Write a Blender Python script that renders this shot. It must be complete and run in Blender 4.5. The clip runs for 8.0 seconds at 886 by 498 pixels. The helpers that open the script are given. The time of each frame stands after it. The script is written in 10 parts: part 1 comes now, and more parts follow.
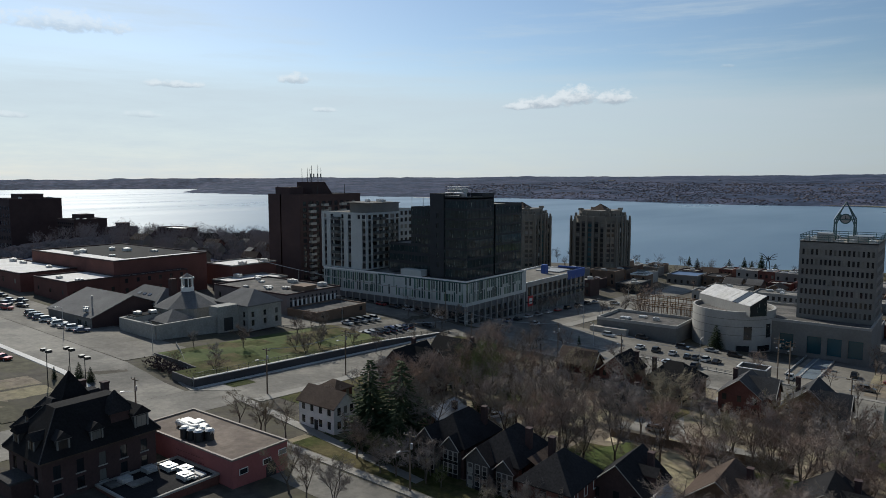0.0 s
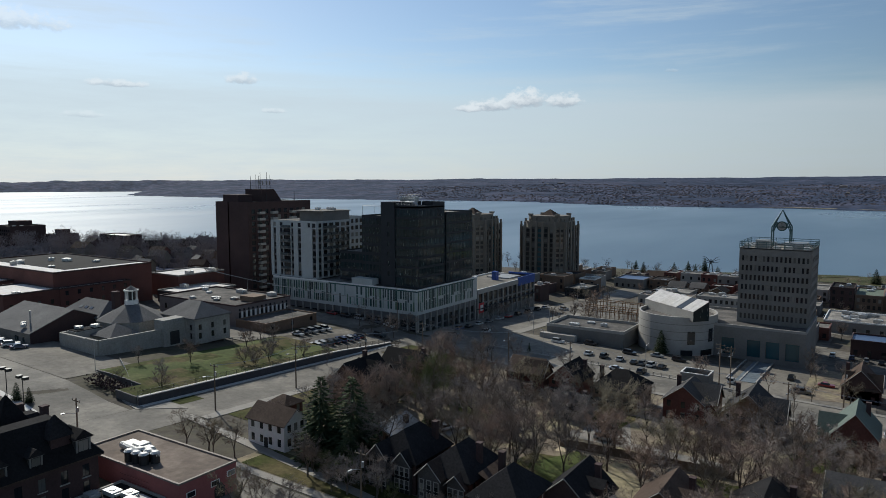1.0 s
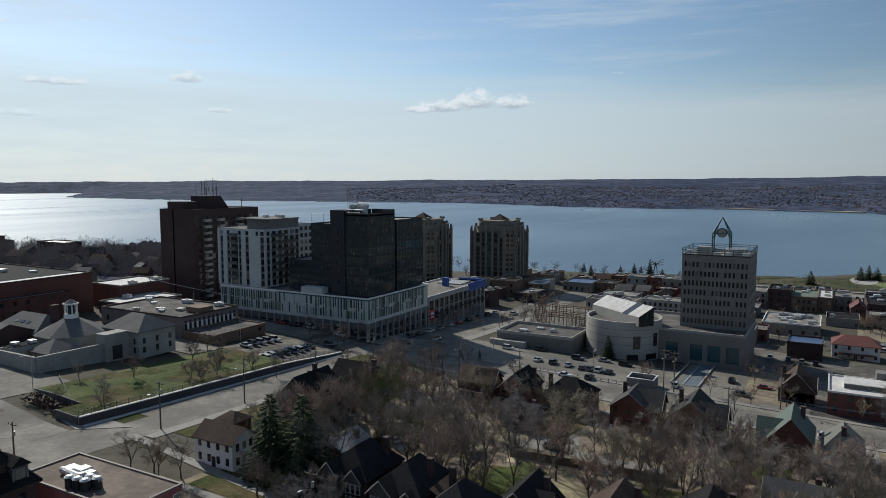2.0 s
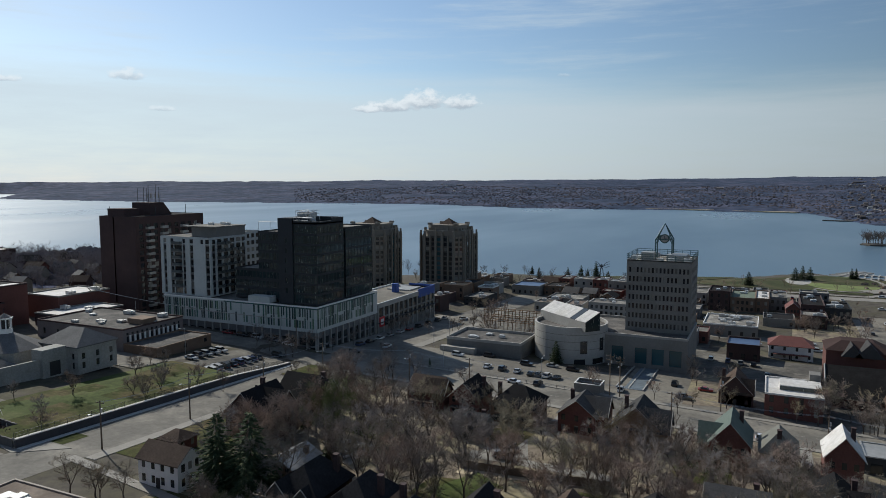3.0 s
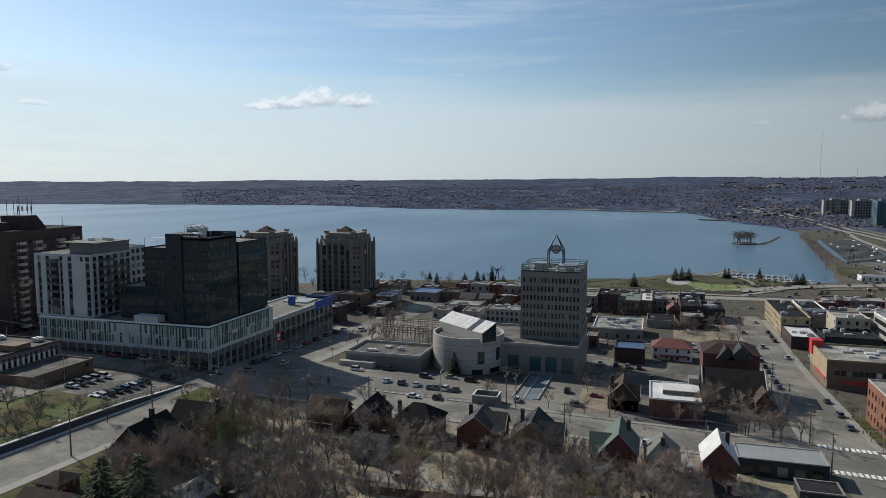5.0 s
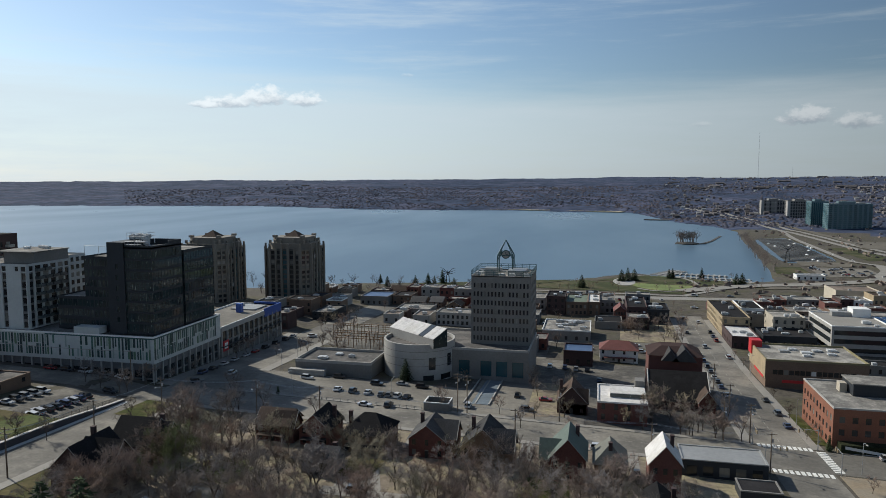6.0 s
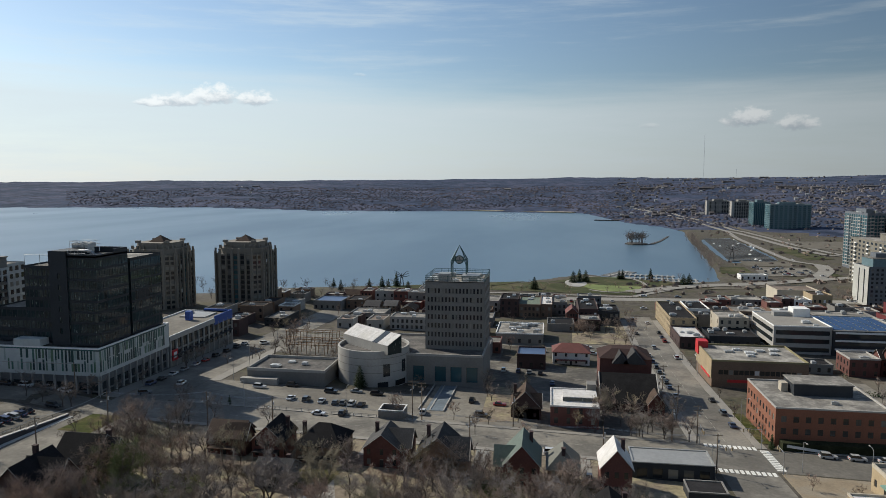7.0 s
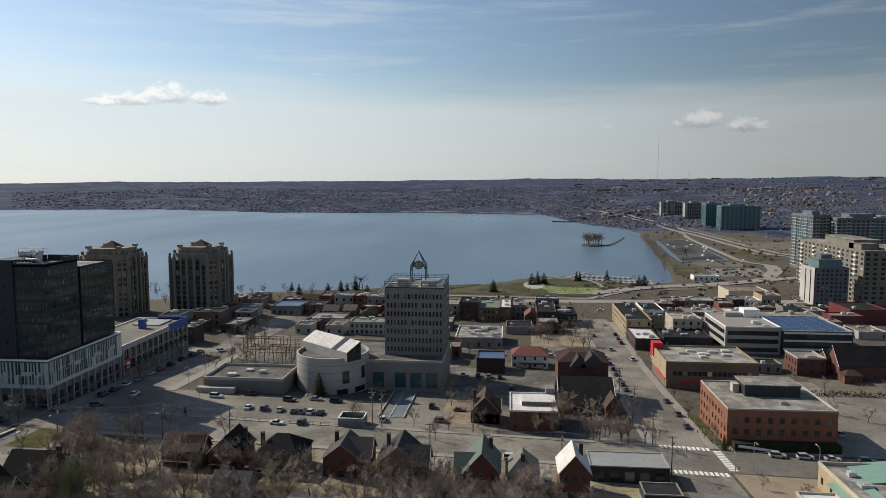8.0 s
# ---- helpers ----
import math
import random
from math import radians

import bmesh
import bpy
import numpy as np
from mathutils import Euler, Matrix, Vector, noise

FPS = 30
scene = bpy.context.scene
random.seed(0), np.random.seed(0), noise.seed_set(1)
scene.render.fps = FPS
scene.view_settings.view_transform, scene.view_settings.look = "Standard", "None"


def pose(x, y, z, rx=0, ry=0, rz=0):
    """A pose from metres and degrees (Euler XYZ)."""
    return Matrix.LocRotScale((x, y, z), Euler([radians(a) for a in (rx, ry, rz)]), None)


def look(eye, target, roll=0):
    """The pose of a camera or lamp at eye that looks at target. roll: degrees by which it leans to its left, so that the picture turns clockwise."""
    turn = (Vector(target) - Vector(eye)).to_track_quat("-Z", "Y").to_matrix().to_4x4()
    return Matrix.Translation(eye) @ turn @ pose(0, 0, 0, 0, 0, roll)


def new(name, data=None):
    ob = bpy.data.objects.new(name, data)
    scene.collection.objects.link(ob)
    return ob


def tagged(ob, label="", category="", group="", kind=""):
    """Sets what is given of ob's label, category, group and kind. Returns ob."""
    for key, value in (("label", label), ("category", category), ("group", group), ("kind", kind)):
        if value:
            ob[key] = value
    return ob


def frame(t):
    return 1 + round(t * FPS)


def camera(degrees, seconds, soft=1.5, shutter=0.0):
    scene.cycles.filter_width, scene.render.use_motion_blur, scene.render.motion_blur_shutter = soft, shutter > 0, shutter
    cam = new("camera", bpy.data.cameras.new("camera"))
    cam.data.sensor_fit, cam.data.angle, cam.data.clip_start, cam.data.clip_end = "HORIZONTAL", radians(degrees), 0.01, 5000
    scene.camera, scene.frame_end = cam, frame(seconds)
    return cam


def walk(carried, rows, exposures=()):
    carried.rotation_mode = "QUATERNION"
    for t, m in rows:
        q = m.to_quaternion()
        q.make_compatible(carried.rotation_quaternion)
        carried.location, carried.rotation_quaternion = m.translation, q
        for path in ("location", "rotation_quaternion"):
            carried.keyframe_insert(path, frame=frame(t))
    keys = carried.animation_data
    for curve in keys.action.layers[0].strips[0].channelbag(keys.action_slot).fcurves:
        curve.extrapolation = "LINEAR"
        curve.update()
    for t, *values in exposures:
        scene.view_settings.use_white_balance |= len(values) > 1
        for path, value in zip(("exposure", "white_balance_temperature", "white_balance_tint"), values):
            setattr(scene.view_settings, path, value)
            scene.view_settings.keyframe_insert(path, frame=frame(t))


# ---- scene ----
EXPOSURE = 0.0
cam = camera(64.59, 8.0, soft=0.8)
PATH = [
    (0.0, pose(0.000, 0.000, 65.700, 84.213, 0, 37.030)),
    (0.5, pose(0.278, -0.042, 66.952, 84.299, 0, 35.069)),
    (1.0, pose(0.502, -0.073, 68.247, 84.360, 0, 33.092)),
    (1.5, pose(0.679, -0.094, 69.577, 84.401, 0, 31.094)),
    (2.0, pose(0.814, -0.107, 70.930, 84.424, 0, 29.070)),
    (2.5, pose(0.912, -0.112, 72.298, 84.432, 0, 27.020)),
    (3.0, pose(0.979, -0.112, 73.669, 84.428, 0, 24.947)),
    (3.5, pose(1.020, -0.107, 75.035, 84.415, 0, 22.856)),
    (4.0, pose(1.040, -0.099, 76.384, 84.396, 0, 20.755)),
    (4.5, pose(1.045, -0.090, 77.708, 84.375, 0, 18.654)),
    (5.0, pose(1.040, -0.081, 78.996, 84.354, 0, 16.567)),
    (5.5, pose(1.031, -0.073, 80.238, 84.337, 0, 14.509)),
    (6.0, pose(1.022, -0.069, 81.424, 84.326, 0, 12.498)),
    (6.5, pose(1.020, -0.068, 82.544, 84.324, 0, 10.554)),
    (7.0, pose(1.030, -0.073, 83.589, 84.335, 0, 8.700)),
    (7.5, pose(1.056, -0.085, 84.547, 84.361, 0, 6.960)),
    (8.0, pose(1.106, -0.105, 85.410, 84.406, 0, 5.360)),
]
walk(cam, PATH, exposures=[(0.0, EXPOSURE - 0.33, 6050, 6), (4.0, EXPOSURE - 0.22, 6050, 6), (6.5, EXPOSURE - 0.08, 6200, 6), (8.0, EXPOSURE - 0.02, 6600, 9)])

# ---- sky, sun ----
SUN_AZ, SUN_EL = 64.5, 36.0            # degrees to the left of +y, and up


def sky_world():
    w = bpy.data.worlds.new("sky")
    scene.world = w
    w.use_nodes = True
    nt = w.node_tree
    nt.nodes.clear()
    N, L = nt.nodes.new, nt.links.new

    def math_node(op, a, b=None, c=None, clamp=False):
        n = N("ShaderNodeMath")
        n.operation, n.use_clamp = op, clamp
        for i, v in enumerate((a, b, c)):
            if v is None:
                continue
            if isinstance(v, (int, float)):
                n.inputs[i].default_value = v
            else:
                L(v, n.inputs[i])
        return n.outputs[0]

    def dot(vec, d):
        n = N("ShaderNodeVectorMath")
        n.operation = "DOT_PRODUCT"
        L(vec, n.inputs[0])
        n.inputs[1].default_value = d
        return n.outputs["Value"]

    def ramp(v, a, b):
        n = N("ShaderNodeMapRange")
        n.interpolation_type = "SMOOTHSTEP"
        L(v, n.inputs["Value"])
        n.inputs["From Min"].default_value, n.inputs["From Max"].default_value = a, b
        return n.outputs["Result"]

    def noise_at(vec, scale, stretch, detail=5, rough=0.6):
        m = N("ShaderNodeMapping")
        m.inputs["Scale"].default_value = stretch
        L(vec, m.inputs["Vector"])
        n = N("ShaderNodeTexNoise")
        n.inputs["Scale"].default_value, n.inputs["Detail"].default_value = scale, detail
        n.inputs["Roughness"].default_value = rough
        L(m.outputs[0], n.inputs["Vector"])
        return n.outputs["Fac"]

    def mix(fac, a, b):
        n = N("ShaderNodeMix")
        n.data_type = "RGBA"
        L(fac, n.inputs[0])
        for v, k in ((a, 6), (b, 7)):
            if isinstance(v, tuple):
                n.inputs[k].default_value = (*v, 1)
            else:
                L(v, n.inputs[k])
        return n.outputs[2]

    geo = N("ShaderNodeTexCoord")
    way = geo.outputs["Generated"]
    sky = N("ShaderNodeTexSky")
    sky.sky_type, sky.sun_disc = "NISHITA", False
    sky.sun_elevation, sky.sun_rotation = radians(SUN_EL), radians(360 - SUN_AZ)
    sky.altitude, sky.air_density, sky.dust_density, sky.ozone_density = 250, 1.0, 0.6, 1.6
    up = dot(way, (0, 0, 1))

    # thin high cloud: a veil near the horizon and streaks above it, its edge tilted
    edge = math_node("ADD", up, math_node("MULTIPLY", dot(way, (0.75, 0.66, 0)), 0.02))
    streak = noise_at(way, 2.2, (1.0, 1.0, 14.0), 6, 0.62)
    fine = noise_at(way, 7.0, (1.0, 1.3, 9.0), 6, 0.65)
    veil = math_node("SUBTRACT", 1.0, ramp(math_node("ADD", edge, math_node("MULTIPLY", math_node("SUBTRACT", streak, 0.5), -0.07)), 0.10, 0.165))
    wisps = math_node("MULTIPLY", ramp(math_node("ADD", math_node("MULTIPLY", streak, 0.7), math_node("MULTIPLY", fine, 0.3)), 0.47, 0.72), 0.55)
    veil = math_node("MULTIPLY", veil, math_node("ADD", 0.72, math_node("MULTIPLY", fine, 0.4)), clamp=True)
    cover = math_node("MAXIMUM", math_node("MULTIPLY", veil, VEIL), wisps)
    # whole sky graded: brighter towards the sun, lifted again opposite as added fill light
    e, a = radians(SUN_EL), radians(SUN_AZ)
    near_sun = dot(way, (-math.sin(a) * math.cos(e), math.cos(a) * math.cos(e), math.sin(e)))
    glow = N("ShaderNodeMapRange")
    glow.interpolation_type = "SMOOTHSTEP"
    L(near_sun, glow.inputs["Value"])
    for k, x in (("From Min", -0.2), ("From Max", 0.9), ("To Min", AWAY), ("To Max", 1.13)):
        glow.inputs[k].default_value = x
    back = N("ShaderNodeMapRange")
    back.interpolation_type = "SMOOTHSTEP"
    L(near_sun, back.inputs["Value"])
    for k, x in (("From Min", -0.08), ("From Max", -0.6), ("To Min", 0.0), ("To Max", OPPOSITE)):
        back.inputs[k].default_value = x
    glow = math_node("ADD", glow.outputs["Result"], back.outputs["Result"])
    colour = mix(cover, sky.outputs[0], CLOUD_WHITE)

    # small fair-weather clouds: (azimuth to the left, elevation, half width, half height) in degrees
    lumps = noise_at(way, 60.0, (1.0, 1.0, 1.6), 5, 0.6)
    for az, el, a, b, amount in CLOUDS:
        d = Vector((-math.sin(radians(az)) * math.cos(radians(el)), math.cos(radians(az)) * math.cos(radians(el)), math.sin(radians(el))))
        right = Vector((math.cos(radians(az)), math.sin(radians(az)), 0))
        above = right.cross(d)
        x = math_node("DIVIDE", dot(way, right), math.sin(radians(a)))
        z = math_node("DIVIDE", dot(way, above), math.sin(radians(b)))
        flat = math_node("MULTIPLY", z, math_node("ADD", 1.0, math_node("MULTIPLY", math_node("LESS_THAN", z, 0.0), 1.2)))
        r = math_node("ADD", math_node("MULTIPLY", x, x), math_node("MULTIPLY", flat, flat))
        front = math_node("GREATER_THAN", dot(way, d), 0.5)
        inside = math_node("ADD", math_node("SUBTRACT", 1.0, r), math_node("MULTIPLY", math_node("SUBTRACT", lumps, 0.5), 2.6))
        fac = math_node("MULTIPLY", math_node("MULTIPLY", ramp(inside, 0.1, 0.9), front), amount)
        shade = mix(ramp(math_node("ADD", z, math_node("MULTIPLY", math_node("SUBTRACT", lumps, 0.5), 1.6)), -0.6, 0.45), CLOUD_GREY, CLOUD_LIT)
        colour = mix(fac, colour, shade)

    bg = N("ShaderNodeBackground")
    bg.inputs["Strength"].default_value = SKY_STRENGTH
    final = N("ShaderNodeMix")
    final.data_type, final.blend_type = "RGBA", "MULTIPLY"
    final.inputs[0].default_value = 1
    L(colour, final.inputs[6])
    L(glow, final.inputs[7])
    L(final.outputs[2], bg.inputs["Color"])
    out = N("ShaderNodeOutputWorld")
    L(bg.outputs[0], out.inputs["Surface"])


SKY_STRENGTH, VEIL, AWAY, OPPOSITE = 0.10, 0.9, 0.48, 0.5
CLOUD_WHITE, CLOUD_LIT, CLOUD_GREY = (6.75, 7.4, 7.8), (8.9, 9.1, 9.2), (3.9, 4.5, 5.2)
CLOUDS = [
    (29.0, 5.8, 2.8, 0.85, 1.0), (26.4, 6.2, 2.1, 1.25, 1.0), (23.4, 6.0, 1.7, 1.05, 1.0), (31.0, 5.6, 1.5, 0.5, 0.9),
    (57.6, 6.9, 2.6, 0.5, 0.75), (48.8, 7.6, 1.5, 0.75, 0.75), (46.5, 5.3, 1.2, 0.35, 0.5), (60.0, 4.6, 1.6, 0.45, 0.4),
    (64.5, 10.6, 5.0, 1.3, 0.6), (68.3, 4.3, 1.6, 0.4, 0.5),
    (-14.6, 4.35, 2.3, 1.2, 1.0), (-17.8, 3.9, 1.6, 1.0, 0.95), (-7.5, 4.1, 1.0, 0.3, 0.3), (15.4, 8.2, 0.8, 0.25, 0.3),
]
sky_world()

sun = new("sun", bpy.data.lights.new("sun", "SUN"))
sun.data.energy, sun.data.angle, sun.data.color = 4.8, radians(0.53), (1.0, 0.91, 0.78)
sun.matrix_world = look((-math.sin(radians(SUN_AZ)) * 100, math.cos(radians(SUN_AZ)) * 100, 100 * math.tan(radians(SUN_EL))), (0, 0, 0))


# ---- materials ----
def material(name, colour, rough=0.85, metal=0.0, big=(0.08, 0.18), small=(1.5, 0.12), bump=0.0, vary=0.0, tint=None, spec=0.5):
    """A worn surface: its colour drifts at two scales (scale, amount), a second tint breaks it up, and objects differ by vary."""
    m = bpy.data.materials.new(name)
    m.use_nodes = True
    nt = m.node_tree
    N, L = nt.nodes.new, nt.links.new
    p = nt.nodes["Principled BSDF"]
    p.inputs["Roughness"].default_value, p.inputs["Metallic"].default_value = rough, metal
    p.inputs["Specular IOR Level"].default_value = spec
    geo = N("ShaderNodeNewGeometry")
    value = None
    for scale, amount in (big, small):
        t = N("ShaderNodeTexNoise")
        t.inputs["Scale"].default_value, t.inputs["Detail"].default_value, t.inputs["Roughness"].default_value = scale, 5, 0.65
        L(geo.outputs["Position"], t.inputs["Vector"])
        r = N("ShaderNodeMapRange")
        r.inputs["From Min"].default_value, r.inputs["From Max"].default_value = 0.3, 0.7
        r.inputs["To Min"].default_value, r.inputs["To Max"].default_value = 1 - amount, 1 + amount
        L(t.outputs["Fac"], r.inputs["Value"])
        if value is None:
            value, wide = r.outputs[0], t.outputs["Fac"]
        else:
            k = N("ShaderNodeMath")
            k.operation = "MULTIPLY"
            L(value, k.inputs[0]), L(r.outputs[0], k.inputs[1])
            value = k.outputs[0]
            fine = t.outputs["Fac"]
    if vary:
        info = N("ShaderNodeObjectInfo")
        r = N("ShaderNodeMapRange")
        r.inputs["To Min"].default_value, r.inputs["To Max"].default_value = 1 - vary, 1 + vary
        L(info.outputs["Random"], r.inputs["Value"])
        k = N("ShaderNodeMath")
        k.operation = "MULTIPLY"
        L(value, k.inputs[0]), L(r.outputs[0], k.inputs[1])
        value = k.outputs[0]
    base = N("ShaderNodeMix")
    base.data_type = "RGBA"
    base.inputs[6].default_value = (*colour, 1)
    base.inputs[7].default_value = (*(tint or colour), 1)
    r = N("ShaderNodeMapRange")
    r.interpolation_type = "SMOOTHSTEP"
    r.inputs["From Min"].default_value, r.inputs["From Max"].default_value = 0.44, 0.6
    L(wide, r.inputs["Value"])
    L(r.outputs[0], base.inputs[0])
    out = N("ShaderNodeMix")
    out.data_type, out.blend_type = "RGBA", "MULTIPLY"
    out.inputs[0].default_value = 1
    L(base.outputs[2], out.inputs[6])
    L(value, out.inputs[7])
    L(out.outputs[2], p.inputs["Base Color"])
    if bump:
        b = N("ShaderNodeBump")
        b.inputs["Strength"].default_value, b.inputs["Distance"].default_value = 1.0, bump
        L(fine, b.inputs["Height"])
        L(b.outputs[0], p.inputs["Normal"])
    return m


def palette(name, stops, rough=0.4, metal=0.0, coat=0.0):
    """One colour per object, picked from the stops."""
    m = bpy.data.materials.new(name)
    m.use_nodes = True
    nt = m.node_tree
    p = nt.nodes["Principled BSDF"]
    p.inputs["Roughness"].default_value, p.inputs["Metallic"].default_value, p.inputs["Coat Weight"].default_value = rough, metal, coat
    info = nt.nodes.new("ShaderNodeObjectInfo")
    ramp = nt.nodes.new("ShaderNodeValToRGB")
    ramp.color_ramp.interpolation = "CONSTANT"
    while len(ramp.color_ramp.elements) < len(stops):
        ramp.color_ramp.elements.new(0.5)
    for i, c in enumerate(stops):
        e = ramp.color_ramp.elements[i]
        e.position, e.color = i / len(stops), (*c, 1)
    nt.links.new(info.outputs["Random"], ramp.inputs["Fac"])
    nt.links.new(ramp.outputs[0], p.inputs["Base Color"])
    return m


def glass(name, dark, light, rough=0.06, share=0.75):
    """Window panes seen from outside by day: dark rooms, here and there a drawn blind."""
    m = palette(name, [dark] * 1, rough)
    nt = m.node_tree
    ramp = next(n for n in nt.nodes if n.type == "VALTORGB")
    ramp.color_ramp.interpolation = "LINEAR"
    ramp.color_ramp.elements.new(share)
    ramp.color_ramp.elements.new(1.0)
    for e, c in zip(ramp.color_ramp.elements, (dark, tuple(1.6 * k for k in dark), light)):
        e.color = (*c, 1)
    nt.nodes["Principled BSDF"].inputs["Specular IOR Level"].default_value = 0.6
    return m


ASPHALT = material("asphalt", (0.15, 0.139, 0.12), 0.85, big=(0.06, 0.22), small=(0.9, 0.18), tint=(0.20, 0.184, 0.156), spec=0.3)
# old asphalt, darkened further for city hall's shade over the yard
OLD_ASPHALT = material("old_asphalt", (0.098, 0.091, 0.08), 0.9, big=(0.07, 0.35), small=(0.6, 0.3), tint=(0.16, 0.147, 0.124), spec=0.3)
PAVING = material("paving", (0.25, 0.233, 0.205), 0.85, big=(0.1, 0.12), small=(1.2, 0.1))
BUFF = material("buff_paving", (0.27, 0.215, 0.145), 0.9, big=(0.15, 0.2), small=(1.5, 0.15), tint=(0.23, 0.195, 0.145))
FELT = material("grey_felt", (0.10, 0.095, 0.09), 0.95, big=(0.15, 0.25), small=(1.0, 0.25), tint=(0.135, 0.125, 0.115), spec=0.2)
KERB = material("kerb_concrete", (0.55, 0.53, 0.5), 0.8, big=(0.2, 0.1), small=(2.0, 0.1))
EARTH = material("dry_ground", (0.23, 0.19, 0.145), 0.95, big=(0.08, 0.35), small=(0.6, 0.35), tint=(0.235, 0.205, 0.13), bump=0.1, spec=0.15)
TOWN = material("town_ground", (0.105, 0.092, 0.075), 0.95, big=(0.05, 0.4), small=(0.4, 0.35), tint=(0.07, 0.064, 0.042), bump=0.05, spec=0.2)
GRASS = material("spring_grass", (0.056, 0.066, 0.018), 0.95, big=(0.09, 0.4), small=(0.8, 0.35), tint=(0.085, 0.072, 0.034), bump=0.05, spec=0.1)
GREEN = material("park_grass", (0.15, 0.19, 0.055), 0.95, big=(0.03, 0.25), small=(0.5, 0.25), tint=(0.17, 0.19, 0.065))
PARK_GREEN = material("green_turf", (0.072, 0.096, 0.024), 0.95, big=(0.08, 0.3), small=(0.8, 0.3), tint=(0.08, 0.09, 0.03), spec=0.2)
PARK = material("park_turf", (0.055, 0.064, 0.024), 0.95, big=(0.05, 0.35), small=(0.5, 0.3), tint=(0.078, 0.07, 0.036), spec=0.2)
DARK_TWIGS = material("dark_twigs", (0.15, 0.132, 0.12), 0.95, big=(0.05, 0.3), small=(2, 0.3), tint=(0.18, 0.145, 0.125), spec=0.1)
# twigs of the west bank, greyed and lightened to carry haze in their colour
HAZY_TWIGS = material("grey_twigs", (0.26, 0.235, 0.24), 0.95, big=(0.03, 0.35), small=(1, 0.3), tint=(0.21, 0.175, 0.165), spec=0.1)
SAND = material("sand", (0.42, 0.35, 0.24), 0.95, big=(0.02, 0.2), small=(0.2, 0.15))
# blue haze put into the far crowns' colour, lifted against their shaded sides
HAZY_TREES = material("far_trees", (0.076, 0.079, 0.102), 1.0, big=(0.004, 0.4), small=(0.05, 0.45), tint=(0.082, 0.072, 0.078), spec=0.05)
FADED_LINE = material("faded_paint", (0.33, 0.31, 0.27), 0.85, big=(0.3, 0.2), small=(2, 0.3))
# paler asphalt copy with sunlight put into its colour
LOT = material("sunlit_asphalt", (0.172, 0.158, 0.136), 0.9, big=(0.06, 0.2), small=(0.7, 0.2), tint=(0.20, 0.184, 0.156), spec=0.2)
# distance haze put into the hills' colour as a blue tint
HAZY_WOODS = material("far_woods", (0.050, 0.066, 0.108), 1.0, big=(0.007, 0.4), small=(0.03, 0.5), tint=(0.064, 0.070, 0.104), bump=2.0, spec=0.05)
FIELD = material("dry_field", (0.12, 0.105, 0.08), 1.0, big=(0.01, 0.2), small=(0.1, 0.2))
BARK = material("bark", (0.115, 0.095, 0.08), 0.95, big=(0.5, 0.2), small=(4, 0.25), vary=0.3, spec=0.2)
def twig_material():
    """Bare twigs: each tree leans to grey, russet, olive or umber, with a fine drift inside the crown."""
    m = bpy.data.materials.new("twigs")
    m.use_nodes = True
    nt = m.node_tree
    N, L = nt.nodes.new, nt.links.new
    p = nt.nodes["Principled BSDF"]
    p.inputs["Roughness"].default_value, p.inputs["Specular IOR Level"].default_value = 0.95, 0.15
    info, geo = N("ShaderNodeObjectInfo"), N("ShaderNodeNewGeometry")
    ramp = N("ShaderNodeValToRGB")
    stops = ((0.0, (0.27, 0.228, 0.195)), (0.22, (0.215, 0.168, 0.142)), (0.42, (0.31, 0.228, 0.18)), (0.6, (0.265, 0.235, 0.218)), (0.8, (0.185, 0.155, 0.132)), (1.0, (0.29, 0.25, 0.17)))
    while len(ramp.color_ramp.elements) < len(stops):
        ramp.color_ramp.elements.new(0.5)
    for e, (k, c) in zip(ramp.color_ramp.elements, stops):
        e.position, e.color = k, (*c, 1)
    L(info.outputs["Random"], ramp.inputs["Fac"])
    t = N("ShaderNodeTexNoise")
    t.inputs["Scale"].default_value, t.inputs["Detail"].default_value = 0.5, 4
    L(geo.outputs["Position"], t.inputs["Vector"])
    r = N("ShaderNodeMapRange")
    for k, x in (("From Min", 0.3), ("From Max", 0.7), ("To Min", 0.65), ("To Max", 1.35)):
        r.inputs[k].default_value = x
    L(t.outputs["Fac"], r.inputs["Value"])
    out = N("ShaderNodeMix")
    out.data_type, out.blend_type = "RGBA", "MULTIPLY"
    out.inputs[0].default_value = 1
    L(ramp.outputs[0], out.inputs[6])
    L(r.outputs[0], out.inputs[7])
    L(out.outputs[2], p.inputs["Base Color"])
    return m


TWIGS = twig_material()
NEEDLES = material("needles", (0.030, 0.048, 0.022), 0.9, big=(0.4, 0.3), small=(3, 0.35), vary=0.25, tint=(0.05, 0.062, 0.028), spec=0.2)
BUDS = material("buds", (0.12, 0.135, 0.06), 0.95, big=(0.3, 0.3), small=(2, 0.3), vary=0.2, spec=0.2)
RED_BRICK = material("red_brick", (0.125, 0.050, 0.040), 0.9, big=(0.15, 0.2), small=(2.5, 0.2), vary=0.12)
DARK_BRICK = material("dark_brick", (0.060, 0.035, 0.033), 0.9, big=(0.15, 0.2), small=(2.5, 0.2), vary=0.12)
ORANGE_BRICK = material("orange_brick", (0.215, 0.088, 0.052), 0.9, big=(0.15, 0.15), small=(2.5, 0.18))
PINK_WALL = material("pink_render", (0.33, 0.115, 0.11), 0.85, big=(0.2, 0.12), small=(2, 0.08))
BROWN_BRICK = material("brown_brick", (0.17, 0.115, 0.08), 0.9, big=(0.15, 0.18), small=(2.5, 0.18), vary=0.15)
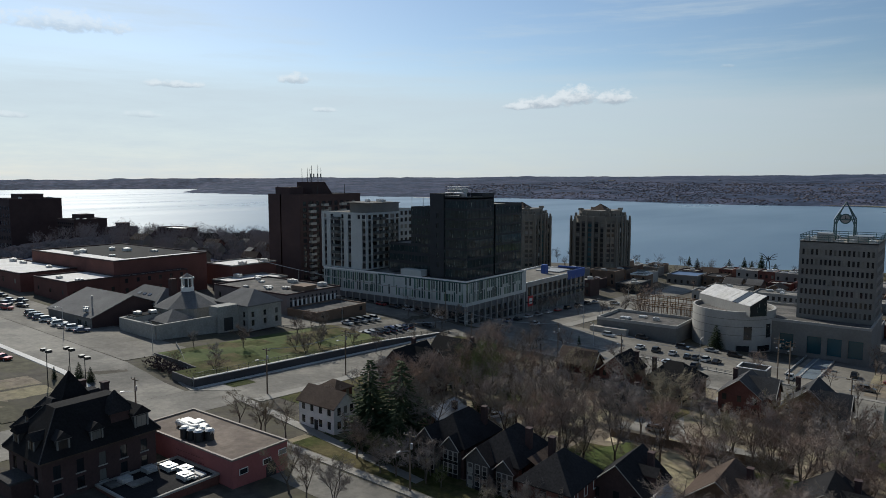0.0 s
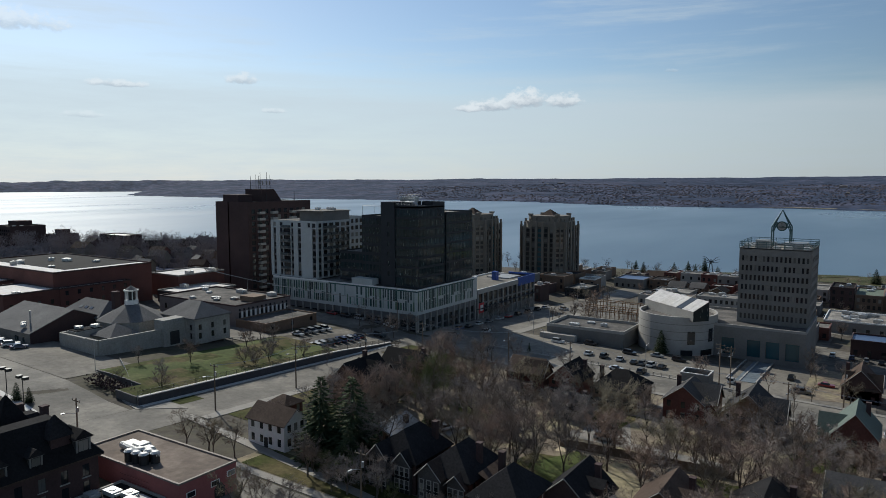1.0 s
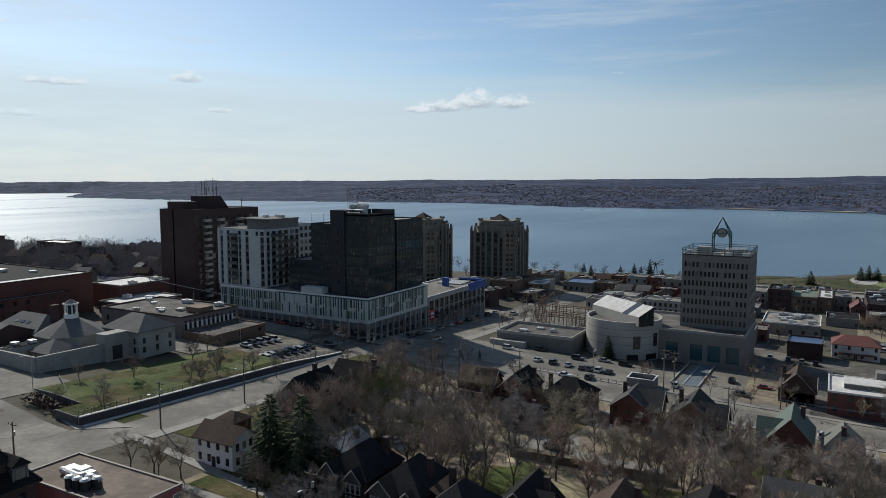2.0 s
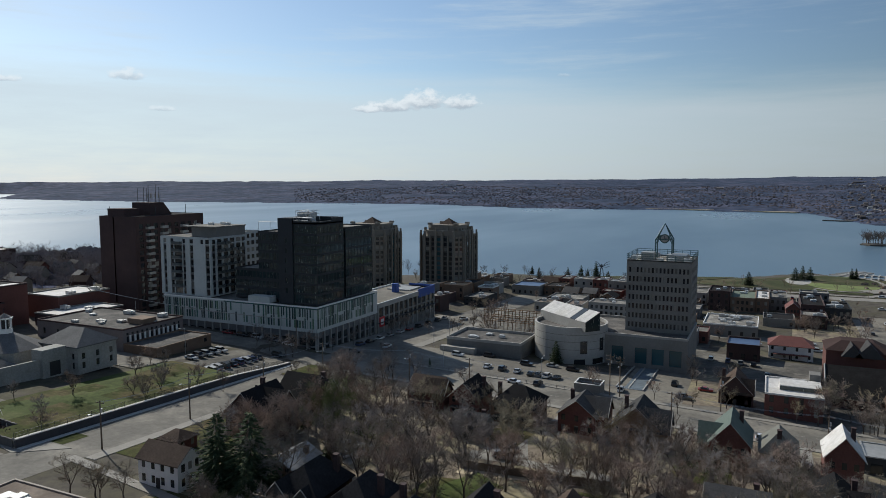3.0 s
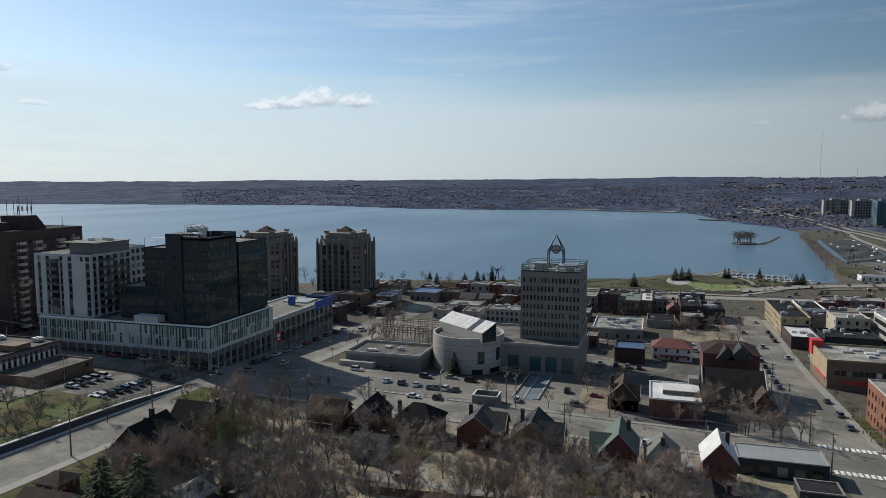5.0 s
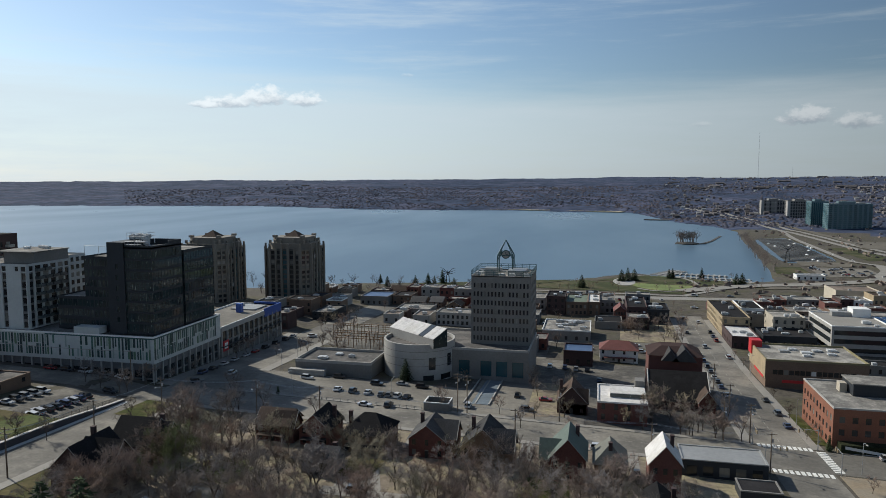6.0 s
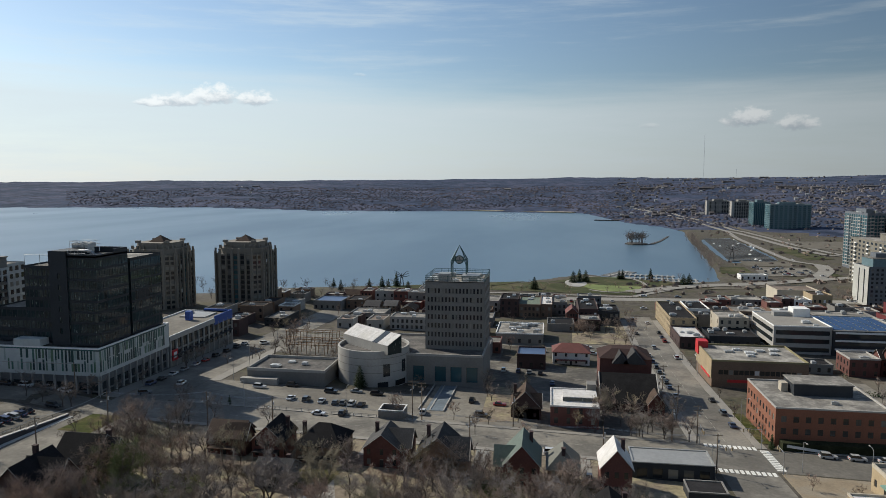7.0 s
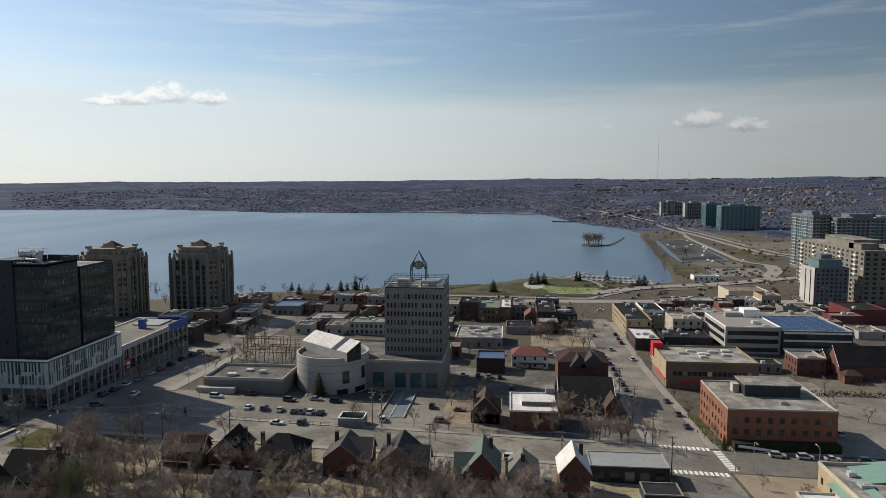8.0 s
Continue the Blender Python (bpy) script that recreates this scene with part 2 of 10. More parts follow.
YELLOW_BRICK = material("buff_brick", (0.34, 0.265, 0.165), 0.9, big=(0.2, 0.15), small=(2.5, 0.15), vary=0.1)
STONE = material("limestone", (0.31, 0.30, 0.275), 0.9, big=(0.2, 0.18), small=(1.8, 0.18), bump=0.03)
CONCRETE = material("concrete", (0.195, 0.186, 0.172), 0.88, big=(0.12, 0.14), small=(1.5, 0.1), vary=0.05)
PALE_CONCRETE = material("pale_concrete", (0.35, 0.335, 0.31), 0.85, big=(0.12, 0.12), small=(1.5, 0.08), vary=0.05)
BEIGE = material("beige_render", (0.44, 0.39, 0.31), 0.85, big=(0.15, 0.1), small=(1.5, 0.08), vary=0.05)
TAUPE = material("taupe_concrete", (0.205, 0.182, 0.15), 0.88, big=(0.1, 0.14), small=(1.2, 0.12))
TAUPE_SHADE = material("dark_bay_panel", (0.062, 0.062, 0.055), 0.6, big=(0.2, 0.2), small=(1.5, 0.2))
WHITE = material("white_paint", (0.76, 0.75, 0.72), 0.6, big=(0.2, 0.08), small=(1.5, 0.06), vary=0.04)
WHITE_PANEL = material("white_panel", (0.47, 0.49, 0.48), 0.55, big=(0.2, 0.08), small=(1.2, 0.06), vary=0.05)
GREEN_PANEL = palette("green_panel", [(0.02, 0.055, 0.05), (0.03, 0.085, 0.075), (0.018, 0.04, 0.042), (0.06, 0.14, 0.115), (0.02, 0.06, 0.055), (0.30, 0.36, 0.33), (0.025, 0.05, 0.05), (0.10, 0.17, 0.11)], 0.35)
CHARCOAL = material("charcoal_panel", (0.030, 0.034, 0.040), 0.6, big=(0.2, 0.12), small=(1.2, 0.1), spec=0.3)
DARK_RENDER = material("dark_render", (0.14, 0.142, 0.145), 0.7, big=(0.2, 0.15), small=(1.2, 0.12))
DARK_METAL = material("dark_metal", (0.035, 0.037, 0.04), 0.5, 0.4)
STEEL = material("steel", (0.42, 0.43, 0.44), 0.45, 0.7)
TEAL_STEEL = material("teal_steel", (0.05, 0.10, 0.10), 0.5, 0.3)
ROOF_GREY = material("roof_gravel", (0.165, 0.155, 0.14), 0.95, big=(0.14, 0.3), small=(1.0, 0.28), vary=0.3, tint=(0.235, 0.22, 0.195), spec=0.25)
ROOF_BROWN = material("roof_brown_felt", (0.15, 0.115, 0.09), 0.95, big=(0.15, 0.2), small=(1.0, 0.15), tint=(0.19, 0.15, 0.12))
ROOF_WHITE = material("white_membrane", (0.64, 0.62, 0.60), 0.8, big=(0.12, 0.2), small=(0.8, 0.15), tint=(0.50, 0.48, 0.45))
ROOF_DARK = material("dark_shingles", (0.024, 0.023, 0.024), 0.95, big=(0.2, 0.25), small=(3, 0.3), vary=0.3, spec=0.1)
ROOF_SLATE = material("grey_shingles", (0.068, 0.066, 0.066), 0.95, big=(0.2, 0.25), small=(3, 0.28), vary=0.25, spec=0.15)
# a lighter grey than the shingles above
ROOF_GREY_SHINGLE = material("weathered_grey_shingles", (0.135, 0.133, 0.132), 0.9, big=(0.2, 0.2), small=(3, 0.25), spec=0.2)
ROOF_BRN = material("brown_shingles", (0.075, 0.055, 0.044), 0.95, big=(0.2, 0.25), small=(3, 0.28), vary=0.25, spec=0.12)
ROOF_RED = material("red_shingles", (0.135, 0.045, 0.038), 0.85, big=(0.2, 0.2), small=(3, 0.2))
ROOF_BLUE = material("blue_sheet_roof", (0.075, 0.12, 0.22), 0.45, 0.2, big=(0.2, 0.12), small=(1, 0.1))
ROOF_GREEN = material("green_sheet_roof", (0.20, 0.33, 0.27), 0.6, 0.1, big=(0.2, 0.1), small=(1, 0.08))
ROOF_TIN = material("sheet_metal_roof", (0.34, 0.335, 0.32), 0.5, 0.3, big=(0.1, 0.12), small=(0.8, 0.1))
BLUE_SIGN = material("blue_fascia", (0.02, 0.07, 0.30), 0.5, big=(0.2, 0.05), small=(1, 0.05))
RED_SIGN = material("red_sign", (0.52, 0.025, 0.03), 0.5, big=(0.2, 0.05), small=(1, 0.05))
RED_CLAD = material("red_cladding", (0.13, 0.022, 0.022), 0.6, big=(0.2, 0.1), small=(1, 0.08))
PINE_WOOD = material("wooden_pole", (0.17, 0.13, 0.095), 0.9, big=(0.3, 0.2), small=(3, 0.2), vary=0.15)
RUST = material("timber_beam", (0.24, 0.15, 0.09), 0.8, big=(0.3, 0.15), small=(2, 0.15))
RUBBER = material("tyre_rubber", (0.02, 0.02, 0.02), 0.85)
PAINT_LINE = material("road_paint", (0.72, 0.71, 0.66), 0.8, big=(0.3, 0.15), small=(2, 0.2))
CAR_PAINT = palette("car_paint", [(0.62, 0.62, 0.62), (0.02, 0.02, 0.022), (0.30, 0.31, 0.32), (0.03, 0.03, 0.035), (0.12, 0.13, 0.14), (0.70, 0.70, 0.69), (0.28, 0.02, 0.02), (0.04, 0.045, 0.05), (0.05, 0.07, 0.14), (0.5, 0.5, 0.5)], 0.3, 0.2, 0.6)
PANE = glass("window_glass", (0.014, 0.017, 0.020), (0.30, 0.29, 0.26), 0.07, 0.82)
OFFICE_PANE = glass("office_glass", (0.016, 0.020, 0.022), (0.05, 0.055, 0.055), 0.05, 0.6)
BLACK_PANE = glass("black_glass", (0.020, 0.033, 0.035), (0.034, 0.052, 0.052), 0.06, 0.88)


def painted_glints(m, colour, amount):
    """Narrow pale flecks painted into dark glass for reflections and lit rooms, here and there."""
    nt = m.node_tree
    N, L = nt.nodes.new, nt.links.new
    p = nt.nodes["Principled BSDF"]
    base = p.inputs["Base Color"].links[0].from_socket
    geo, mp, t, r, mix = N("ShaderNodeNewGeometry"), N("ShaderNodeMapping"), N("ShaderNodeTexNoise"), N("ShaderNodeMapRange"), N("ShaderNodeMix")
    mp.inputs["Scale"].default_value = (1.9, 1.9, 0.35)
    t.inputs["Scale"].default_value, t.inputs["Detail"].default_value = 1.0, 2
    L(geo.outputs["Position"], mp.inputs[0])
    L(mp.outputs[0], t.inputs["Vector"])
    r.inputs["From Min"].default_value, r.inputs["From Max"].default_value = amount, amount + 0.05
    L(t.outputs["Fac"], r.inputs["Value"])
    mix.data_type = "RGBA"
    L(r.outputs[0], mix.inputs[0])
    L(base, mix.inputs[6])
    mix.inputs[7].default_value = (*colour, 1)
    L(mix.outputs[2], p.inputs["Base Color"])


painted_glints(BLACK_PANE, (0.22, 0.25, 0.22), 0.64)
TEAL_PANE = glass("teal_glass", (0.02, 0.06, 0.072), (0.05, 0.12, 0.135), 0.15, 0.6)
CAR_PANE = glass("car_glass", (0.01, 0.012, 0.014), (0.03, 0.03, 0.03), 0.05)


def water_material():
    m = bpy.data.materials.new("lake_water")
    m.use_nodes = True
    nt = m.node_tree
    N, L = nt.nodes.new, nt.links.new
    p = nt.nodes["Principled BSDF"]
    # base colour lifted to stand in for the reflected sky's brightness
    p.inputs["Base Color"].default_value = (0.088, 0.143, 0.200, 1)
    p.inputs["IOR"].default_value = 1.33
    geo = N("ShaderNodeNewGeometry")
    m1 = N("ShaderNodeMapping")
    m1.inputs["Rotation"].default_value, m1.inputs["Scale"].default_value = (0, 0, 0.5), (0.004, 0.0011, 1)
    t = N("ShaderNodeTexNoise")
    t.inputs["Scale"].default_value, t.inputs["Detail"].default_value = 1.0, 4
    L(geo.outputs["Position"], m1.inputs[0])
    L(m1.outputs[0], t.inputs["Vector"])
    r = N("ShaderNodeMapRange")
    r.inputs["From Min"].default_value, r.inputs["From Max"].default_value = 0.35, 0.65
    r.inputs["To Min"].default_value, r.inputs["To Max"].default_value = 0.26, 0.38
    L(t.outputs["Fac"], r.inputs["Value"])
    L(r.outputs[0], p.inputs["Roughness"])
    w = N("ShaderNodeTexNoise")
    w.inputs["Scale"].default_value, w.inputs["Detail"].default_value = 0.35, 4
    L(geo.outputs["Position"], w.inputs["Vector"])
    b = N("ShaderNodeBump")
    b.inputs["Strength"].default_value, b.inputs["Distance"].default_value = 0.25, 0.06
    L(w.outputs["Fac"], b.inputs["Height"])
    L(b.outputs[0], p.inputs["Normal"])
    return m


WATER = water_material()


# ---- mesh kit ----
class Shape:
    """Collects faces, then becomes one mesh object."""

    def __init__(self):
        self.v, self.f = [], []

    def face(self, *pts):
        n = len(self.v)
        self.v.extend(pts)
        self.f.append(tuple(range(n, n + len(pts))))

    def box(self, x0, x1, y0, y1, z0, z1):
        n = len(self.v)
        self.v.extend([(x0, y0, z0), (x1, y0, z0), (x1, y1, z0), (x0, y1, z0), (x0, y0, z1), (x1, y0, z1), (x1, y1, z1), (x0, y1, z1)])
        self.f.extend([tuple(n + i for i in q) for q in ((3, 2, 1, 0), (4, 5, 6, 7), (0, 1, 5, 4), (1, 2, 6, 5), (2, 3, 7, 6), (3, 0, 4, 7))])
        return self

    def prism(self, ring, z0, z1, top=None):
        """An upright prism over a ring of (x, y); top: another ring for its upper edge."""
        n, k = len(self.v), len(ring)
        self.v.extend([(x, y, z0) for x, y in ring])
        self.v.extend([(x, y, z1) for x, y in (top or ring)])
        self.f.append(tuple(n + k - 1 - i for i in range(k)))
        self.f.append(tuple(n + k + i for i in range(k)))
        self.f.extend([(n + i, n + (i + 1) % k, n + k + (i + 1) % k, n + k + i) for i in range(k)])
        return self

    def tube(self, a, b, r0, r1, sides=6, cap=True):
        a, b = Vector(a), Vector(b)
        d = (b - a).normalized()
        e = d.cross((0, 0, 1) if abs(d.z) < 0.9 else (1, 0, 0)).normalized()
        g = d.cross(e)
        n = len(self.v)
        for p, r in ((a, r0), (b, r1)):
            for i in range(sides):
                t = 2 * math.pi * i / sides
                self.v.append(tuple(p + r * (math.cos(t) * e + math.sin(t) * g)))
        self.f.extend([(n + i, n + (i + 1) % sides, n + sides + (i + 1) % sides, n + sides + i) for i in range(sides)])
        if cap:
            self.f.append(tuple(n + sides + i for i in range(sides)))
        return self

    def cone(self, a, b, r, sides=3):
        a, b = Vector(a), Vector(b)
        d = (b - a).normalized()
        e = d.cross((0, 0, 1) if abs(d.z) < 0.9 else (1, 0, 0)).normalized()
        g = d.cross(e)
        n = len(self.v)
        for i in range(sides):
            t = 2 * math.pi * i / sides
            self.v.append(tuple(a + r * (math.cos(t) * e + math.sin(t) * g)))
        self.v.append(tuple(b))
        self.f.extend([(n + i, n + (i + 1) % sides, n + sides) for i in range(sides)])
        return self

    def mesh(self, name, mat, smooth=False):
        me = bpy.data.meshes.new(name)
        me.from_pydata(self.v, [], self.f)
        me.materials.append(mat)
        if smooth:
            me.polygons.foreach_set("use_smooth", [True] * len(me.polygons))
        me.update()
        return me

    def make(self, name, mat, parent=None, label="", smooth=False):
        ob = new(name, self.mesh(name, mat, smooth))
        if parent:
            ob.parent = parent
        return tagged(ob, label)


def thing(name, label, category, at, group="", turn=0.0, kind=""):
    ob = new(name)
    ob.empty_display_size = 0.5
    ob.matrix_basis = pose(*at, 0, 0, turn)
    return tagged(ob, label, category, group, kind)


def place(me, name, parent, m, label=""):
    ob = new(name, me)
    ob.parent = parent
    ob.matrix_basis = m
    return tagged(ob, label)


def smooth_step(a, b, x):
    t = min(1.0, max(0.0, (x - a) / (b - a)))
    return t * t * (3 - 2 * t)


def ground(u, v):
    """Height of the town's ground: a slope down to the lake, a terrace behind the long retaining wall."""
    p = 17.87 - 0.0311 * u - 0.04834 * v - 1.1
    p = 1.1 + 0.5 * (p + math.sqrt(p * p + 1.0)) - 0.15
    far = smooth_step(420, 620, math.hypot(u, v))
    p = p * (1 - far) + 1.3 * far
    hill = 10.0 * smooth_step(-335, -440, u) * (1 - smooth_step(540, 640, -u)) * smooth_step(150, 230, v)   # the west bank
    return p + hill + 2.0 * smooth_step(-143, -166, u) * (1 - smooth_step(500, 700, -u))


def low(u0, u1, v0, v1):
    return min(ground(u, v) for u in (u0, u1) for v in (v0, v1)) - 0.4


PANES = {}
BLOCKS = []                                # footprints of the flat-roofed buildings


def pane_mesh(kind, w, h, mat):
    key = (kind, round(w, 2), round(h, 2), mat.name)
    if key not in PANES:
        s = Shape()
        t = 0.03
        if kind == "v":
            s.box(-w / 2, w / 2, -t, t, -h / 2, h / 2)
            if w > 0.7:
                s.box(-0.04, 0.04, -t - 0.05, -t, -h / 2, h / 2)
        else:
            s.box(-t, t, -w / 2, w / 2, -h / 2, h / 2)
            if w > 0.7:
                s.box(t, t + 0.05, -0.04, 0.04, -h / 2, h / 2)
        PANES[key] = s.mesh("window", mat)
    return PANES[key]


def spread(a, b, n, w, margin):
    """n openings of width w, evenly over a..b."""
    if n == 1:
        return [((a + b) / 2 - w / 2, (a + b) / 2 + w / 2)]
    step = (b - a - 2 * margin - w) / (n - 1)
    return [(a + margin + i * step, a + margin + i * step + w) for i in range(n)]


def facade(s, side, at, a, b, z0, z1, cols=(), rows=(), depth=0.18, skip=()):
    """A wall face with openings cut into it. side: front (-y), back (+y), right (+x) or left (-x); at: its plane. Returns the openings."""
    def P(t, z, d):
        return {"front": (t, at + d, z), "back": (t, at - d, z), "right": (at - d, t, z), "left": (at + d, t, z)}[side]
    flip = side in ("back", "left")

    def quad(*pts):
        s.face(*(reversed(pts) if flip else pts))
    ts = sorted({a, b, *(t for c in cols for t in c)})
    zs = sorted({z0, z1, *(z for r in rows for z in r)})
    holes = []
    for i in range(len(ts) - 1):
        for j in range(len(zs) - 1):
            t0, t1, y0, y1 = ts[i], ts[i + 1], zs[j], zs[j + 1]
            if (t0, t1) in cols and (y0, y1) in rows and (cols.index((t0, t1)), rows.index((y0, y1))) not in skip:
                holes.append((t0, t1, y0, y1))
                quad(P(t0, y0, 0), P(t1, y0, 0), P(t1, y0, depth), P(t0, y0, depth))
                quad(P(t0, y1, depth), P(t1, y1, depth), P(t1, y1, 0), P(t0, y1, 0))
                quad(P(t0, y0, 0), P(t0, y0, depth), P(t0, y1, depth), P(t0, y1, 0))
                quad(P(t1, y0, depth), P(t1, y0, 0), P(t1, y1, 0), P(t1, y1, depth))
            else:
                quad(P(t0, y0, 0), P(t1, y0, 0), P(t1, y1, 0), P(t0, y1, 0))
    return holes


def glaze(root, side, at, holes, mat, depth=0.18, name="window"):
    for t0, t1, y0, y1 in holes:
        w, h, t, z = t1 - t0, y1 - y0, (t0 + t1) / 2, (y0 + y1) / 2
        d = depth - 0.04
        if side in ("front", "back"):
            me, m = pane_mesh("v", w, h, mat), pose(t, at + (d if side == "front" else -d), z, 0, 0, 0 if side == "front" else 180)
        else:
            me, m = pane_mesh("u", w, h, mat), pose(at + (-d if side == "right" else d), t, z, 0, 0, 0 if side == "right" else 180)
        place(me, name, root, m)


def storeys(z0, z1, n, h, sill=1.0):
    f = (z1 - z0) / n
    return [(round(z0 + i * f + sill, 3), round(z0 + i * f + sill + h, 3)) for i in range(n)]


def block(name, label, category, u0, u1, v0, v1, z1, wall, roof, front=None, right=None, left=None, pane=PANE, parapet=0.5, cope=None, z0=None, group="", units=0, floor=None, back=None):
    """A flat-roofed building. front, right, left: (columns, width, margin, rows) of windows, rows as (bottom, top) over the floor level."""
    cu, cv = (u0 + u1) / 2, (v0 + v1) / 2
    zb = low(u0, u1, v0, v1) if z0 is None else z0
    zf = (ground(cu, v0) if z0 is None else z0) if floor is None else floor
    root = thing(name, label, category, (cu, cv, zb), group)
    BLOCKS.append((u0, u1, v0, v1))
    s = Shape()
    w, d, h = (u1 - u0) / 2, (v1 - v0) / 2, z1 - zb
    for side, at, a, b, spec in (("front", -d, -w, w, front), ("right", w, -d, d, right), ("left", -w, -d, d, left), ("back", d, -w, w, back)):
        cols, rows = (), ()
        if spec:
            cols = [(round(p, 3), round(q, 3)) for p, q in spread(a, b, *spec[:3])]
            rows = [(round(p + zf - zb, 3), round(q + zf - zb, 3)) for p, q in spec[3] if q + zf < z1 - 0.1]
        glaze(root, side, at, facade(s, side, at, a, b, 0, h, cols, rows), pane)
    s.make("wall", wall, root)
    Shape().box(-w + 0.25, w - 0.25, -d + 0.25, d - 0.25, h - parapet - 0.25, h - parapet).make("roof", roof, root)
    c = Shape()
    e = 0.08
    for x0, x1, y0, y1 in ((-w - e, w + e, -d - e, -d + 0.3), (-w - e, w + e, d - 0.3, d + e), (-w - e, -w + 0.3, -d + 0.3, d - 0.3), (w - 0.3, w + e, -d + 0.3, d - 0.3)):
        c.box(x0, x1, y0, y1, h - parapet - 0.02, h + 0.12)
    c.make("parapet", cope or wall, root)
    rnd = random.Random(int(abs(cu) * 10 + abs(cv)))
    for i in range(units):
        a, b, k = rnd.uniform(0.8, 1.8), rnd.uniform(0.7, 1.3), rnd.uniform(0.7, 1.6)
        x, y = rnd.uniform(-w + 2.5, w - 2.5) if w > 3 else 0, rnd.uniform(-d + 2.5, d - 2.5) if d > 3 else 0
        roof_unit(root, x, y, h - parapet, a, b, k)
    return root


UNIT = {}


def roof_unit(root, x, y, z, a, b, k):
    """A rooftop air handler: a cabinet on rails with a fan cowl and a hood."""
    if "cabinet" not in UNIT:
        s = Shape().box(-1, 1, -1, 1, 0.12, 1).box(-0.9, -0.7, -1, 1, 0, 0.12).box(0.7, 0.9, -1, 1, 0, 0.12)
        s.prism([(0.45 * math.cos(t * math.pi / 4), 0.6 * math.sin(t * math.pi / 4)) for t in range(8)], 1, 1.15)
        s.box(1, 1.35, -0.7, 0.7, 0.3, 0.75)
        UNIT["cabinet"] = s.mesh("air_handler", material("galvanised_cabinet", (0.5, 0.5, 0.49), 0.5, 0.3, vary=0.3))
    place(UNIT["cabinet"], "air_handler", root, pose(x, y, z) @ Matrix.Diagonal((a, b, k, 1)))


def drape(name, mat, quad, n=1, m=1, lift=0.05, label="", category="", kind="structure", thick=0.0):
    """A sheet that lies on the ground between four corners."""
    s = Shape()
    a, b, c, d = [Vector(p) for p in quad]
    pts = [[(lambda p: (p.x, p.y, ground(p.x, p.y) + lift))((a.lerp(b, i / n)).lerp(d.lerp(c, i / n), j / m)) for i in range(n + 1)] for j in range(m + 1)]
    base = len(s.v)
    for row in pts:
        s.v.extend(row)
    for j in range(m):
        for i in range(n):
            k = base + j * (n + 1) + i
            s.f.append((k, k + 1, k + n + 2, k + n + 1))
    if thick:
        ring = [pts[0][i] for i in range(n + 1)] + [pts[j][n] for j in range(1, m + 1)] + [pts[m][i] for i in range(n - 1, -1, -1)] + [pts[j][0] for j in range(m - 1, 0, -1)]
        for p, q in zip(ring, ring[1:] + ring[:1]):
            s.face((p[0], p[1], p[2] - thick), (q[0], q[1], q[2] - thick), q, p)
    return tagged(s.make(name, mat), label, category, kind=kind)


def strip(name, mat, u0, u1, v0, v1, lift=0.05, step=8.0, label="", category="", thick=0.0, kind="structure"):
    n, m = max(1, int(abs(u1 - u0) / step)), max(1, int(abs(v1 - v0) / step))
    return drape(name, mat, ((u0, v0), (u1, v0), (u1, v1), (u0, v1)), n, m, lift, label, category, kind, thick)


# ---- ground, lake, roads ----
LAKE = [(-4450, 800), (-1500, 330), (-900, 285), (-720, 300), (-640, 360), (-570, 440), (-450, 480), (-330, 450), (-265, 442), (-207, 495), (-147, 528), (-60, 552),
        (-17, 575), (30, 628), (60, 606), (110, 585), (140, 600), (150, 660), (163, 760), (180, 900), (190, 1010), (212, 1150), (203, 1263), (150, 1380), (120, 1560),
        (85, 1771), (-207, 1841), (-596, 1811), (-1036, 1990), (-1500, 1890), (-2000, 1800), (-2354, 1807), (-2870, 1836), (-3730, 2516), (-4180, 1660), (-4450, 900)]
BASIN = [(180, 736), (187, 830), (201, 960), (213, 1036), (254, 1040), (247, 900), (238, 780), (230, 748)]
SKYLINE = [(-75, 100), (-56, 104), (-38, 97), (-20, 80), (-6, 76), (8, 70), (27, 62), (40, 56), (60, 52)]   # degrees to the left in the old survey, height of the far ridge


def inside_distance(pts, ring):
    """Signed distance to a ring, positive inside, for an array of points."""
    ring = np.array(ring, float)
    a, b = ring, np.roll(ring, -1, 0)
    best = np.full(len(pts), 1e9)
    odd = np.zeros(len(pts), bool)
    for p, q in zip(a, b):
        d = q - p
        t = np.clip(((pts - p) @ d) / (d @ d), 0, 1)
        best = np.minimum(best, np.hypot(*(pts - p - t[:, None] * d).T))
        cross = (p[1] > pts[:, 1]) != (q[1] > pts[:, 1])
        with np.errstate(divide="ignore", invalid="ignore"):
            x = (q[0] - p[0]) * (pts[:, 1] - p[1]) / (q[1] - p[1]) + p[0]
        odd ^= cross & (pts[:, 0] < x)
    return np.where(odd, best, -best)


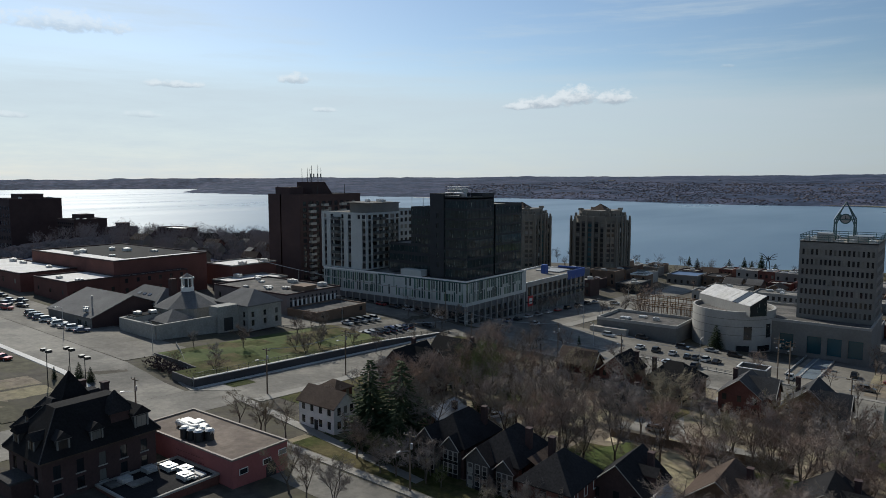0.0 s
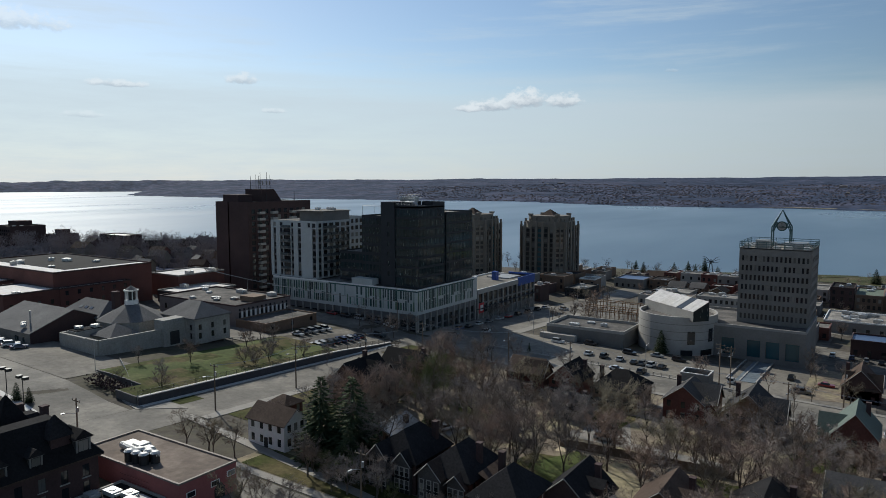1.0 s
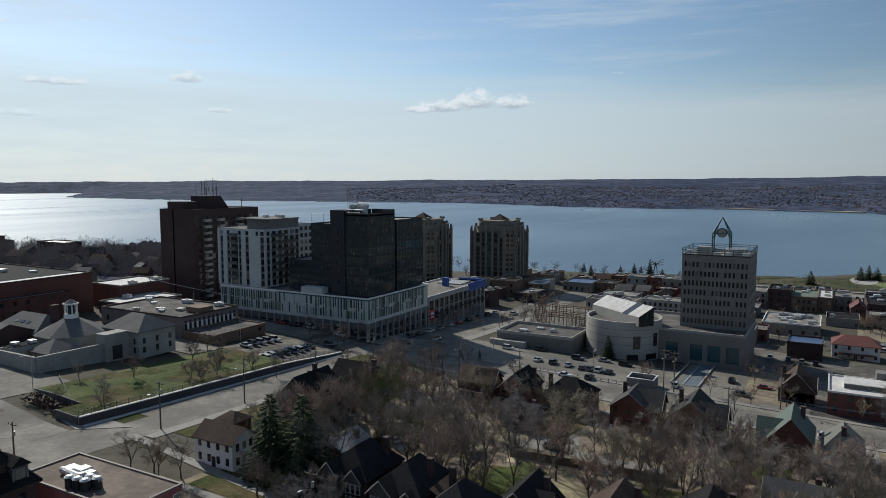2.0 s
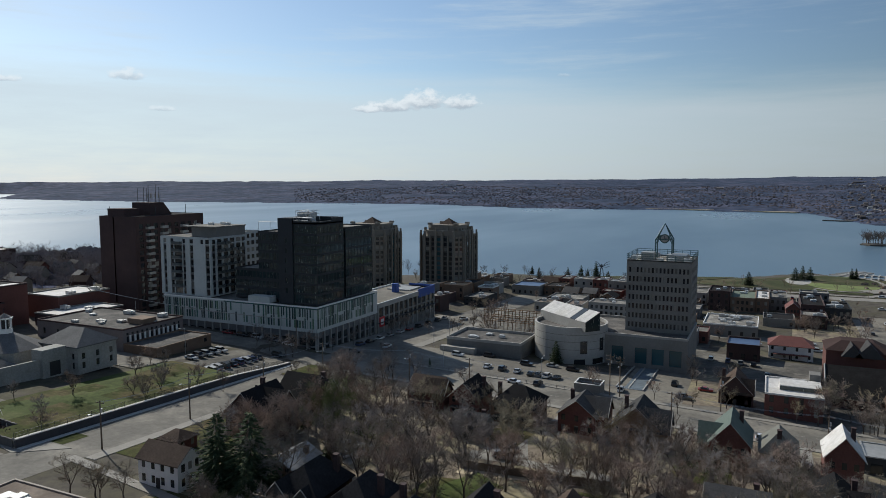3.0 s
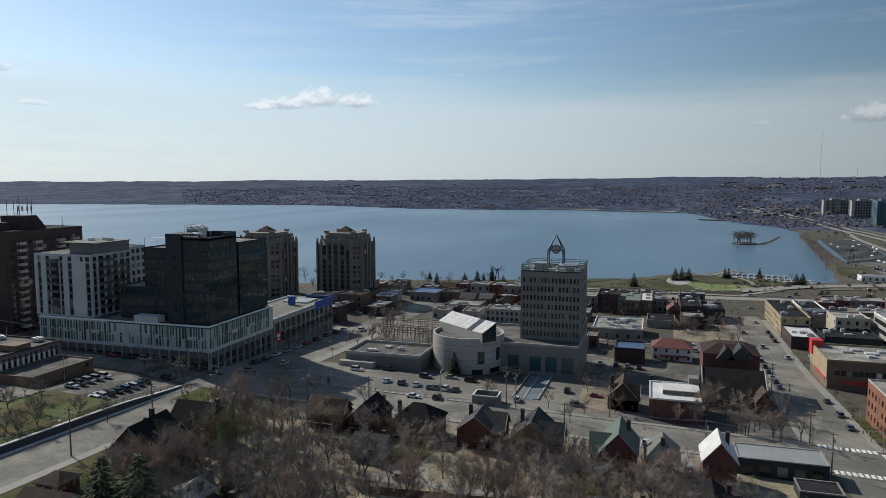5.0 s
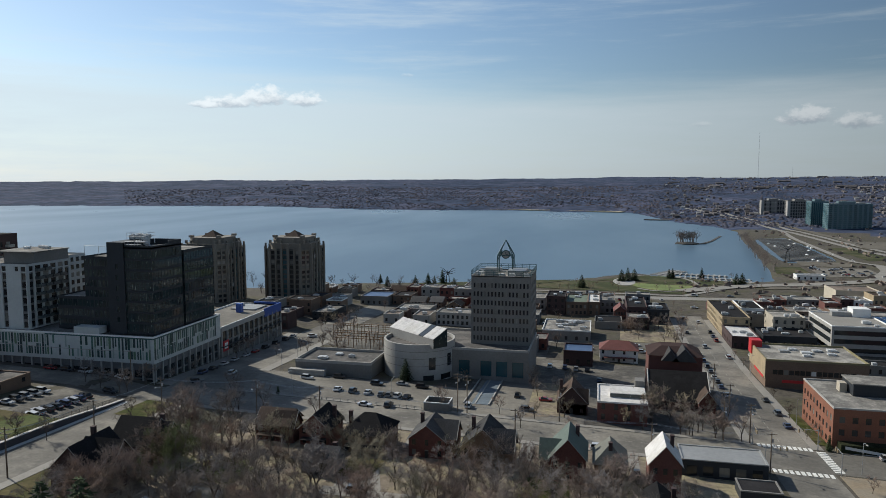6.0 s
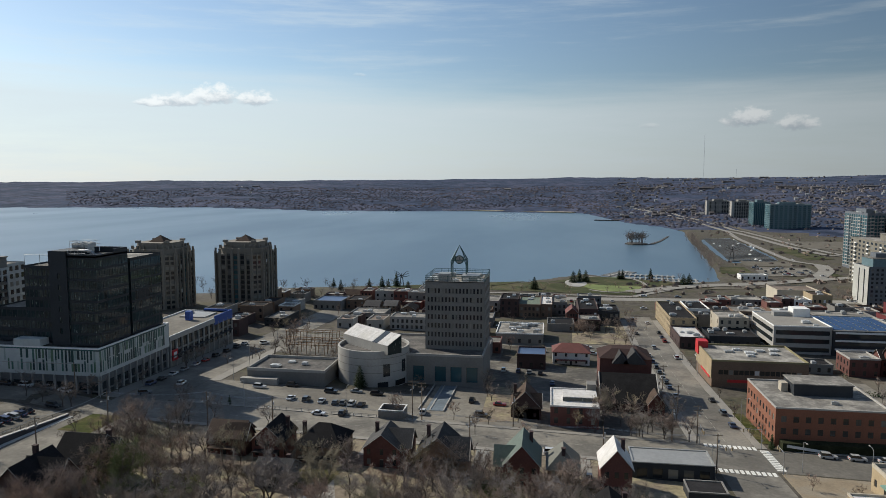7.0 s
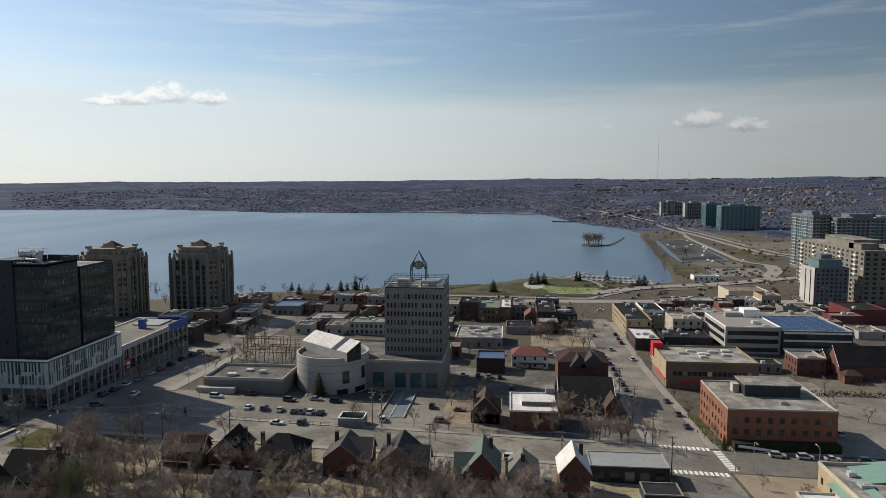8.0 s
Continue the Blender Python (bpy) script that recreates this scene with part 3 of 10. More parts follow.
def land():
    """One sheet from under the camera to the far hills, with the lake's bed sunk into it."""
    az = np.radians(np.concatenate([np.arange(-80, 115.1, 0.5), np.arange(118, 277, 3.0), [280.0]]))   # coarse behind the camera
    r = np.concatenate([[0.01], np.geomspace(12, 4900, 190)])
    A, R = np.meshgrid(az, r)
    pts = np.stack([-np.sin(A).ravel() * R.ravel(), np.cos(A).ravel() * R.ravel()], 1)
    wet = np.maximum(inside_distance(pts, LAKE), inside_distance(pts, BASIN))
    z = np.empty(len(pts))
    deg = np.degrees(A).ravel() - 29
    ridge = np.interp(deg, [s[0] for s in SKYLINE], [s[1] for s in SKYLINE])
    for i, (u, v) in enumerate(pts):
        d = math.hypot(u, v)
        town = ground(u, v)
        if d > 1000:
            dry = max(0.0, -wet[i])
            t = min(1.0, dry / max(400.0, 4700 - (d - dry)))
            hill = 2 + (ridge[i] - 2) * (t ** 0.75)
            hill += 9 * t ** 0.3 * noise.fractal(Vector((u / 700, v / 700, 0.3)), 1.0, 2.0, 5) + 5.5 * min(1, dry / 60) * noise.noise(Vector((u / 38, v / 38, 0.7)))
            k = smooth_step(1000, 1500, d)
            town = town * (1 - k) + max(1.5, hill) * k
        w = wet[i]
        z[i] = town if w < -6 else (town * (-w / 6) + 0.25 * (1 + w / 6) if w < 0 else -min(3.0, w * 0.3))
    n = len(az)
    s = Shape()
    s.v = [(p[0], p[1], q) for p, q in zip(pts, z)]
    s.f = [(j * n + i, j * n + i + 1, (j + 1) * n + i + 1, (j + 1) * n + i) for j in range(len(r) - 1) for i in range(n - 1)]
    me = bpy.data.meshes.new("ground")
    me.from_pydata(s.v, [], [tuple(reversed(f)) for f in s.f])
    me.materials.append(TOWN), me.materials.append(HAZY_WOODS), me.materials.append(FIELD)
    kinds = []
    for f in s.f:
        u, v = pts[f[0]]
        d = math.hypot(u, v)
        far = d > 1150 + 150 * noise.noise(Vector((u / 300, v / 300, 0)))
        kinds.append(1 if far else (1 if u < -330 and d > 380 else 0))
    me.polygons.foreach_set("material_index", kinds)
    me.polygons.foreach_set("use_smooth", [True] * len(kinds))
    tagged(new("ground", me), "sloping brown and grey ground of a lakeside town in early spring", "ground", kind="structure")


land()

w = Shape()
w.face((-4850, 300, 0), (700, 300, 0), (700, 3300, 0), (-4850, 3300, 0))
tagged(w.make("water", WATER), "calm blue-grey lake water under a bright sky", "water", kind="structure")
s = Shape()
s.prism([(u, v) for u, v in reversed([(52, 1771), (-100, 1822), (-207, 1852), (-420, 1842), (-430, 1858), (-200, 1875), (0, 1850), (70, 1800)])], 0.2, 2.6)
tagged(s.make("beach", SAND), "pale strip of sand along the far lake shore", "beach", kind="structure")

ROADS = "worn grey asphalt street"
strip("road", ASPHALT, -139, 235, 189, 207, 0.05, label=ROADS + " with crosswalks and parked cars", category="road")
strip("road", ASPHALT, 46, 61, 207.1, 430, 0.05, label=ROADS + " running down to the lake", category="road")
strip("road", ASPHALT, 46, 61, 120, 188.9, 0.05, label=ROADS + " with tree shadows on it", category="road")
strip("road", ASPHALT, -139, -124.5, 40, 188.9, 0.055, label=ROADS + " beside a long retaining wall", category="road")
strip("road", ASPHALT, -124.4, 45.9, 71, 80.5, 0.05, label=ROADS + " lined with bare trees", category="road")
strip("road", ASPHALT, -400, -139.1, 74, 88, 0.06, label=ROADS + " at a wide junction", category="road")
strip("road", ASPHALT, -139, -122, 207.1, 420, 0.05, label=ROADS + " in the shade of a dark office block", category="road")
strip("road", ASPHALT, -400, -139.1, 189, 203, 0.05, label=ROADS + " below a white podium", category="road")
drape("road", ASPHALT, ((-120, 340), (46, 340), (46, 352), (-120, 352)), 20, 2, 0.05, ROADS + " between downtown blocks", "road")
drape("road", PAVING, ((-110, 474), (240, 500), (240, 512), (-110, 486)), 40, 2, 0.1, "lakeside avenue of pale asphalt", "road")

# parking lots and yards
strip("parking_lot", LOT, -121.9, -40, 208, 238, 0.045, label="sunlit asphalt parking lot with a few cars", category="parking lot")
strip("parking_lot", LOT, -39.9, -2, 208, 256, 0.04, label="sunlit worn asphalt beside a garage ramp", category="parking lot")
strip("parking_lot", OLD_ASPHALT, -43, 44, 208, 300, 0.025, label="patched asphalt yard between brick buildings", category="yard")
strip("parking_lot", LOT, -330, -165.5, 88.2, 107, 0.07, label="wide asphalt parking lot beside a brick garage", category="parking lot")
strip("parking_lot", LOT, -330, -160, 40, 73.9, 0.06, label="pale asphalt parking lot with painted bays", category="parking lot")
strip("parking_lot", OLD_ASPHALT, -170, -143, 158, 187, 0.08, label="small asphalt parking lot with parked cars", category="parking lot")
strip("parking_lot", LOT, 100, 170, 209, 300, 0.035, label="empty asphalt lot behind a brick office", category="parking lot")
strip("parking_lot", OLD_ASPHALT, -122, -20, 290, 338, 0.04, label="paved civic square with timber frames", category="square")
strip("parking_lot", TOWN, 62, 210, 320, 346, 0.04, label="asphalt lot between downtown blocks", category="parking lot")
strip("parking_lot", TOWN, -60, 46, 352.5, 473, 0.03, label="asphalt yards behind downtown shops", category="yard")
strip("parking_lot", TOWN, 62, 240, 380, 473, 0.03, label="asphalt yards behind downtown shops", category="yard")
strip("pavement", BUFF, 62, 110, 160, 188, 0.12, label="buff paved corner plaza with young trees", category="plaza", thick=0.2)
strip("pavement", PAVING, 61.1, 64.2, 208, 420, 0.14, label="pale concrete pavement along a street", category="pavement", thick=0.2)
strip("pavement", PAVING, 42.6, 45.9, 208, 420, 0.14, label="pale concrete pavement along a street", category="pavement", thick=0.2)
strip("pavement", PAVING, -118, 45.8, 207.2, 209.4, 0.14, label="pale concrete pavement along a street", category="pavement", thick=0.2)
strip("pavement", PAVING, -122, 45.8, 186.4, 188.8, 0.14, label="pale concrete pavement along a street", category="pavement", thick=0.2)
strip("pavement", PAVING, -105, 40, 81, 83.0, 0.14, label="narrow concrete pavement beside a quiet street", category="pavement", thick=0.2)
strip("pavement", PAVING, -124.3, -121.6, 95, 186, 0.14, label="pale concrete pavement beside a street", category="pavement", thick=0.2)
strip("pavement", PAVING, -144.5, -139.2, 206, 310, 0.14, label="concrete pavement under a dark office block", category="pavement", thick=0.2)
strip("pavement", PAVING, -122, -118, 236, 300, 0.14, label="pale concrete pavement beside a civic square", category="pavement", thick=0.2)

for quad in (((-127, 92.4), (-101, 89.2), (-101, 91.4), (-127, 94.8)), ((-101, 89.2), (-70, 85.4), (-70, 87.5), (-101, 91.4))):
    drape("pavement", PAVING, quad, 8, 1, 0.16, "pale concrete pavement past a white house", "pavement", thick=0.2)

# lawns
LAWN = "patchy spring lawn"
strip("lawn", GRASS, -121.4, -104, 100, 135, 0.1, label=LAWN + " beside a white house", category="lawn")
strip("lawn", GRASS, -135, -124.6, 172, 188, 0.12, label=LAWN + " on a street corner", category="lawn")
strip("lawn", GRASS, -100, 44, 83.2, 186, 0.03, label="dry leaf-strewn backyards between houses", category="yard").data.materials[0] = EARTH
strip("lawn", GRASS, 63.5, 67, 213, 245, 0.15, label=LAWN + " between a brick office and the street", category="lawn")
drape("lawn", PARK, ((-60, 520), (62, 510), (70, 545), (-12, 566)), 10, 5, 0.25, "bright green lakeside park lawn", "lawn")
drape("lawn", PARK, ((-145, 515), (-62, 519), (-16, 567), (-70, 549)), 8, 4, 0.25, "green lakeside park lawn with trees", "lawn")
drape("lawn", PARK, ((0, 568), (72, 546), (108, 578), (40, 604)), 8, 4, 0.28, "green park lawn that juts into the lake", "lawn")
drape("lawn", FIELD, ((302, 890), (342, 858), (410, 985), (310, 985)), 10, 6, 0.6, "dry grass field beside the highway", "field")
for quad in (((-70, 505), (62, 500), (62, 504), (-70, 509)), ((60, 500), (112, 560), (109, 563), (57, 504))):
    drape("path", PAVING, quad, 12, 1, 0.35, "pale park path near the water", "path")

# zebra crossings and lane marks
for u, v, du, dv, n, su, sv in ((46.5, 206.2, 0.9, 2.4, 11, 1.35, 0.0), (46.0, 185.6, 0.9, 2.4, 11, 1.35, 0.0), (61.6, 190.2, 2.4, 0.9, 12, 0.0, 1.4)):
    x = thing("crosswalk", "painted white crosswalk bars on asphalt", "crosswalk", (u, v, ground(u, v)), kind="structure")
    for i in range(n):
        a, b = u + su * i, v + sv * i
        g = ground(a, b) + 0.085
        Shape().box(a - u, a - u + du, b - v, b - v + dv, g - ground(u, v) - 0.02, g - ground(u, v)).make("bar", PAINT_LINE, x)
for u0, u1, v0, v1, dash in ((-136, 44, 197.9, 198.1, 5), (53.4, 53.6, 212, 420, 6)):
    s = Shape()
    for i in range(int(max(u1 - u0, v1 - v0) / dash)):
        a, b, c, d = (u0 + dash * i, u0 + dash * i + dash * 0.55, v0, v1) if u1 - u0 > 1 else (u0, u1, v0 + dash * i, v0 + dash * i + dash * 0.55)
        s.face(*[(p, q, ground(p, q) + 0.08) for p, q in ((a, c), (b, c), (b, d), (a, d))])
    tagged(s.make("lane_marking", FADED_LINE), "faded yellow-white centre line on a street", "road marking", kind="structure")


strip("parking_lot", LOT, -200, -168, 146, 159, 0.22, label="pale asphalt apron behind an old jail", category="parking lot")
for mat, label, quad in ((PARK, "rough grass beside the marina road", ((150, 640), (178, 634), (182, 690), (160, 690))), (FIELD, "dry grass strip beside the marina road", ((186, 700), (232, 700), (236, 736), (190, 740))),
                         (PARK, "rough grass island inside a road loop", ((215, 615), (250, 640), (246, 660), (222, 640))), (LOT, "gravel lot beside the marina", ((182, 628), (232, 632), (238, 690), (188, 692))),
                         (FIELD, "dry grass beside the lakeside avenue", ((118, 545), (150, 552), (196, 592), (160, 600))), (PARK, "rough grass between two carriageways", ((262, 760), (292, 772), (286, 900), (262, 890)))):
    drape("verge", mat, quad, 6, 6, 0.3, label, "verge")
# bare patches, drives and gardens
for mat, name, label, cat, quads in (
        (EARTH, "dirt_lot", "bare brown dirt lot beside a small house", "lot", (((-20, 211.5), (-8, 216), (-6, 257), (-20.5, 257)), ((13, 353), (42, 354), (44, 400), (14, 397)), ((-166, 53), (-150, 54), (-152, 67), (-166, 66)))),
        (GRASS, "lawn", "patchy olive lawn in a backyard", "lawn", (((-60, 108), (-48, 112), (-47, 127), (-59, 124)), ((-92, 138), (-80, 138), (-80, 152), (-92, 150)), ((-62, 148), (-50, 150), (-49, 163), (-61, 160)), ((-30, 118), (-18, 120), (-19, 134), (-31, 132)), ((-16, 148), (-4, 150), (-4, 164), (-16, 162)), ((4, 150), (16, 152), (16, 166), (4, 166)), ((26, 188), (44, 188), (44, 172), (44, 172)))),
        (SAND, "drive", "pale gravel drive in a backyard", "drive", (((-56, 128), (-36, 133), (-36.5, 136.5), (-56, 132)), ((-24, 140), (-8, 143), (-8, 146), (-24, 143)))),
        (PAVING, "drive", "pale concrete drive beside a house", "drive", (((-66, 172), (-62.5, 172), (-62.5, 186), (-66, 186)), ((-48.5, 174), (-46.5, 174), (-46.5, 186), (-48.5, 186)), ((10, 170), (12.6, 170), (12.6, 186), (10, 186)), ((-18, 172), (-14.5, 172), (-14.5, 186), (-18, 186))))):
    for k, quad in enumerate(quads):
        if quad[2] == quad[3]:
            continue
        drape(name, mat, quad, 4, 4, 0.09 + 0.012 * k, label, cat)
for i, v in enumerate((214, 222, 230)):                # yard patches of darker tar
    drape("tar_patch", ASPHALT, ((-112 + 7 * i, v), (-96 + 9 * i, v + 1), (-97 + 9 * i, v + 5), (-113 + 7 * i, v + 4)), 4, 2, 0.075, "patch of darker tar on a parking lot", "patch")

s = Shape()
s.prism([(49 + 24 * math.cos(2 * math.pi * i / 36), 563 + 39 * math.sin(2 * math.pi * i / 36)) for i in range(36)], 0.6, 1.5)
tagged(s.make("lawn", GREEN), "bright green oval lawn in a lakeside park", "lawn", kind="structure")
# round plaza and curved path in the lakeside park
s = Shape()
s.prism([(22 + 8.5 * math.cos(2 * math.pi * i / 28), 563 + 20 * math.sin(2 * math.pi * i / 28)) for i in range(28)], 0.8, 1.62)
tagged(s.make("plaza", PALE_CONCRETE), "pale round paved plaza in a lakeside park", "plaza", kind="structure")
for i in range(14):
    a, b = math.pi * (0.9 - i / 13 * 1.5), math.pi * (0.9 - (i + 1) / 13 * 1.5)
    drape("path", PAVING, ((48 + 26 * math.cos(a), 563 + 42 * math.sin(a)), (48 + 26 * math.cos(b), 563 + 42 * math.sin(b)), (48 + 29 * math.cos(b), 563 + 45 * math.sin(b)), (48 + 29 * math.cos(a), 563 + 45 * math.sin(a))), 1, 1, 0.5, "pale curved path round a park lawn", "path")

# ---- city hall: tower, wing, drum, skylight ----
def city_hall():
    zb = low(-64, -23, 253, 288)
    ou, ov = -35.0, 270.0
    hall = thing("city_hall", "grey concrete office tower with slit windows and rooftop clock frame", "city hall", (ou, ov, zb))
    rows = [(z - 0.95 - zb, z + 0.95 - zb) for z in (20.1, 23.6, 27.1, 30.5, 33.9, 37.3, 40.7)]
    rows = [(round(a, 3), round(b, 3)) for a, b in rows]
    s = Shape()
    u0, u1, v0, v1, top = -46.5 - ou, -23.4 - ou, 265 - ov, 288 - ov, 44.3 - zb
    for side, at, a, b, n in (("front", v0, u0, u1, 16), ("right", u1, v0, v1, 16)):
        cols = [(round(p, 3), round(q, 3)) for p, q in spread(a, b, n, 0.72, 0.9)]
        glaze(hall, side, at, facade(s, side, at, a, b, 8, top, cols, rows, 0.35), PANE, 0.35)
    facade(s, "back", v1, u0, u1, 8, top), facade(s, "left", u0, v0, v1, 8, top)
    s.make("tower", CONCRETE, hall)
    Shape().box(u0 + 0.3, u1 - 0.3, v0 + 0.3, v1 - 0.3, top - 0.6, top - 0.3).make("roof", ROOF_GREY, hall)
    c = Shape()
    for a, b, p, q in ((u0, u1, v0, v0 + 0.3), (u0, u1, v1 - 0.3, v1), (u0, u0 + 0.3, v0 + 0.3, v1 - 0.3), (u1 - 0.3, u1, v0 + 0.3, v1 - 0.3)):
        c.box(a, b, p, q, top - 0.3, top + 0.15)
    c.make("parapet", CONCRETE, hall)
    # roof rails on posts
    for k in (0.75, 1.5, 2.2):
        for a, b in (((u0, v0), (u1, v0)), ((u1, v0), (u1, v1)), ((u1, v1), (u0, v1)), ((u0, v1), (u0, v0))):
            Shape().tube((*a, top + k), (*b, top + k), 0.09, 0.09, 4).make("rail", TEAL_STEEL, hall)
    post = Shape().tube((0, 0, 0), (0, 0, 2.3), 0.08, 0.08, 4).mesh("rail_post", TEAL_STEEL)
    for i in range(9):
        t = i / 8
        for x, y in ((u0 + (u1 - u0) * t, v0), (u0, v0 + (v1 - v0) * t), (u1, v0 + (v1 - v0) * t), (u0 + (u1 - u0) * t, v1)):
            place(post, "rail_post", hall, pose(x, y, top))
    # plant on the roof
    Shape().box(-7, -2.5, -1, 4, top - 0.3, top + 2.6).make("plant_room", ROOF_TIN, hall)
    Shape().box(2, 9, 0, 9, top - 0.3, top + 1.8).make("plant_room", ROOF_TIN, hall)
    for x, y, k in ((-9, 8, 1.2), (5, 12, 1.3), (-3, 13, 1.5), (8, 13, 1.2), (0, -2, 1.0), (-9.5, -1, 1.6), (-8, 3.5, 1.1), (9.5, -2.5, 1.3), (4, -2.5, 1.2), (-5.5, 8.5, 1.7)):
        roof_unit(hall, x, y, top - 0.3, 1.0, 0.9, k)
    # clock frame: four legs, a pointed top, the clock hung between
    cx, cy, z = 0.4, 6.5, top
    legs = [(cx + a, cy + b) for a in (-3.0, 3.0) for b in (-2.4, 2.4)]
    for x, y in legs:
        Shape().tube((x, y, z - 0.3), (x, y, z + 7.2), 0.28, 0.24, 6).make("frame_leg", TEAL_STEEL, hall)
        Shape().tube((x, y, z + 7.2), (cx, cy, z + 13.2), 0.24, 0.16, 6).make("frame_rafter", TEAL_STEEL, hall)
        Shape().tube((x, y, z + 5.2), (cx + (x - cx) * 0.55, cy + (y - cy) * 0.55, z + 8.8), 0.16, 0.16, 5).make("frame_brace", TEAL_STEEL, hall)
    f = Shape()
    for a, b in ((0, 1), (2, 3), (0, 2), (1, 3)):
        f.tube((*legs[a], z + 7.2), (*legs[b], z + 7.2), 0.18, 0.18, 6)
    f.make("frame_ring", TEAL_STEEL, hall)
    d = Shape()
    d.prism([(1.75 * math.cos(t * math.pi / 12), 1.75 * math.sin(t * math.pi / 12)) for t in range(24)], -0.55, 0.55)
    ob = d.make("clock", TEAL_STEEL, hall)
    ob.matrix_basis = pose(cx, cy, z + 7.4, 90, 0, 0)
    d = Shape()
    d.prism([(1.4 * math.cos(t * math.pi / 12), 1.4 * math.sin(t * math.pi / 12)) for t in range(24)], 0.56, 0.62)
    face = d.make("clock_face", PALE_CONCRETE, ob, "pale round clock face")
    d = Shape().box(-0.08, 0.08, 0, 1.1, 0.63, 0.67).box(0, 0.75, -0.08, 0.08, 0.63, 0.67)
    d.make("clock_pointers", DARK_METAL, ob)
    # low wing round the foot of the tower
    s = Shape()
    a, b, p, q, h = -66 - ou, -22.9 - ou, 253.6 - ov, 287.5 - ov, 18.4 - zb
    cols = [(round(t, 3), round(t + 4.2, 3)) for t in (-14.2, -5.9, 0.0, 6.0)]
    glaze(hall, "front", p, facade(s, "front", p, a, b, 0, h, cols, [(round(8.1 - zb, 3), round(13.9 - zb, 3))], 0.8), TEAL_PANE, 0.8)
    facade(s, "right", b, p, q, 0, h), facade(s, "left", a, p, q, 0, h), facade(s, "back", q, a, b, 0, h)
    s.make("wing", CONCRETE, hall)
    Shape().box(a + 0.4, b - 0.4, p + 0.4, q - 0.4, h - 1.0, h - 0.7).make("wing_roof", FELT, hall)
    c = Shape()
    for x0, x1, y0, y1 in ((a, b, p - 0.05, p + 0.45), (a, b, q - 0.45, q), (a, a + 0.45, p, q), (b - 0.45, b + 0.05, p, q)):
        c.box(x0, x1, y0, y1, h - 0.7, h + 0.15)
    c.make("wing_parapet", PALE_CONCRETE, hall)
    return hall


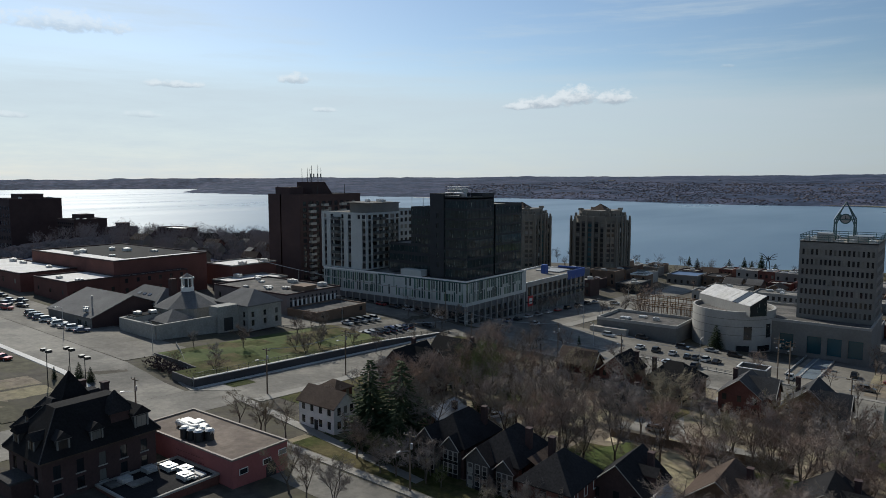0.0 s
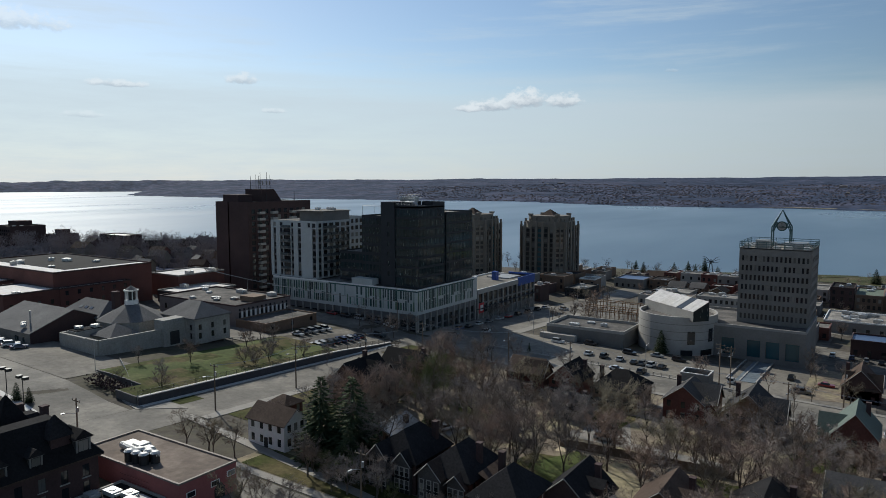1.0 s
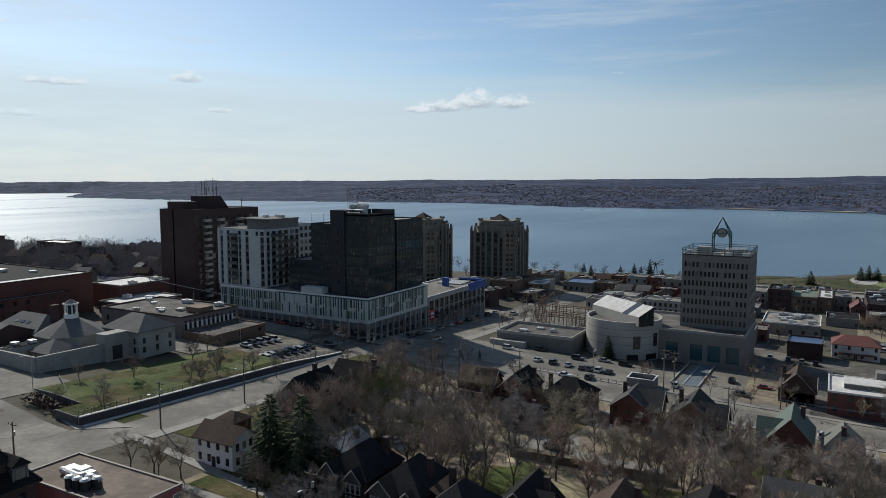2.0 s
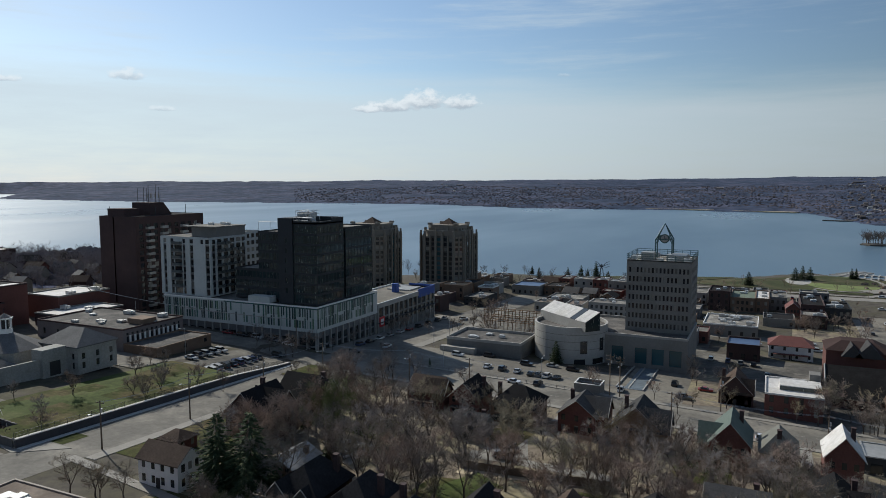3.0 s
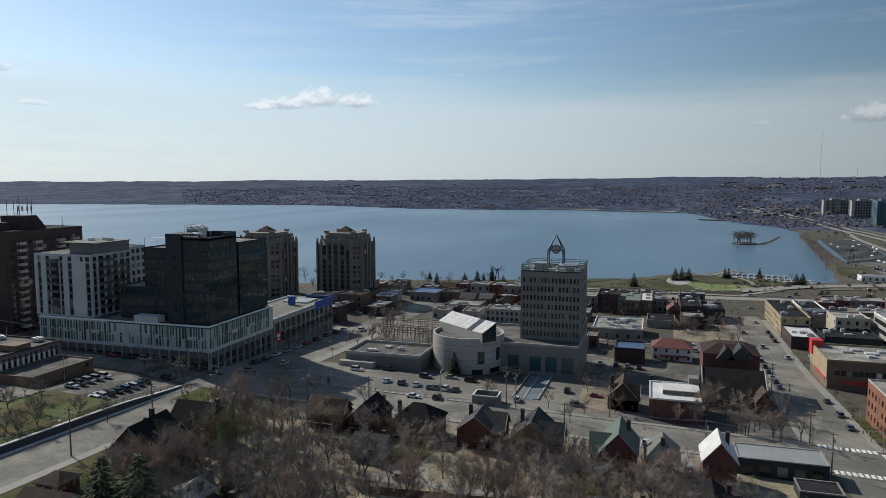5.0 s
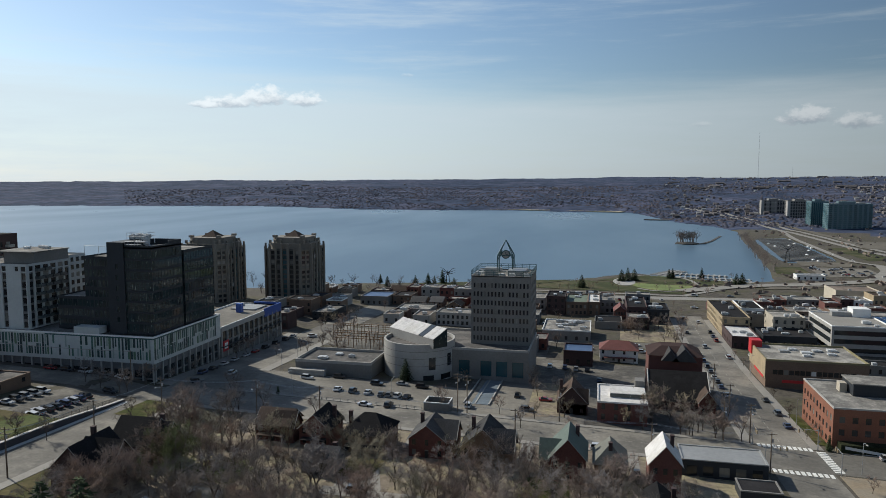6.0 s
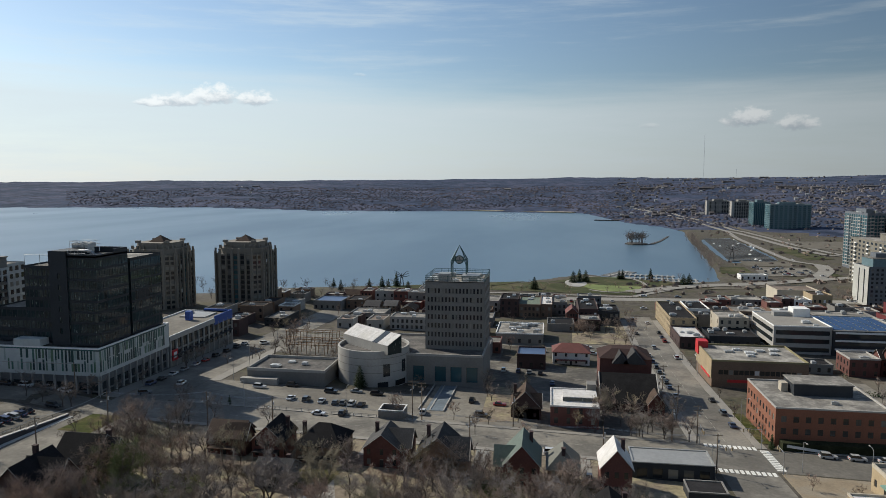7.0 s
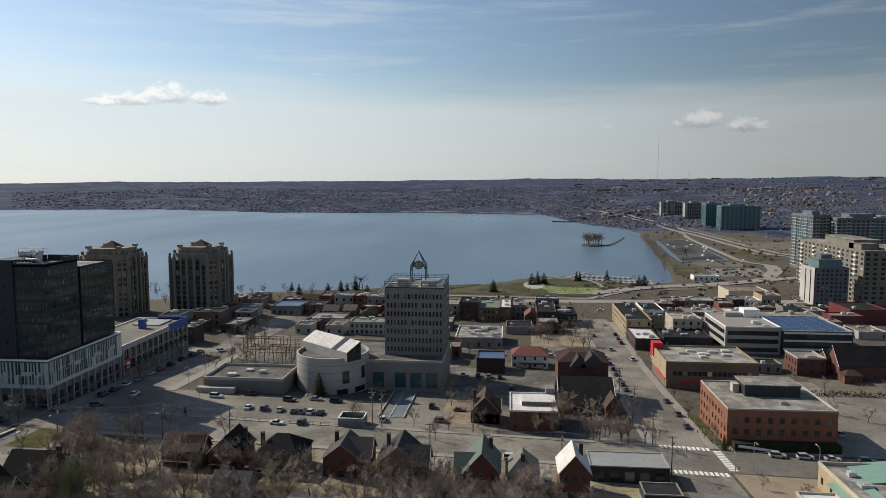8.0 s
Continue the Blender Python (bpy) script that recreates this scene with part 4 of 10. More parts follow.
def drum():
    """The round council building with a long slanting skylight through its roof."""
    cu, cv, r, top = -65.0, 256.5, 13.6, 21.2
    zb = ground(cu, cv - r) - 1.0
    root = thing("council_drum", "round pale concrete council building with a sloped skylight", "rotunda", (cu, cv, zb))
    n, h = 64, top - zb
    s = Shape()
    for i in range(n):
        a, b = 2 * math.pi * i / n, 2 * math.pi * (i + 1) / n
        s.face((r * math.cos(a), r * math.sin(a), 0), (r * math.cos(b), r * math.sin(b), 0), (r * math.cos(b), r * math.sin(b), h), (r * math.cos(a), r * math.sin(a), h))
        k = r - 0.7
        s.face((r * math.cos(a), r * math.sin(a), h), (r * math.cos(b), r * math.sin(b), h), (k * math.cos(b), k * math.sin(b), h), (k * math.cos(a), k * math.sin(a), h))
        s.face((k * math.cos(a), k * math.sin(a), h), (k * math.cos(b), k * math.sin(b), h), (k * math.cos(b), k * math.sin(b), h - 1.4), (k * math.cos(a), k * math.sin(a), h - 1.4))
    s.make("drum_wall", PALE_CONCRETE, root)
    Shape().prism([((r - 0.65) * math.cos(2 * math.pi * i / n), (r - 0.65) * math.sin(2 * math.pi * i / n)) for i in range(n)], h - 1.8, h - 1.2).make("roof", FELT, root)
    for k in (0.42, 0.62, 0.80):                      # shadow joints round the drum
        g = Shape()
        for i in range(n):
            a, b = 2 * math.pi * i / n, 2 * math.pi * (i + 1) / n
            q = r + 0.05
            g.face((q * math.cos(a), q * math.sin(a), h * k), (q * math.cos(b), q * math.sin(b), h * k), (q * math.cos(b), q * math.sin(b), h * k + 0.18), (q * math.cos(a), q * math.sin(a), h * k + 0.18))
        g.make("joint", CONCRETE, root)
    for deg, z0, z1, w in ((-56, 4.6, 9.2, 2.6), (-22, 5.2, 9.8, 2.2), (-62, 0.6, 2.6, 4.0), (-30, 0.6, 2.6, 5.0)):
        a = radians(deg)
        g = Shape().box(-0.5, 0.06, -w / 2, w / 2, z0, z1)
        ob = g.make("window", PANE, root)
        ob.matrix_basis = pose((r - 0.02) * math.cos(a), (r - 0.02) * math.sin(a), 0, 0, 0, deg)
    # skylight: a long prism, its glazed slope towards the light
    a, b = Vector((-11.5, 7.5)), Vector((10.5, -10.6))
    d = (b - a).normalized()
    side = Vector((-d.y, d.x)) * 3.2
    z0, z1, z2 = h - 1.2, h + 2.2, h + 5.4
    ring0 = [(a - side, z0), (a - side, z1), (a + side, z2), (a + side, z0)]
    ring1 = [(b - side, z0), (b - side, z1), (b + side, z2), (b + side, z0)]
    P = [[(p.x, p.y, z) for p, z in ring] for ring in (ring0, ring1)]
    body = Shape()
    body.face(P[0][0], P[1][0], P[1][1], P[0][1])
    body.face(P[0][3], P[0][2], P[1][2], P[1][3])
    body.face(*P[0])
    body.make("skylight_wall", PALE_CONCRETE, root)
    e = Shape()
    e.face(*reversed(P[1]))
    e.make("skylight_end", BLACK_PANE, root)
    tip = [Vector(p) for p in (P[0][1], P[1][1], P[1][2], P[0][2])]
    up = Vector((0, 0, 0.12))
    for i in range(9):
        f0, f1 = i / 9 + 0.004, (i + 1) / 9 - 0.004
        g = Shape()
        q = [tip[0].lerp(tip[1], f0) + up, tip[0].lerp(tip[1], f1) + up, tip[3].lerp(tip[2], f1) + up, tip[3].lerp(tip[2], f0) + up]
        g.face(*[tuple(x) for x in q])
        g.face(*[tuple(x - up) for x in reversed(q)])
        # white panels stand in for the sun's glare on the glass
        g.make("skylight_panel", OFFICE_PANE if i == 6 else ROOF_WHITE, root)


def low_rink():
    block("rink_pavilion", "low flat-roofed concrete pavilion beside a parking lot", "pavilion", -108.5, -79, 238.8, 258, 14.6, CONCRETE, FELT, cope=PALE_CONCRETE, parapet=0.9, units=3)
    r = thing("rink_annex", "low concrete step along a pavilion", "annex", (-104, 236.9, low(-110, -80, 235, 239)))
    Shape().box(-6, 8, -1.2, 1.2, 0, 3.3).make("wall", PALE_CONCRETE, r)


def stair_enclosure():
    """A low open-topped concrete well over the garage stairs."""
    u, v = -47.2, 210.6
    r = thing("stair_enclosure", "low concrete stair enclosure with a pale rim on a lot", "enclosure", (u, v, ground(u, v) - 0.4))
    g, rim = Shape(), Shape()
    for a, b, c, d in ((-4, 4, -3.2, -2.9), (-4, 4, 2.9, 3.2), (-4, -3.7, -2.9, 2.9), (3.7, 4, -2.9, 2.9)):
        g.box(a, b, c, d, 0, 3.2)
        rim.box(a - 0.06, b + 0.06, c - 0.06, d + 0.06, 3.2, 3.38)
    g.make("wall", CONCRETE, r)
    rim.make("rim", WHITE, r, "pale painted rim")
    Shape().box(-3.7, 3.7, -2.9, 2.9, 0.3, 1.6).make("stair_well", FELT, r)


city_hall()
drum()
low_rink()
stair_enclosure()


# ---- white podium with its dark tower and pale apartment block ----
def podium():
    zb, top, mid = low(-213, -145, 205, 245), 28.3, 18.9
    ou, ov = -180.0, 225.0
    root = thing("podium", "white podium with green and grey panel strips over shaded shopfronts", "podium", (ou, ov, zb))
    u0, u1, v0, v1 = -219 - ou, -145 - ou, 206 - ov, 249 - ov
    s = Shape()
    cols = [(round(u0 + 1 + 4.05 * i, 3), round(u0 + 4.0 + 4.05 * i, 3)) for i in range(18)]
    glaze(root, "front", v0 + 0.6, facade(s, "front", v0 + 0.6, u0, u1 - 0.6, 0, mid - zb, cols, [(0.9, 3.2), (3.7, 6.4)], 0.3), OFFICE_PANE, 0.3)
    cols = [(round(v0 + 1.5 + 4.1 * i, 3), round(v0 + 4.5 + 4.1 * i, 3)) for i in range(10)]
    glaze(root, "right", u1 - 0.6, facade(s, "right", u1 - 0.6, v0 + 0.6, v1, 0, mid - zb, cols, [(0.9, 3.2), (3.7, 6.4)], 0.3), OFFICE_PANE, 0.3)
    facade(s, "back", v1, u0, u1 - 0.6, 0, mid - zb), facade(s, "left", u0, v0 + 0.6, v1, 0, mid - zb)
    s.make("shopfront_wall", DARK_RENDER, root)
    post = Shape().box(-0.22, 0.22, -0.22, 0.22, 0, mid - zb).mesh("column", PALE_CONCRETE)
    for i in range(19):
        place(post, "column", root, pose(u0 + 0.5 + 4.05 * i, v0 + 0.25, 0))
    for i in range(11):
        place(post, "column", root, pose(u1 - 0.25, v0 + 1.0 + 4.1 * i, 0))
    s = Shape()
    s.box(u0, u1, v0, v1, mid - zb, top - 0.5 - zb)
    s.make("band_wall", WHITE_PANEL, root)
    c = Shape()
    for a, b, p, q in ((u0 - 0.1, u1 + 0.12, v0 - 0.12, v0 + 0.4), (u1 - 0.4, u1 + 0.12, v0 + 0.4, v1 + 0.1), (u0 - 0.1, u0 + 0.4, v0 + 0.4, v1), (u0 + 0.4, u1 - 0.4, v1 - 0.4, v1 + 0.1)):
        c.box(a, b, p, q, top - 0.5 - zb, top - zb)
    c.make("coping", WHITE, root)
    c = Shape()
    for a, b, p, q in ((u0 + 31, u1 + 0.05, v0 - 0.05, v0 + 0.2), (u1 - 0.2, u1 + 0.05, v0 + 0.2, v1 - 2.0)):
        c.box(a, b, p, q, top - 1.0 - zb, top - 0.52 - zb)
    c.make("upper_strip", TEAL_STEEL, root, "dark green strip under the coping")
    # strips of glass and coloured panel set between white fins, two staggered rows
    rnd = random.Random(4)
    sizes = {}
    for kind, a, b, at in (("v", u0 + 1.0, u1 - 0.6, v0), ("u", v0 + 0.8, v1 - 3.0, u1)):
        t = a
        while t < b:
            w = rnd.choice((0.5, 0.65, 0.85))
            for z0, z1 in ((20.2, 23.9), (23.3, 27.3)):
                if kind == "v" and -186 - ou < t < -172 - ou and rnd.random() < 0.8:
                    continue
                if rnd.random() < 0.93:
                    h = round((z1 - z0) * rnd.choice((0.75, 1.0)), 2)
                    key = (kind, w, h)
                    if key not in sizes:
                        g = Shape()
                        g.box(-w / 2, w / 2, -0.05, 0.05, 0, h) if kind == "v" else g.box(-0.05, 0.05, -w / 2, w / 2, 0, h)
                        sizes[key] = g.mesh("panel_strip", GREEN_PANEL)
                    z = (z0 if z0 < 22 else z1 - h) - zb
                    place(sizes[key], "panel_strip", root, pose(t, at - 0.04, z) if kind == "v" else pose(at + 0.04, t, z))
            t += rnd.choice((1.0, 1.15, 1.35))
    Shape().box(u0 + 0.5, u1 - 0.5, v0 + 0.5, v1 - 0.5, top - 0.7 - zb, top - 0.45 - zb).make("roof", ROOF_GREY, root)
    Shape().box(-176 - ou, -166 - ou, v0 - 0.05, v0 + 4, top - zb, top + 2.3 - zb).make("stair_head", WHITE_PANEL, root)


def curtain_wall(name, label, u0, u1, v0, v1, z0, z1, floors, bays_f, bays_r, frame, pane, roofmat=ROOF_GREY, bays_l=0, gap=0.12, spandrel=0.9, extra=None):
    """A glazed office block: floor-high panes between thin frames."""
    cu, cv = (u0 + u1) / 2, (v0 + v1) / 2
    root = thing(name, label, "office block", (cu, cv, z0))
    w, d, h = (u1 - u0) / 2, (v1 - v0) / 2, z1 - z0
    fh = (h - 1.0) / floors
    rows = [(round(i * fh + 0.25 + spandrel, 3), round((i + 1) * fh - 0.05, 3)) for i in range(floors)]
    s = Shape()
    for side, at, a, b, n in (("front", -d, -w, w, bays_f), ("right", w, -d, d, bays_r), ("left", -w, -d, d, bays_l), ("back", d, -w, w, 0)):
        cols = ()
        if n:
            bw = (b - a) / n
            cols = [(round(a + i * bw + gap, 3), round(a + (i + 1) * bw - gap, 3)) for i in range(n)]
        glaze(root, side, at, facade(s, side, at, a, b, 0, h, cols, rows if n else (), 0.12), pane, 0.12)
    s.make("frame", frame, root)
    Shape().box(-w + 0.2, w - 0.2, -d + 0.2, d - 0.2, h - 0.7, h - 0.5).make("roof", roofmat, root)
    return root, w, d, h


podium()
root, w, d, h = curtain_wall("dark_tower", "black glazed office tower on a white podium", -163.4, -146.5, 209, 226.6, 28.2, 58.4, 8, 12, 10, CHARCOAL, BLACK_PANE, spandrel=0.55, gap=0.09)
# parapet screens, open at the front where the plant stands
for a, b, p, q, k in ((-w + 6.5, w, -d, -d + 0.4, 0.5), (-w + 6.5, w, d - 0.4, d, 1.6), (w - 0.4, w, 1.0, d - 0.4, 1.6), (w - 0.4, w, -d + 0.4, 1.0, 0.5)):
    Shape().box(a, b, p, q, h - 0.5, h + k).make("screen_wall", CHARCOAL, root)
# blind core at the front corner, with a column of small windows
core = Shape()
holes = facade(core, "front", -d - 0.45, -w - 0.1, -w + 6.4, 0, h + 1.6, [(-w + 3.0, -w + 4.0)], [(round(4 + 3.7 * i, 3), round(5.8 + 3.7 * i, 3)) for i in range(6)], 0.3)
facade(core, "right", -w + 6.4, -d - 0.45, d - 0.5, h - 0.6, h + 1.6), facade(core, "left", -w - 0.1, -d - 0.45, d - 0.5, 0, h + 1.6), facade(core, "back", d - 0.5, -w - 0.1, -w + 6.4, h - 0.6, h + 1.6)
core.face((-w + 6.4, -d - 0.45, 0), (-w + 6.4, -d, 0), (-w + 6.4, -d, h + 1.6), (-w + 6.4, -d - 0.45, h + 1.6))
core.face((-w - 0.1, -d - 0.45, h + 1.6), (-w + 6.4, -d - 0.45, h + 1.6), (-w + 6.4, d - 0.5, h + 1.6), (-w - 0.1, d - 0.5, h + 1.6))
core.make("stair_core", CHARCOAL, root, "blind charcoal stair core")
glaze(root, "front", -d - 0.45, holes, BLACK_PANE, 0.3)
# plant: cooling units in a rail cage, a bent silver duct, frames
for x, y in ((-6.2, 2.0), (-4.0, 2.4), (-1.8, 2.8), (-5.4, 5.2), (-3.0, 5.4)):
    roof_unit(root, x, y, h + (1.6 if x < -2.2 else -0.5), 0.95, 1.1, 1.7 if x < -2.2 else 3.2)
cage = Shape()
for k in (1.2, 2.4):
    for a, b in (((-7.6, 0.4), (-0.8, 0.4)), ((-7.6, 7.0), (-0.8, 7.0)), ((-7.6, 0.4), (-7.6, 7.0)), ((-0.8, 0.4), (-0.8, 7.0))):
        cage.tube((*a, h + 1.6 + k), (*b, h + 1.6 + k), 0.06, 0.06, 4)
for i in range(8):
    cage.tube((-7.6 + i * 6.8 / 7, 0.4, h + 1.4), (-7.6 + i * 6.8 / 7, 0.4, h + 4.2), 0.06, 0.06, 4)
cage.make("plant_cage", STEEL, root)
duct = Shape()
arc = [(3.4 + 2.6 * math.sin(t * math.pi / 10), -5.6, h + 0.2 + 2.0 * math.cos(t * math.pi / 10) - 0.6) for t in range(6)]
for p, q in zip([(0.2, -5.6, h + 1.6)] + arc, arc):
    if p != q:
        duct.tube(p, q, 0.34, 0.34, 8)
duct.make("duct", STEEL, root, "bent silver duct")
rail = Shape()
for k in (0.9, 1.9):
    rail.tube((-1.8, -d + 0.2, h + k), (4.5, -d + 0.2, h + k), 0.06, 0.06, 4)
for i in range(6):
    rail.tube((-1.8 + i * 1.26, -d + 0.2, h - 0.4), (-1.8 + i * 1.26, -d + 0.2, h + 1.9), 0.05, 0.05, 4)
rail.make("roof_rail", STEEL, root)
root, w, d, h = curtain_wall("dark_tower_wing", "black glazed wing of an office tower", -164, -146.8, 228.4, 248, 28.2, 55.8, 7, 8, 9, CHARCOAL, BLACK_PANE, spandrel=0.5)
Shape().box(-w + 1, w - 1.6, -d - 1.78, -d - 0.01, 0, h - 0.2).make("recess", CHARCOAL, root, "dark recessed joint")
root, w, d, h = curtain_wall("dark_tower_wing", "black glazed wing with a steel roof frame", -175.6, -163.6, 212, 238, 28.2, 54.6, 7, 7, 8, CHARCOAL, BLACK_PANE, bays_l=0, spandrel=0.9, gap=0.2)
for x in (-w + 0.2, 0, w - 0.2):
    Shape().tube((x, -d + 0.3, h - 0.5), (x, -d + 0.3, h + 3.6), 0.09, 0.09, 4).make("frame_post", STEEL, root)
Shape().tube((-w + 0.2, -d + 0.3, h + 3.6), (w - 0.2, -d + 0.3, h + 3.6), 0.09, 0.09, 4).make("frame_beam", STEEL, root)
curtain_wall("dark_link", "low black glazed link between two blocks", -188, -175.7, 213, 228, 28.2, 40.0, 3, 6, 5, CHARCOAL, BLACK_PANE)


def pale_flats():
    """The pale apartment block: panelled piers between window strips, glass balconies in the bays, a set-back top storey."""
    u0, u1, v0, v1, z0, z1 = -221.5, -195.6, 207.5, 229.0, 28.2, 51.6
    cu, cv = (u0 + u1) / 2, (v0 + v1) / 2
    root = thing("apartment_block", "pale grey apartment block with window strips and glass balconies", "apartment block", (cu, cv, z0))
    w, d, h = (u1 - u0) / 2, (v1 - v0) / 2, z1 - z0
    n, fh = 7, 2.85
    tall = [(0.4, 0.4 + n * fh)]
    top = [(round(h - 2.6, 3), round(h - 0.9, 3))]
    s = Shape()

    def strips(side, at, cols, holes):
        low_holes = [q for q in holes if q[3] - q[2] > 5]
        glaze(root, side, at, [(a, b, 0.75 + i * fh, 2.75 + i * fh) for a, b, _, _ in low_holes for i in range(n)], PANE, 0.45)
        glaze(root, side, at, [q for q in holes if q[3] - q[2] < 5], PANE, 0.3)
        for a, b, _, _ in low_holes:                   # grey panels between the floors
            g = Shape()
            for i in range(n + 1):
                z = 0.4 + i * fh
                if side == "front":
                    g.box(a, b, at + 0.34, at + 0.48, max(0.4, z - 0.45), min(0.4 + n * fh, z + 0.35))
                else:
                    g.box(at - 0.48, at - 0.34, a, b, max(0.4, z - 0.45), min(0.4 + n * fh, z + 0.35))
            g.make("spandrel", DARK_RENDER, root)
    cols = [(-11.4, -9.9), (-7.6, -6.0), (-5.6, -1.6), (-1.2, 0.2), (2.6, 4.4), (8.2, 9.6), (10.6, 12.6)]
    strips("front", -d, cols, facade(s, "front", -d, -w, w, 0, h, cols, tall + top, 0.55, {(2, 1), (5, 0)}))
    cols = [(-9.4, -7.6), (-6.6, -4.0), (-3.0, -0.4), (0.6, 3.2), (4.2, 6.8), (7.6, 9.6)]
    strips("right", w, cols, facade(s, "right", w, -d, d, 0, h, cols, tall + top, 0.55))
    facade(s, "left", -w, -d, d, 0, h), facade(s, "back", d, -w, w, 0, h)
    s.make("wall", WHITE_PANEL, root)
    Shape().box(-w + 0.3, w - 0.3, -d + 0.3, d - 0.3, h - 0.5, h - 0.2).make("roof", ROOF_GREY, root)
    Shape().box(-0.5, w - 0.5, -d + 4.5, d - 0.5, h - 0.2, h + 3.6).make("penthouse", CONCRETE, root)
    Shape().box(-4.5, w - 0.1, -d + 3.2, d - 0.2, h + 3.6, h + 4.0).make("penthouse_roof", ROOF_GREY, root)
    rail = material("balcony_glass", (0.10, 0.115, 0.115), 0.12, spec=0.6)

    def balcony(x0, x1, y0, y1):
        g = Shape().box(x0, x1, y0, y1, 0, 0.18)
        return g.mesh("balcony", CONCRETE)
    front, side = balcony(-2.1, 2.1, -1.4, 0), balcony(0, 1.5, -1.5, 1.5)
    pane_f = Shape().box(-2.1, 2.1, -1.4, -1.35, 0.2, 1.15).box(-2.1, -2.05, -1.35, 0, 0.2, 1.15).box(2.05, 2.1, -1.35, 0, 0.2, 1.15).mesh("balustrade", rail)
    pane_s = Shape().box(1.45, 1.5, -1.5, 1.5, 0.2, 1.15).box(0, 1.45, -1.5, -1.45, 0.2, 1.15).box(0, 1.45, 1.45, 1.5, 0.2, 1.15).mesh("balustrade", rail)
    for i in range(1, n + 1):
        z = 0.35 + i * fh
        b = place(front, "balcony", root, pose(-3.6, -d, z))
        place(pane_f, "balustrade", b, pose(0, 0, 0))
        for y in (-5.3, -1.7, 1.9, 5.5):
            if i < n or y < 0:
                b = place(side, "balcony", root, pose(w, y, z))
                place(pane_s, "balustrade", b, pose(0, 0, 0))
    for x, y in ((2, 2), (6, 6), (9, 4), (4, 7)):
        roof_unit(root, x, y, h + 4.0, 0.9, 0.8, 1.0)
    Shape().tube((5.4, 0, h + 4), (5.4, 0, h + 6.0), 0.05, 0.04, 4).make("aerial", STEEL, root)
    curtain_wall("apartment_wing", "pale apartment wing with tall windows", -218, -196.4, 229.1, 238, 28.2, 52.6, 8, 0, 3, WHITE_PANEL, PANE, gap=0.6)


pale_flats()


def retail_wing():
    r = block("retail_wing", "long low retail wing with dark glazing and a pale gravel roof", "shop", -168, -145, 249.2, 303, 22.6, CONCRETE, LOT,
              front=None, right=(12, 3.7, 0.6, [(0.7, 4.2), (5.0, 9.4)]), pane=OFFICE_PANE, cope=WHITE, parapet=0.5, units=2)
    zf = 22.6 - r.matrix_basis.translation.z
    Shape().box(11.52, 11.85, -26.9, 10, zf - 1.9, zf - 0.1).make("fascia", PALE_CONCRETE, r, "pale fascia band")
    Shape().box(11.52, 12.6, -26.9, 26.9, zf - 8.2, zf - 7.9).make("canopy", CHARCOAL, r, "thin dark canopy")
    pil = Shape().box(11.5, 11.95, -0.25, 0.25, 0, zf - 1.9).mesh("column", PALE_CONCRETE)
    for i in range(13):
        place(pil, "column", r, pose(0, -26.6 + i * 53.2 / 12, 0))
    Shape().box(11.45, 11.9, 10, 27.1, 12.4, 16.3).make("fascia", BLUE_SIGN, r, "blue shop fascia")
    Shape().box(-2, 11.4, 26.6, 27.3, 12.4, 16.3).make("fascia", BLUE_SIGN, r, "blue shop fascia")
    Shape().box(0, 2.4, 6, 8.4, 12, 18.8).make("sign_tower", BLUE_SIGN, r, "blue sign tower on the roof")
    Shape().box(-6, 6, 12, 24, 13.0, 15.4).make("roof_box", ROOF_TIN, r)
    Shape().box(11.9, 12.2, -26.2, -22.2, 5.4, 9.6).make("shop_sign", RED_SIGN, r, "red square shop sign")
    Shape().box(12.2, 12.26, -25.4, -23.0, 6.3, 8.7).make("sign_panel", WHITE, r, "pale square on the sign")


retail_wing()


